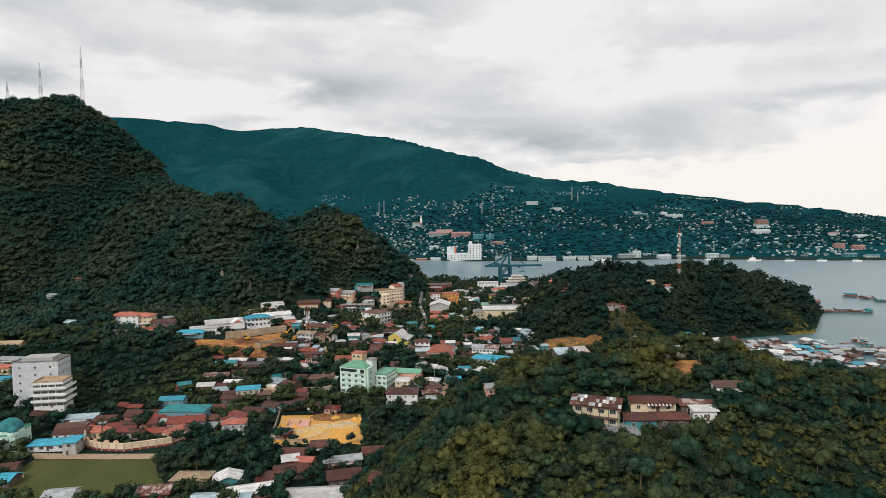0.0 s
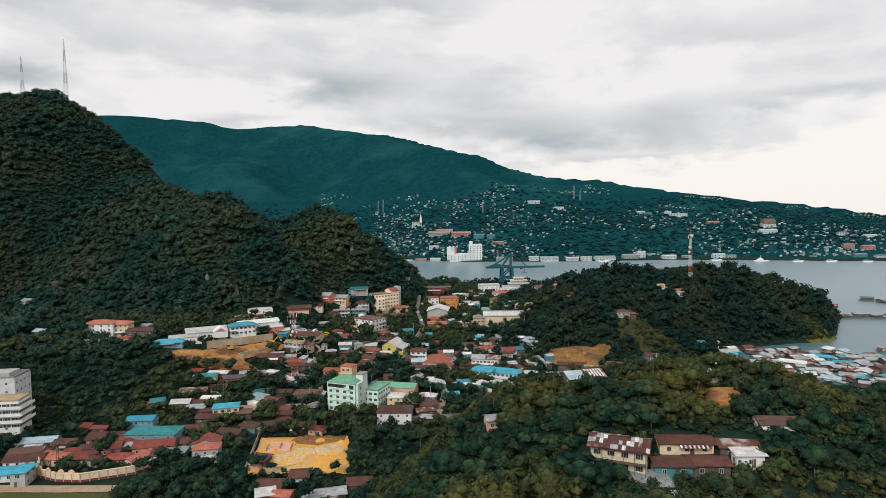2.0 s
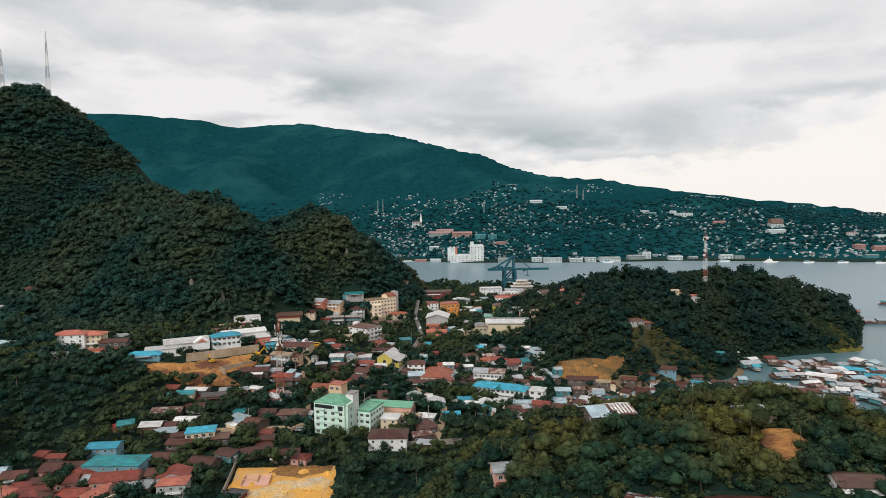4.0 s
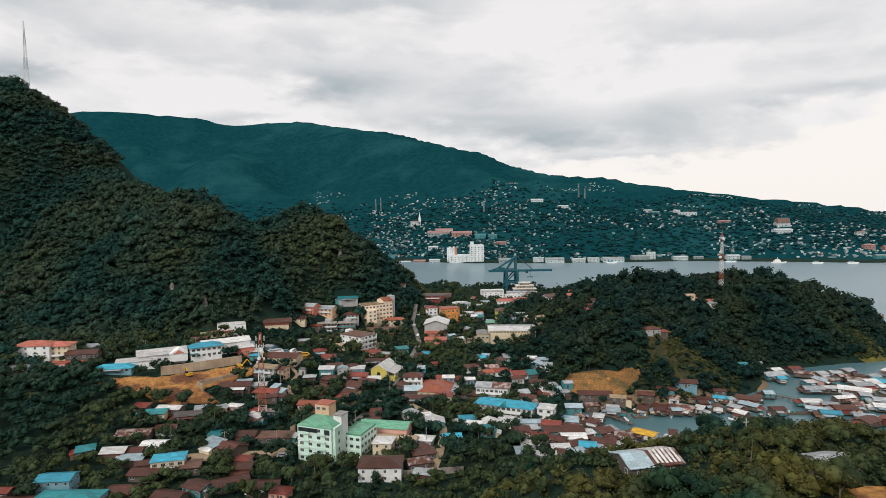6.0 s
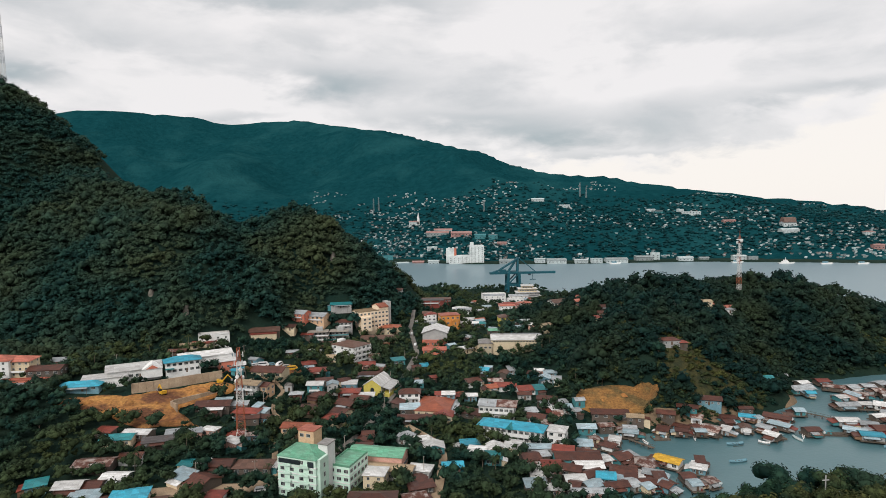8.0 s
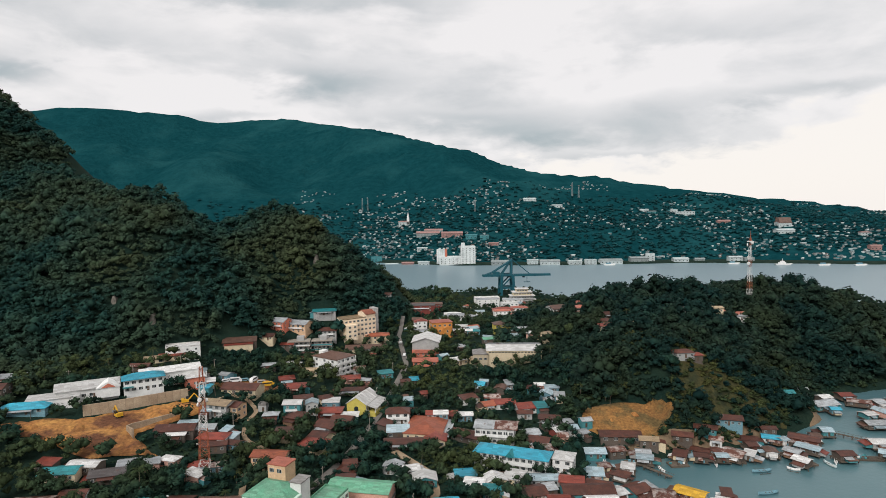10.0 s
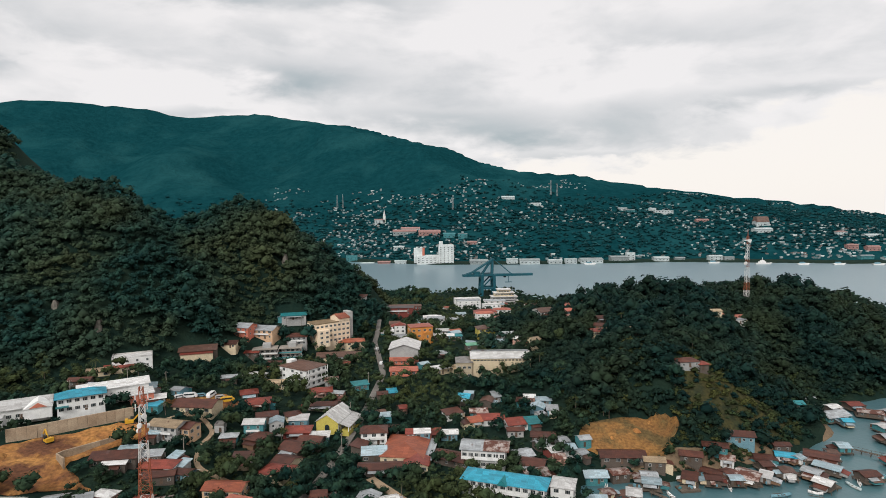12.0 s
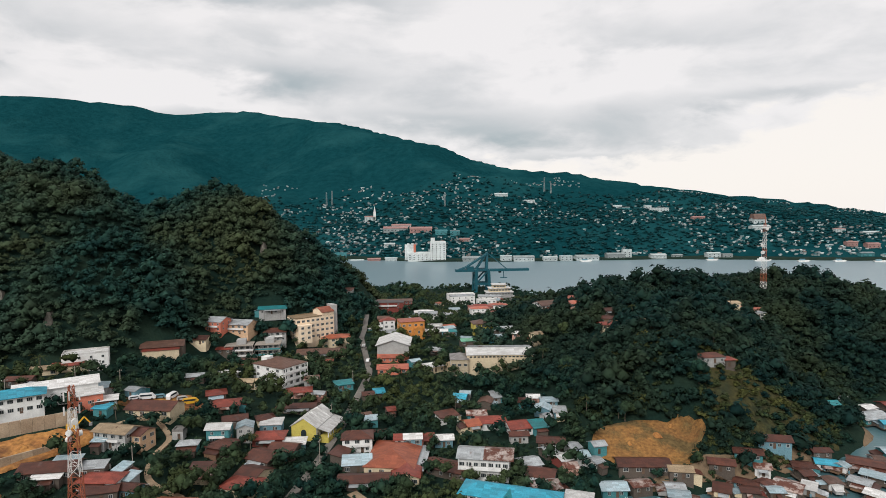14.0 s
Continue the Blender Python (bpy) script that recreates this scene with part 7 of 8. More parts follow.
def vehicle(x, y, turn, length, height, paint, label, category, z=None):
    ob = thing("bus" if category == "bus" else "car", x, y, (landz(x, y) if z is None else z) + 0.4, turn, label, category)
    l, h = length / 2, height
    part("body", extrude([(-l, 0.25), (l, 0.25), (l, h * 0.5), (l * 0.9, h * 0.55), (l * 0.62, h), (-l * 0.8, h), (-l, h * 0.6)], -0.88, 0.88, "y"), M[paint], ob)
    part("side_glass", box(-l * 0.75, l * 0.62, -0.9, 0.9, h * 0.58, h * 0.88), M["glass"], ob)
    for a in (-0.62, 0.62):
        for b in (-0.8, 0.8):
            part("wheel", WHEEL, None, ob, at=pose(a * l, b, 0.34, 90, 0, 0))


vehicle(-97, 358, 40, 6.0, 2.4, "car_white", "white minibus parked by rusty sheds", "bus")
for k, (x, y, turn) in enumerate(((-104, 458, 10), (-100, 461, 15), (-96, 463, 80), (-92, 463, 20), (-88, 461, 15), (-108, 456, 30))):
    vehicle(x, y, turn, 4.3 if k % 2 else 6.5, 1.5 if k % 2 else 2.3, ("car_white", "w_blue", "car_white", "w_grey", "yellow_paint", "car_white")[k], "parked vehicle in the clay yard", "car")
for x, y, turn in ((-29, 462, 80), (-20, 540, 85), (-24, 570, 85), (-75, 572, 30), (-70, 340, 10)):
    vehicle(x, y, turn, 4.2, 1.5, "car_white", "white car parked on the street", "car")


def excavator(x, y, turn):
    ob = thing("excavator", x, y, landz(x, y) + 0.35, turn, "yellow excavator on the clay terrace", "excavator", "diggers on the terrace")
    for s in (-1.1, 1.1):
        part("track", extrude([(-1.9, 0.2), (-1.6, 0), (1.6, 0), (1.9, 0.2), (1.9, 0.6), (1.6, 0.8), (-1.6, 0.8), (-1.9, 0.6)], s - 0.3, s + 0.3, "y"), M["rubber"], ob)
    part("body", joined(box(-2.0, 1.2, -1.3, 1.3, 0.9, 2.0), box(-2.0, -0.9, -1.3, 1.3, 2.0, 2.4)), M["yellow_paint"], ob)
    part("cab", box(0.0, 1.5, 0.2, 1.3, 2.0, 3.1), M["glass"], ob)
    part("arm", joined(beam((1.0, -0.3, 1.7), (3.6, -0.3, 4.6), 0.5), beam((3.6, -0.3, 4.6), (5.4, -0.3, 2.2), 0.38)), M["yellow_paint"], ob)
    part("bucket", box(5.0, 6.0, -0.8, 0.2, 1.2, 2.2), M["steel_grey"], ob)


excavator(-141, 413, 140)
excavator(-118, 430, 20)

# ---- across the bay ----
# wall and roof colours swapped for tones with haze painted in
HAZED_TONES = dict(white="far_pale", grey="far_wall", cream="far_wall", pink="far_coral", coral="far_coral", teal="far_teal", blue="far_teal", maroon="far_brown",
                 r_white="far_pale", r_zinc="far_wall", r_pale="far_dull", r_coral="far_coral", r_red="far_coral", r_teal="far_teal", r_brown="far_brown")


def far_block(x, y, w, d, h, wall, roof, label, category="building", form="g", z=None, rot=0, clean=False):
    ob = thing("far_building", x, y, (landz(x, y) if z is None else z) - 0.5, rot, label, category, "buildings across the bay")
    TAKEN.append((x, y, w * 0.5))
    part("wall", body_shape(w, d, h, -4, form, 0.3), M["far_white" if clean else HAZED_TONES[wall]], ob)
    part("roof", roof_shape(w, d, h, form, 0.3, 0.8, 0.3), M["far_white" if clean else HAZED_TONES[roof]], ob)
    n = max(1, int(w / 7))
    for k in range(max(1, int(h / 4))):
        for i in range(n):
            part("window", box(-1.1, 1.1, -0.25, 0.1, 0, 1.3), M["glass"], ob, at=pose(((i + 0.5) / n - 0.5) * w, -d / 2, 1.3 + 4 * k))
    return ob


sl = far_block(67, 1314, 28, 22, 34, "white", "r_white", "tall white harbour silo block", "silo", "f", clean=True)
part("head_house", box(-13, -6, -6, 6, 34.5, 41), M["far_white"], sl)
far_block(38, 1316, 54, 20, 14, "white", "r_white", "low white harbour store", "warehouse", "f", clean=True)
rd = thing("silo_group", 16, 1318, 2, 0, "white silos with a red end silo", "silo")
for k in range(5):
    part("silo", tube(-8 + 4 * k, 0, 0, 29 + (k % 2) * 2, 2.4, 12), M["w_coral" if k == 4 else "far_white"], rd)
for x, y, w, h, wall, roof, form in ((-119, 1392, 26, 16, "blue", "r_teal", "f"), (-85, 1352, 30, 8, "white", "r_white", "g"), (-52, 1340, 28, 10, "pink", "r_coral", "g"), (-20, 1328, 26, 11, "white", "r_white", "g"),
                                     (128, 1298, 40, 9, "cream", "r_zinc", "g"), (190, 1290, 24, 12, "white", "r_white", "g"), (222, 1288, 44, 9, "white", "r_zinc", "g"), (270, 1284, 30, 9, "white", "r_white", "g"),
                                     (300, 1284, 26, 13, "white", "r_white", "f"), (340, 1290, 50, 8, "white", "r_zinc", "g"), (400, 1306, 40, 12, "grey", "r_zinc", "g"), (425, 1312, 20, 24, "white", "r_white", "f"),
                                     (480, 1300, 34, 9, "white", "r_white", "g"), (520, 1306, 22, 7, "cream", "r_zinc", "g"), (582, 1290, 30, 13, "white", "r_white", "g"), (606, 1284, 22, 11, "grey", "r_zinc", "f"),
                                     (636, 1656, 56, 13, "white", "r_white", "f"), (615, 1668, 20, 17, "white", "r_white", "f"), (570, 1700, 24, 10, "teal", "r_pale", "g"), (560, 1730, 26, 9, "white", "r_white", "g"),
                                     (770, 1447, 46, 12, "white", "r_white", "g"), (-13, 1540, 62, 10, "cream", "r_coral", "g"), (0, 1550, 50, 14, "white", "r_coral", "g"), (42, 1508, 56, 9, "pink", "r_coral", "g"),
                                     (85, 1490, 30, 12, "teal", "r_teal", "g"), (114, 1483, 24, 15, "teal", "r_pale", "f"), (-25, 1450, 26, 9, "white", "r_white", "g"), (130, 1440, 24, 9, "pink", "r_coral", "g"),
                                     (320, 1690, 30, 8, "white", "r_white", "g"), (260, 1760, 40, 8, "white", "r_white", "g"), (690, 1560, 34, 7, "coral", "r_coral", "g"), (905, 1300, 30, 12, "coral", "r_coral", "g"),
                                     (870, 1310, 26, 12, "pink", "r_red", "g"), (930, 1420, 26, 14, "white", "r_coral", "h"), (980, 1400, 34, 9, "white", "r_white", "g"), (860, 1260, 30, 9, "blue", "r_pale", "g"), (900, 1250, 32, 8, "white", "r_teal", "g")):
    far_block(x, y, w * 0.85, w * 0.4, h * 0.62, wall, roof, f"distant {WALL_WORDS.get(wall, wall)} building with {WORDS[roof[2:]]}", "building", form)
cc = far_block(800, 1502, 30, 20, 7, "white", "r_brown", "distant hall with steep dark red roof", "church", "g")
part("steep_roof", extrude([(-11, 7.2), (11, 7.2), (5, 19), (-5, 19)], -14, 14, "x"), M["far_brown"], cc, "tall dark red roof")
wc = far_block(-75, 1668, 26, 14, 9, "white", "r_coral", "small white church with a spire", "church", "g")
part("spire", joined(box(-3, 3, -3, 3, 0, 18), tube(0, 0, 18, 34, 3.2, 4, 0.2)), M["w_white"], wc, at=pose(11, -4, 0))

ship = thing("ship", 638, 1225, 0, 3, "small white ship moored at the far quay", "ship")
ship.scale = (0.6, 0.6, 0.6)
part("hull", extrude([(-26, 3.5), (-23, 0), (22, 0), (28, 4.5), (24, 3.6)], -4, 4, "y"), M["w_white"], ship)
part("superstructure", joined(box(-14, 8, -3, 3, 3.5, 8), box(-8, 4, -2.5, 2.5, 8, 12), beam((-2, 0, 12), (-2, 0, 20), 0.7)), M["w_white"], ship)
for x, y in ((330, 1262), (700, 1205), (760, 1196), (560, 1252), (820, 1180)):
    b = thing("ship", x, y, 0, 0, "white boat lying off the far shore", "ship", "boats off the far shore")
    part("hull", extrude([(-11, 2.4), (-9, 0), (9, 0), (12, 2.8)], -2.2, 2.2, "y"), M["w_white"], b)
    part("cabin", box(-6, 3, -1.6, 1.6, 2.2, 5), M["w_blue"], b)

# the crowd of small houses on the far slopes
fv, ff, fm = [], [], []
lots_f = random.Random(11)
HAZED_MATS = [M["far_wall"], M["far_pale"], M["far_dull"], M["far_brown"], M["far_white"], M["far_teal"]]
count = 0
while count < 2000:
    x = lots_f.uniform(-420, 1250)
    coast_ = float(np.interp(x, COAST_X, COAST_Y))
    top_ = float(np.interp(x, SKYLINE_X, SKYLINE_Y))
    s = lots_f.random() ** 1.5
    y = coast_ + 60 + (top_ - coast_ - 60) * s * float(np.interp(x, [120, 520], [0.42, 0.92]))
    if float(rough_noise(x, y * 0.6, 95, 41)) + 0.6 * float(rough_noise(x, y, 38, 42)) < 0.12 - 0.4 * (x > 700) * (s < 0.4):
        continue
    big = 1.7 if lots_f.random() < 0.07 else 1.0
    w, d, h = lots_f.uniform(2.6, 5.4) * big, lots_f.uniform(2.2, 3.8), lots_f.uniform(0.2, 0.9) * big
    z = landz(x, y)
    v, f = joined(box(-w / 2, w / 2, -d / 2, d / 2, -5, h))
    v2, f2 = roof_shape(w, d, h, "g", 0.35, 0.6, 0.25)
    a = lots_f.uniform(-0.7, 0.7)
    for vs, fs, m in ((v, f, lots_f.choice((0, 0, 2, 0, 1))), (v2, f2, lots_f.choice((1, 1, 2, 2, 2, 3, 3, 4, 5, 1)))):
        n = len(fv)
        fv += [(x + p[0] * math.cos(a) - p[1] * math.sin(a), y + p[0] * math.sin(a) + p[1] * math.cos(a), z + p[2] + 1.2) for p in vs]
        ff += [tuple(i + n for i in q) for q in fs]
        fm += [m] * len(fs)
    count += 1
tagged(new("far_town", mesh_of("far_town", fv, ff, HAZED_MATS, fm)), "hundreds of small pale houses on the far slopes", "houses", kind="stuff")


# ---- small houses that fill the gaps between the larger ones ----
def infill(zone, count, seed, roofs, walls, gap, wet=False):
    lots = random.Random(seed)
    xs, ys = [p[0] for p in zone], [p[1] for p in zone]
    made = tries = 0
    while made < count and tries < 4000:
        tries += 1
        x, y = lots.uniform(min(xs), max(xs)), lots.uniform(min(ys), max(ys))
        w, d = lots.uniform(4.5, 8.5), lots.uniform(4.2, 6.5)
        if float(inside(x, y, zone)) < 0 or (landz(x, y) < 0.7) != wet:
            continue
        if any(math.hypot(x - a, y - b) < r + gap for a, b, r in TAKEN) or any(math.hypot(x - a, y - b) < q / 2 + 3.5 for a, b, q in ROADS):
            continue
        if any(float(inside(x, y, ring)) > -3 for ring in BARE):
            continue
        house(round(x, 1), round(y, 1), w, d, 1, lots.choice((-28, -15, -6, 0, 5, 12, 24, 70)), lots.choice("ggghs"), lots.choice(roofs), lots.choice(walls), lean=True)
        made += 1


POOR, MIXED = ("rust", "rust", "rust", "rust", "patched", "zinc", "white", "red", "brown", "pale"), ("wood", "wood", "wood", "grey", "white", "cream", "teal", "blue", "pink")
infill([(-130, 305), (-95, 310), (-60, 306), (-30, 330), (60, 400), (72, 470), (40, 480), (-40, 480), (-80, 440), (-95, 400), (-140, 350)], 26, 1, POOR, MIXED, 1.2)
infill([(-165, 268), (-125, 268), (-100, 302), (-180, 305), (-182, 285)], 8, 2, POOR, MIXED, 1.2)
infill([(-90, 500), (-20, 480), (110, 560), (120, 640), (100, 800), (-20, 780), (-50, 640)], 22, 3, ("rust", "red", "zinc", "white", "pale", "teal", "brown", "orange"), ("white", "cream", "pink", "grey", "white", "blue"), 2.5)
infill([(64, 345), (110, 335), (118, 375), (70, 398)], 12, 4, POOR, MIXED, 0.2, True)
infill([(206, 376), (330, 380), (336, 475), (222, 458)], 38, 5, ("zinc", "white", "pale", "rust", "patched", "blue", "zinc"), MIXED, 1.0, True)
infill([(98, 404), (130, 408), (190, 432), (186, 424), (150, 405), (120, 396)], 10, 6, POOR, MIXED, 0.3, True)


# ---- trees ----
rng = np.random.default_rng(7)
ICO_V = np.array([(0, 0, -1), (0.7236, -0.5257, -0.4472), (-0.2764, -0.8506, -0.4472), (-0.8944, 0, -0.4472), (-0.2764, 0.8506, -0.4472), (0.7236, 0.5257, -0.4472),
                  (0.2764, -0.8506, 0.4472), (-0.7236, -0.5257, 0.4472), (-0.7236, 0.5257, 0.4472), (0.2764, 0.8506, 0.4472), (0.8944, 0, 0.4472), (0, 0, 1)])
ICO_F = np.array([0, 1, 2, 1, 0, 5, 0, 2, 3, 0, 3, 4, 0, 4, 5, 1, 5, 10, 2, 1, 6, 3, 2, 7, 4, 3, 8, 5, 4, 9,
                  1, 10, 6, 2, 6, 7, 3, 7, 8, 4, 8, 9, 5, 9, 10, 6, 10, 11, 7, 6, 11, 8, 7, 11, 9, 8, 11, 10, 9, 11]).reshape(-1, 3)


OCT_V = np.array([(1, 0, 0), (0, 1, 0), (-1, 0, 0), (0, -1, 0), (0, 0, 1), (0, 0, -1)])
OCT_F = np.array([0, 1, 4, 1, 2, 4, 2, 3, 4, 3, 0, 4, 1, 0, 5, 2, 1, 5, 3, 2, 5, 0, 3, 5]).reshape(-1, 3)


def crown_arrays(blobs, cards, size, wide=1.0, tall=0.8):
    """One crown of unit half width about its middle: leaf clumps round several lobes, with a filled inside."""
    verts, tris = [], []
    mids = []
    for k in range(blobs):
        a, r = rng.uniform(0, 2 * np.pi), (0 if k == 0 else rng.uniform(0.3, 0.62))
        c = np.array([r * np.cos(a) * wide, r * np.sin(a) * wide, rng.uniform(-0.25, 0.5) * tall * (1.2 - r)])
        b = rng.uniform(0.40, 0.56)
        mids.append((c, b))
        n = len(verts)
        shell, sides = (ICO_V, ICO_F) if cards > 300 else (OCT_V, OCT_F)
        verts += list(c + shell * b * 0.95 * rng.uniform(0.88, 1.08, (len(shell), 1)) * (1, 1, 0.85))
        tris += list(sides + n)
    for k in range(cards):
        c, b = mids[k % blobs]
        d = rng.normal(size=3)
        d[2] = abs(d[2]) * 0.9 - 0.25
        d /= np.linalg.norm(d)
        p = c + d * b * rng.uniform(0.92, 1.1)
        nrm = d + rng.normal(size=3) * 0.4 + (0, 0, 0.2)
        nrm /= np.linalg.norm(nrm)
        u = np.cross(nrm, rng.normal(size=3))
        u /= np.linalg.norm(u)
        v = np.cross(nrm, u)
        n = len(verts)
        for turn in (0.0, 2.09, 4.19):
            q, w = size * rng.uniform(0.6, 1.25), turn + rng.uniform(-0.3, 0.3)
            verts.append(p + u * q * np.cos(w) + v * q * np.sin(w))
        tris.append((n, n + 1, n + 2))
    return np.array(verts, float), np.array(tris, int)


def palm_arrays(fronds, cuts):
    """A head of feathered palm fronds of unit length."""
    verts, tris = [], []
    for k in range(fronds):
        a = 2 * np.pi * k / fronds + rng.uniform(-0.2, 0.2)
        up, drop = rng.uniform(0.1, 0.9), rng.uniform(0.5, 1.0)
        out_, side = np.array([np.cos(a), np.sin(a), 0]), np.array([-np.sin(a), np.cos(a), 0])

        def rib(s):
            return out_ * s * 0.95 + np.array([0, 0, up * s - drop * s * s])

        for j in range(cuts):
            s0, s1 = j / cuts, (j + 0.72) / cuts
            w = 0.17 * (1 - 0.65 * s0) * (0.5 + min(1, s0 * 4) * 0.5)
            for sgn in (-1, 1):
                n = len(verts)
                p0, p1 = rib(s0), rib(s1)
                tip = rib((s0 + s1) / 2 + 0.08) + side * sgn * w - np.array([0, 0, 0.07])
                verts += [p0, p1, tip]
                tris.append((n, n + 1, n + 2))
    return np.array(verts, float), np.array(tris, int)


def scattered(name, spots, kinds, mat, label, category):
    """Many crowns at spots (x, y, z, half width, height factor, turn), joined into one stuff object."""
    vs, fs, n = [], [], 0
    pick = rng.integers(0, len(kinds), len(spots))
    for k, (v, f) in enumerate(kinds):
        some = spots[pick == k]
        if not len(some):
            continue
        c, s = np.cos(some[:, 5]), np.sin(some[:, 5])
        x = (v[None, :, 0] * c[:, None] - v[None, :, 1] * s[:, None]) * some[:, 3:4] + some[:, 0:1]
        y = (v[None, :, 0] * s[:, None] + v[None, :, 1] * c[:, None]) * some[:, 3:4] + some[:, 1:2]
        z = v[None, :, 2] * some[:, 3:4] * some[:, 4:5] + some[:, 2:3]
        vs.append(np.stack([x, y, z], -1).reshape(-1, 3))
        fs.append((f[None] + (np.arange(len(some)) * len(v))[:, None, None]).reshape(-1, 3) + n)
        n += len(v) * len(some)
    ob = new(name, mesh_quick(name, np.concatenate(vs), np.concatenate(fs).ravel(), 3, mat))
    return tagged(ob, label, category, kind="stuff")


def spots_in(x0, x1, y0, y1, gap, seed, gap_y=None, stray=0.85):
    r = np.random.default_rng(seed)
    X, Y = np.meshgrid(np.arange(x0, x1, gap), np.arange(y0, y1, gap_y or gap))
    X = X.astype(float)
    X[1::2] += gap / 2
    X, Y = X.ravel() + r.uniform(-stray, stray, X.size) * gap, Y.ravel() + r.uniform(-stray, stray, X.size) * (gap_y or gap)
    return X, Y, r


def clear_of_things(x, y, margin):
    ok = np.ones(len(x), bool)
    for cx, cy, r in TAKEN:
        ok &= np.hypot(x - cx, y - cy) > r + margin
    for cx, cy, w in ROADS[::2]:
        ok &= np.hypot(x - cx, y - cy) > w / 2 + margin * 0.3 + 1.0
    for ring in BARE:
        ok &= inside(x, y, ring) < margin * 0.5
    return ok


FAR_KINDS = [crown_arrays(3, 48, 0.19) for _ in range(12)]
TINY_KINDS = [crown_arrays(2, 9, 0.4) for _ in range(6)]
MID_KINDS = [crown_arrays(6, 96, 0.135) for _ in range(6)]
NEAR_KINDS = [crown_arrays(7, 220, 0.1) for _ in range(6)]

# woods on the two ridges and the headland
X, Y, r = spots_in(-760, 410, 380, 800, 4.0, 1, 3.5, 0.5)
hl, hh = ridge(X, Y, LEFT_RIDGE, full=0.6), ridge(X, Y, HEADLAND, 0.12)
ok = ((hl > 5) | (hh > 3.0) | ((X < -190) & (Y > 380)) | ((X > 155) & (Y > 425))) & (inside(X, Y, BAY) < -3)
crest_y = np.interp(X, [p[0] for p in LEFT_RIDGE], [p[1] for p in LEFT_RIDGE])
ok &= ~((hl > 5) & (Y > crest_y + np.where(X < -230, 34, 20)) & (X < -60)) & (X > -0.86 * Y - 15) & clear_of_things(X, Y, 1.0)
X, Y = X[ok], Y[ok]
size = r.uniform(2.7, 4.8, len(X)) * (1 + 0.25 * rough_noise(X, Y, 30, 21)) * np.where(r.uniform(0, 1, len(X)) < np.where(X > 100, 0.13, 0.12), np.where(X > 100, 1.75, 1.6), 1.0)
wood = np.stack([X, Y, land(X, Y) + size * r.uniform(0.6, 1.25, len(X)), size, r.uniform(0.7, 1.15, len(X)), r.uniform(0, 6.28, len(X))], -1)
# more stems where the slope is steep
X2, Y2, r = spots_in(-400, -20, 470, 700, 2.4, 61, None, 0.5)
steep = np.hypot(land(X2 + 2, Y2) - land(X2 - 2, Y2), land(X2, Y2 + 2) - land(X2, Y2 - 2)) / 4
ok = (steep > 0.95) & (r.uniform(0, 1, len(X2)) < np.clip((steep - 0.8) * 0.8, 0, 1)) & (Y2 < np.interp(X2, [p[0] for p in LEFT_RIDGE], [p[1] for p in LEFT_RIDGE])) & (land(X2, Y2) > 16) & clear_of_things(X2, Y2, 0.6)
X2, Y2 = X2[ok], Y2[ok]
size = r.uniform(1.6, 3.2, len(X2))
wood = np.concatenate([wood, np.stack([X2, Y2, land(X2, Y2) + size * r.uniform(0.3, 0.9, len(X2)), size, r.uniform(0.8, 1.2, len(X2)), r.uniform(0, 6.28, len(X2))], -1)])
X = wood[:, 0]
scattered("woodland", wood[X < 60], FAR_KINDS, M["forest"], "dense dark green tropical woodland on steep hillsides", "woodland")
scattered("woodland", wood[X >= 60], FAR_KINDS, M["headland_leaves"], "dense dark woodland of palms and broadleaf trees", "woodland")

# woods across the bay
X, Y, r = spots_in(-900, 1400, 1330, 2000, 13.0, 2)
ok = (r.uniform(0, 1, len(X)) < np.interp(Y, [1600, 1950], [1.0, 0.0])) & (Y > np.interp(X, COAST_X, COAST_Y) + 55) & (Y < np.interp(X, SKYLINE_X, SKYLINE_Y) + 10) & (np.abs(X) < Y * 0.85)
X, Y = X[ok], Y[ok]
size = r.uniform(5, 11, len(X))
wood = np.stack([X, Y, land(X, Y) + size * 0.12, size, r.uniform(0.32, 0.6, len(X)), r.uniform(0, 6.28, len(X))], -1)
scattered("far_woodland", wood, TINY_KINDS, M["hazed_forest"], "mountain woodland with haze put into its blue-green leaves", "woodland")

# trees among the houses
X, Y, r = spots_in(-330, 160, 205, 930, 4.4, 3, None, 0.65)
hn = ridge(X, Y, NEAR_HILL, 0.3)
ok = (ridge(X, Y, LEFT_RIDGE, full=0.6) < 6) & (ridge(X, Y, HEADLAND, 0.12) < 4) & (hn < 6) & (inside(X, Y, BAY) < -2) & clear_of_things(X, Y, 0.9)
ok &= r.uniform(0, 1, len(X)) < 0.88 + 0.4 * rough_noise(X, Y, 45, 31) + 0.5 * (X < -125) * (Y < 400)
X, Y = X[ok], Y[ok]
size = r.uniform(1.5, 3.1, len(X)) + 1.7 * (r.uniform(0, 1, len(X)) < 0.33)
size = size * np.where(X < 20, np.interp(Y, [640, 760], [1.0, 1.35]), np.interp(Y, [600, 680], [1.0, 0.65]))
town = np.stack([X, Y, land(X, Y) + size * r.uniform(0.7, 1.5, len(X)), size, r.uniform(0.75, 1.2, len(X)), r.uniform(0, 6.28, len(X))], -1)
scattered("town_greenery", town[Y < 410], MID_KINDS, M["leaves"], "dark garden trees and shrubs between houses", "trees")
scattered("town_greenery", town[Y >= 410], FAR_KINDS, M["leaves"], "dark garden trees and shrubs between houses", "trees")

# low growth that fills the gaps between houses
X, Y, r = spots_in(-120, 130, 236, 440, 3.1, 71, None, 0.65)
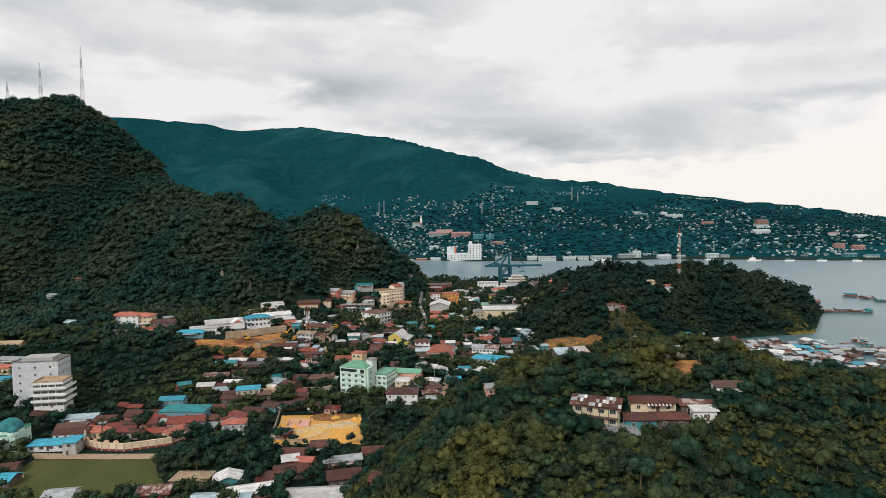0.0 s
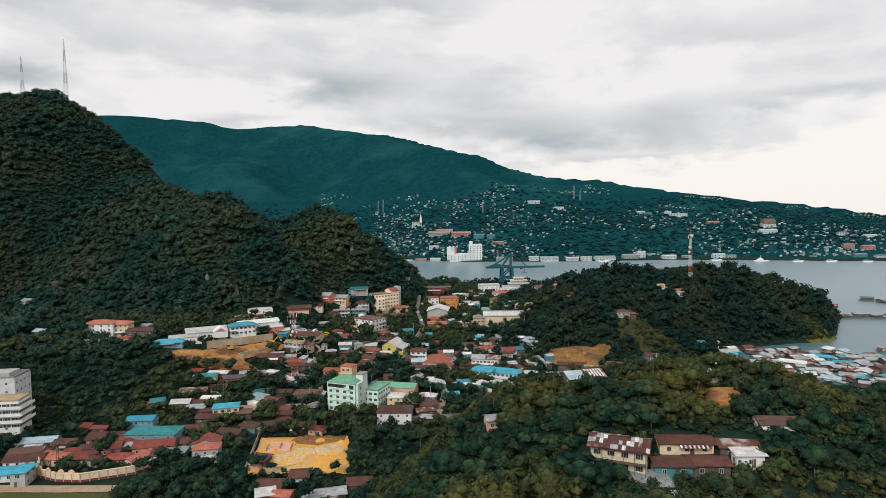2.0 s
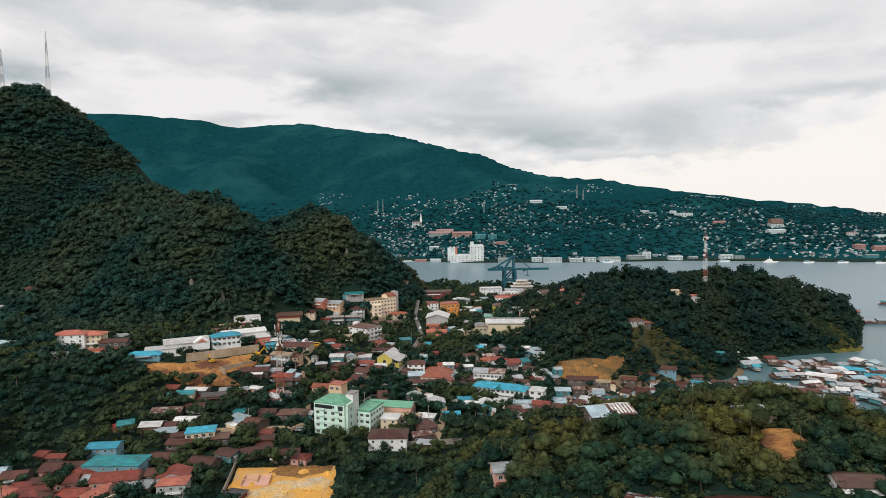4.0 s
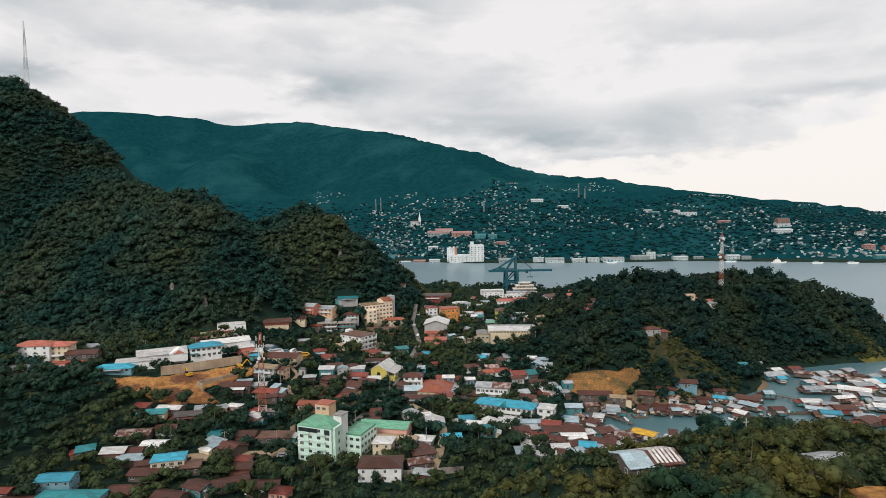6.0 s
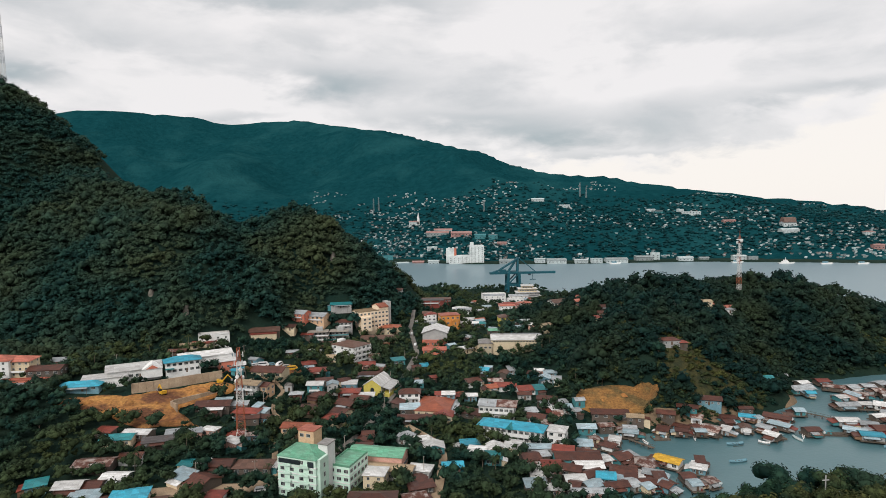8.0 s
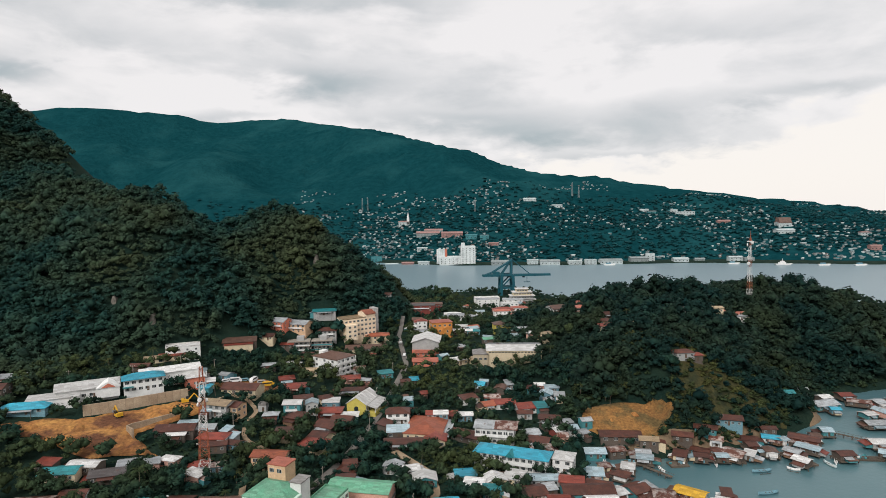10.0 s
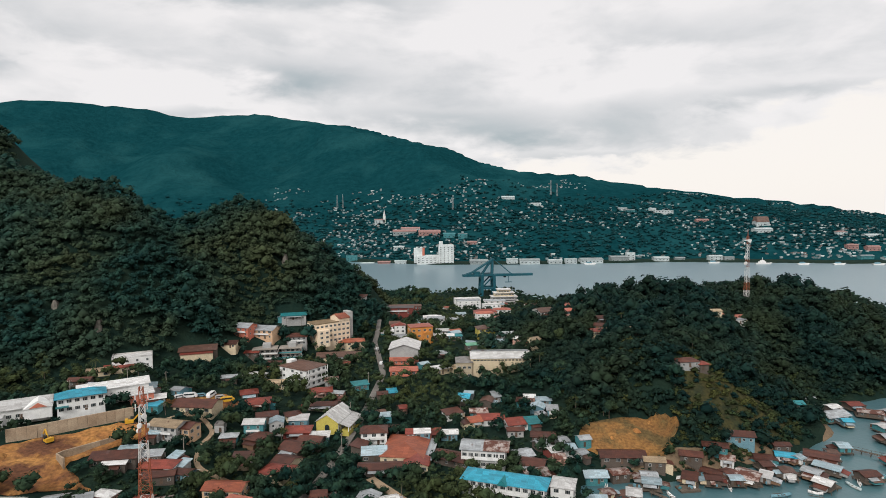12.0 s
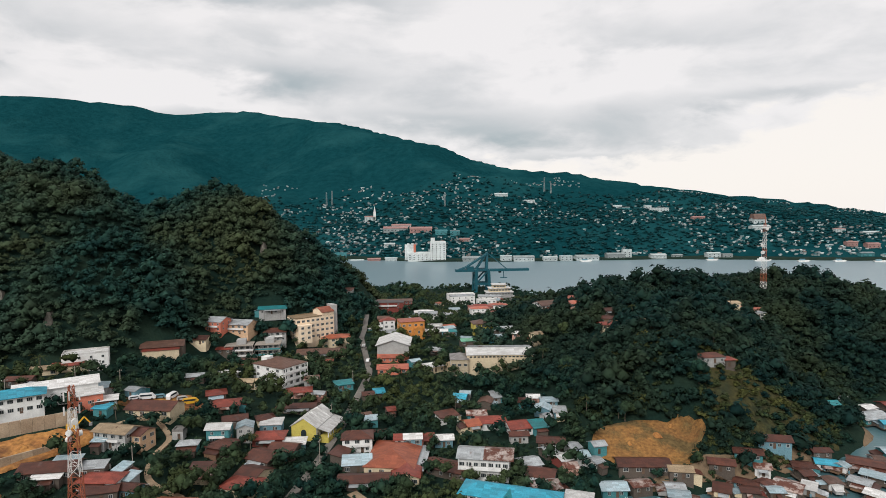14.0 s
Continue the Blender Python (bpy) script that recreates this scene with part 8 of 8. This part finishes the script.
ok = (inside(X, Y, BAY) < -2) & clear_of_things(X, Y, -0.2) & (ridge(X, Y, HEADLAND, 0.12) < 6) & (ridge(X, Y, NEAR_HILL, 0.3) < 8)
X, Y = X[ok], Y[ok]
size = r.uniform(0.8, 1.8, len(X))
low_ = np.stack([X, Y, land(X, Y) + size * 0.4, size, r.uniform(0.6, 1.0, len(X)), r.uniform(0, 6.28, len(X))], -1)
scattered("shrubs", low_, FAR_KINDS[:5], M["leaves"], "low dark shrubs filling gaps between houses", "shrubs")

# undergrowth on the near hill
X, Y, r = spots_in(-70, 200, 70, 330, 3.2, 4, None, 0.6)
hn = ridge(X, Y, NEAR_HILL, 0.3)
ok = (hn > 4) & (r.uniform(0, 1, len(X)) < np.where((Y < 175) & (X > -10), 1.0, 0.8)) & (X < Y * 0.85 + 12) & (inside(X, Y, BAY) < -2) & clear_of_things(X, Y, 0.1)
X, Y = X[ok], Y[ok]
size = r.uniform(1.4, 3.0, len(X))
bushes = np.stack([X, Y, land(X, Y) + size * 0.5, size, r.uniform(0.7, 1.1, len(X)), r.uniform(0, 6.28, len(X))], -1)
scattered("undergrowth", bushes, FAR_KINDS[:5], M["bush"], "olive and dark green scrub on the near hill", "shrubs")

# fresh growth round the huts
X, Y, r = spots_in(34, 128, 148, 214, 2.5, 64, None, 0.6)
ok = clear_of_things(X, Y, -0.4) & (X < Y * 0.85)
X, Y = X[ok], Y[ok]
size = r.uniform(1.0, 2.0, len(X))
fresh = np.stack([X, Y, land(X, Y) + size * 0.45, size, r.uniform(0.7, 1.1, len(X)), r.uniform(0, 6.28, len(X))], -1)
scattered("undergrowth", fresh, FAR_KINDS[:5], M["near_leaves"], "green and yellow-green bushes round the hillside huts", "shrubs")

# shrubs on the steep banks over the water
X, Y, r = spots_in(118, 402, 418, 660, 2.8, 54)
shore = inside(X, Y, BAY)
ok = (shore > -24) & (shore < -1.2) & (ridge(X, Y, HEADLAND, 0.12) > 0.5) & (np.maximum(inside(X, Y, BARE[4]), inside(X, Y, BARE[5])) < 0)
for cx, cy, q in TAKEN:
    ok &= np.hypot(X - cx, Y - cy) > q
X, Y = X[ok], Y[ok]
size = r.uniform(1.2, 2.7, len(X))
banks_ = np.stack([X, Y, land(X, Y) + size * 0.5, size, r.uniform(0.7, 1.1, len(X)), r.uniform(0, 6.28, len(X))], -1)
scattered("shrubs", banks_, FAR_KINDS[:5], M["leaves"], "dark shrubs on the banks above the water", "shrubs")

# low woods behind the flight's start
X, Y, r = spots_in(-170, 230, -60, 150, 6.5, 44)
ok = ~((ridge(X, Y, NEAR_HILL, 0.3) > 4) & (X > -70) & (Y > 75) & (X < Y * 0.85 + 10)) & (inside(X, Y, BAY) < -2)
X, Y = X[ok], Y[ok]
size = r.uniform(2.6, 4.8, len(X))
rear = np.stack([X, Y, land(X, Y) + size * 0.6, size, r.uniform(0.7, 1.1, len(X)), r.uniform(0, 6.28, len(X))], -1)
scattered("woodland", rear, TINY_KINDS, M["forest"], "dark green woodland on the slope below", "woodland")

# scrub on the grass of the headland
X, Y, r = spots_in(52, 335, 412, 552, 2.2, 24)
open_ = np.maximum(inside(X, Y, BARE[4]), inside(X, Y, BARE[5]))
ok = (ridge(X, Y, HEADLAND, 0.12) > 2) & (r.uniform(0, 1, len(X)) < np.where(open_ > -2, 0.98 + 0.7 * rough_noise(X, Y, 14, 35), np.where(Y < 480, 0.45, 0.0))) & (inside(X, Y, BANK) < -0.3) & (inside(X, Y, BAY) < -1.5)
for cx, cy, q in TAKEN:
    ok &= np.hypot(X - cx, Y - cy) > q
X, Y = X[ok], Y[ok]
size = r.uniform(1.0, 2.9, len(X)) + 0.9 * (r.uniform(0, 1, len(X)) < 0.25)
tufts = np.stack([X, Y, land(X, Y) + size * 0.45, size, r.uniform(0.6, 1.0, len(X)), r.uniform(0, 6.28, len(X))], -1)
X, Y, r = spots_in(100, 335, 418, 552, 3.3, 73)
open_ = np.maximum(inside(X, Y, BARE[4]), inside(X, Y, BARE[5]))
ok = (open_ > -4) & (r.uniform(0, 1, len(X)) < 0.55 + 0.9 * rough_noise(X, Y, 11, 36)) & (inside(X, Y, BAY) < -1.5)
for cx, cy, q in TAKEN:
    ok &= np.hypot(X - cx, Y - cy) > q * 0.8
X, Y = X[ok], Y[ok]
size = r.uniform(1.4, 2.8, len(X))
stems = np.stack([X, Y, land(X, Y) + size * 0.5, size, r.uniform(0.7, 1.1, len(X)), r.uniform(0, 6.28, len(X))], -1)
scattered("scrub", stems, FAR_KINDS[:5], M["headland_leaves"], "dark young trees spreading over the grassy slopes", "shrubs")
scattered("scrub", tufts, FAR_KINDS[:5], M["bush"], "olive scrub on the grassy headland slopes", "shrubs")

X, Y, r = spots_in(-62, 200, 80, 335, 4.7, 14, None, 0.6)
ok = (ridge(X, Y, NEAR_HILL, 0.3) > 4) & (inside(X, Y, BAY) < -3) & clear_of_things(X, Y, 0.8) & (X < Y * 0.85 + 5) & (r.uniform(0, 1, len(X)) < 0.97 + 0.2 * rough_noise(X, Y, 28, 33))
X, Y = X[ok], Y[ok]
size = r.uniform(1.9, 3.9, len(X)) * np.where(X > 88, 0.85, 1) * np.where(Y > 208, np.interp(X, [48, 78], [0.5, 1.0]), 1.0)
groves = np.stack([X, Y, land(X, Y) + size * r.uniform(0.6, 1.2, len(X)), size, r.uniform(0.75, 1.1, len(X)), r.uniform(0, 6.28, len(X))], -1)
scattered("hill_grove", groves, NEAR_KINDS, M["near_leaves"], "dense young trees covering the near hill", "trees")


def trunk_mesh(h, r, limbs, seed):
    """A tapered, slightly leaning trunk with limbs that rise into the crown."""
    g = random.Random(seed)
    verts, faces = [], []

    def limb(a, b, ra, rb):
        n = len(verts)
        d = (b - a).normalized()
        u = d.orthogonal().normalized()
        v = d.cross(u)
        for p, q in ((a, ra), ((a + b) / 2 + u * q_bend * ra, (ra + rb) / 2), (b, rb)):
            for k in range(6):
                t = k * math.pi / 3
                verts.append(p + u * math.cos(t) * q + v * math.sin(t) * q)
        for s in (0, 6):
            for k in range(6):
                faces.append((n + s + k, n + s + (k + 1) % 6, n + s + 6 + (k + 1) % 6, n + s + 6 + k))

    q_bend = g.uniform(-0.8, 0.8)
    top = Vector((g.uniform(-0.06, 0.06) * h, g.uniform(-0.06, 0.06) * h, h))
    limb(Vector((0, 0, -0.6)), top, r, r * 0.55)
    for k in range(limbs):
        a = 6.28 * k / limbs + g.uniform(-0.4, 0.4)
        limb(top * g.uniform(0.65, 0.98), top + Vector((math.cos(a), math.sin(a), 0.9)) * h * g.uniform(0.25, 0.4), r * 0.45, r * 0.15)
    return mesh_of("trunk", verts, faces, [M["bark"]], flat=False)


TREE_KINDS = []
for k in range(7):
    v, f = crown_arrays(10, 640, 0.075, tall=0.75 + 0.1 * (k % 3))
    TREE_KINDS.append((trunk_mesh(4.0, 0.22, 4, k), mesh_quick("crown", v * 3.8 + (0, 0, 5.4), f.ravel(), 3, M["near_leaves"])))
TOWN_KINDS = []
for k in range(5):
    v, f = crown_arrays(9, 520, 0.085, tall=0.8 + 0.1 * (k % 3))
    TOWN_KINDS.append((trunk_mesh(4.0, 0.22, 4, 20 + k), mesh_quick("crown", v * 3.8 + (0, 0, 5.2), f.ravel(), 3, M["leaves"])))
PALM_KINDS = []
for k in range(4):
    v, f = palm_arrays(15, 9)
    PALM_KINDS.append((trunk_mesh(6.5 + k * 0.7, 0.16, 0, 40 + k), mesh_quick("crown", v * 3.2 + (0, 0, 6.4 + k * 0.7), f.ravel(), 3, M["palm"])))


def tree(x, y, s, palm=False, turn=0.0):
    kinds = PALM_KINDS if palm else TOWN_KINDS if y > 225 else TREE_KINDS
    trunk, crown = kinds[int(abs(x * 7 + y * 3)) % len(kinds)]
    ob = new("palm_tree" if palm else "tree")
    ob.matrix_world = Matrix.LocRotScale((x, y, landz(x, y)), Euler((0, 0, turn)), (s, s, s * (0.9 + 0.2 * math.sin(x * 3 + y))))
    for nm, me in (("trunk", trunk), ("crown", crown)):
        p = new(nm, me)
        p.parent = ob
    if palm:
        tagged(ob, "slender coconut palm with feathered olive fronds", "palm tree", "coconut palms")
    else:
        tagged(ob, "broad dark green tropical tree on the slope", "tree", "trees of the near slopes")
    return ob


X, Y, r = spots_in(-62, 190, 84, 330, 7.6, 5)
hn = ridge(X, Y, NEAR_HILL, 0.3)
ok = (hn > 5) & (inside(X, Y, BAY) < -3) & clear_of_things(X, Y, 2.2) & ~((Y > 208) & (X < 66)) & (X < Y * 0.85 + 5) & (r.uniform(0, 1, len(X)) < 0.36)
for k, (x, y) in enumerate(zip(X[ok], Y[ok])):
    tree(x, y, r.uniform(0.6, 1.15) * (0.85 if x > 88 else 1), k % 3 == 0, r.uniform(0, 6.28))
X, Y, r = spots_in(-250, 130, 225, 560, 17, 6)
ok = (ridge(X, Y, LEFT_RIDGE, full=0.6) < 6) & (ridge(X, Y, NEAR_HILL, 0.3) < 5) & (inside(X, Y, BAY) < -4) & clear_of_things(X, Y, 3.0) & (r.uniform(0, 1, len(X)) < 0.5)
for k, (x, y) in enumerate(zip(X[ok], Y[ok])):
    tree(x, y, r.uniform(0.75, 1.3), k % 3 != 1, r.uniform(0, 6.28))

for x, y, s in ((41, 163, 0.75), (36, 161, 0.9), (30, 166, 1.0), (44, 156, 0.7), (62, 160, 0.75), (69, 160, 0.8), (80, 166, 0.85), (86, 168, 0.9), (94, 172, 0.9), (83, 170.5, 0.8), (88, 171, 0.7), (77, 163, 0.7), (18, 191, 0.9), (11, 190, 0.7), (54, 178, 0.9), (68, 180, 0.8)):
    tree(x, y, s, False, x)
for x, y in ((4, 372), (-3, 366), (16, 378), (38, 412), (34, 430), (-6, 392), (10, 440), (46, 398), (-70, 352), (-76, 360), (-95, 372), (-118, 240), (-108, 250), (-100, 244), (-112, 256), (-96, 254), (-104, 236), (-90, 248), (-36, 290), (-34, 300), (98, 196), (106, 190), (90, 200), (112, 186), (84, 194)):
    tree(x, y, 0.8, True, y)
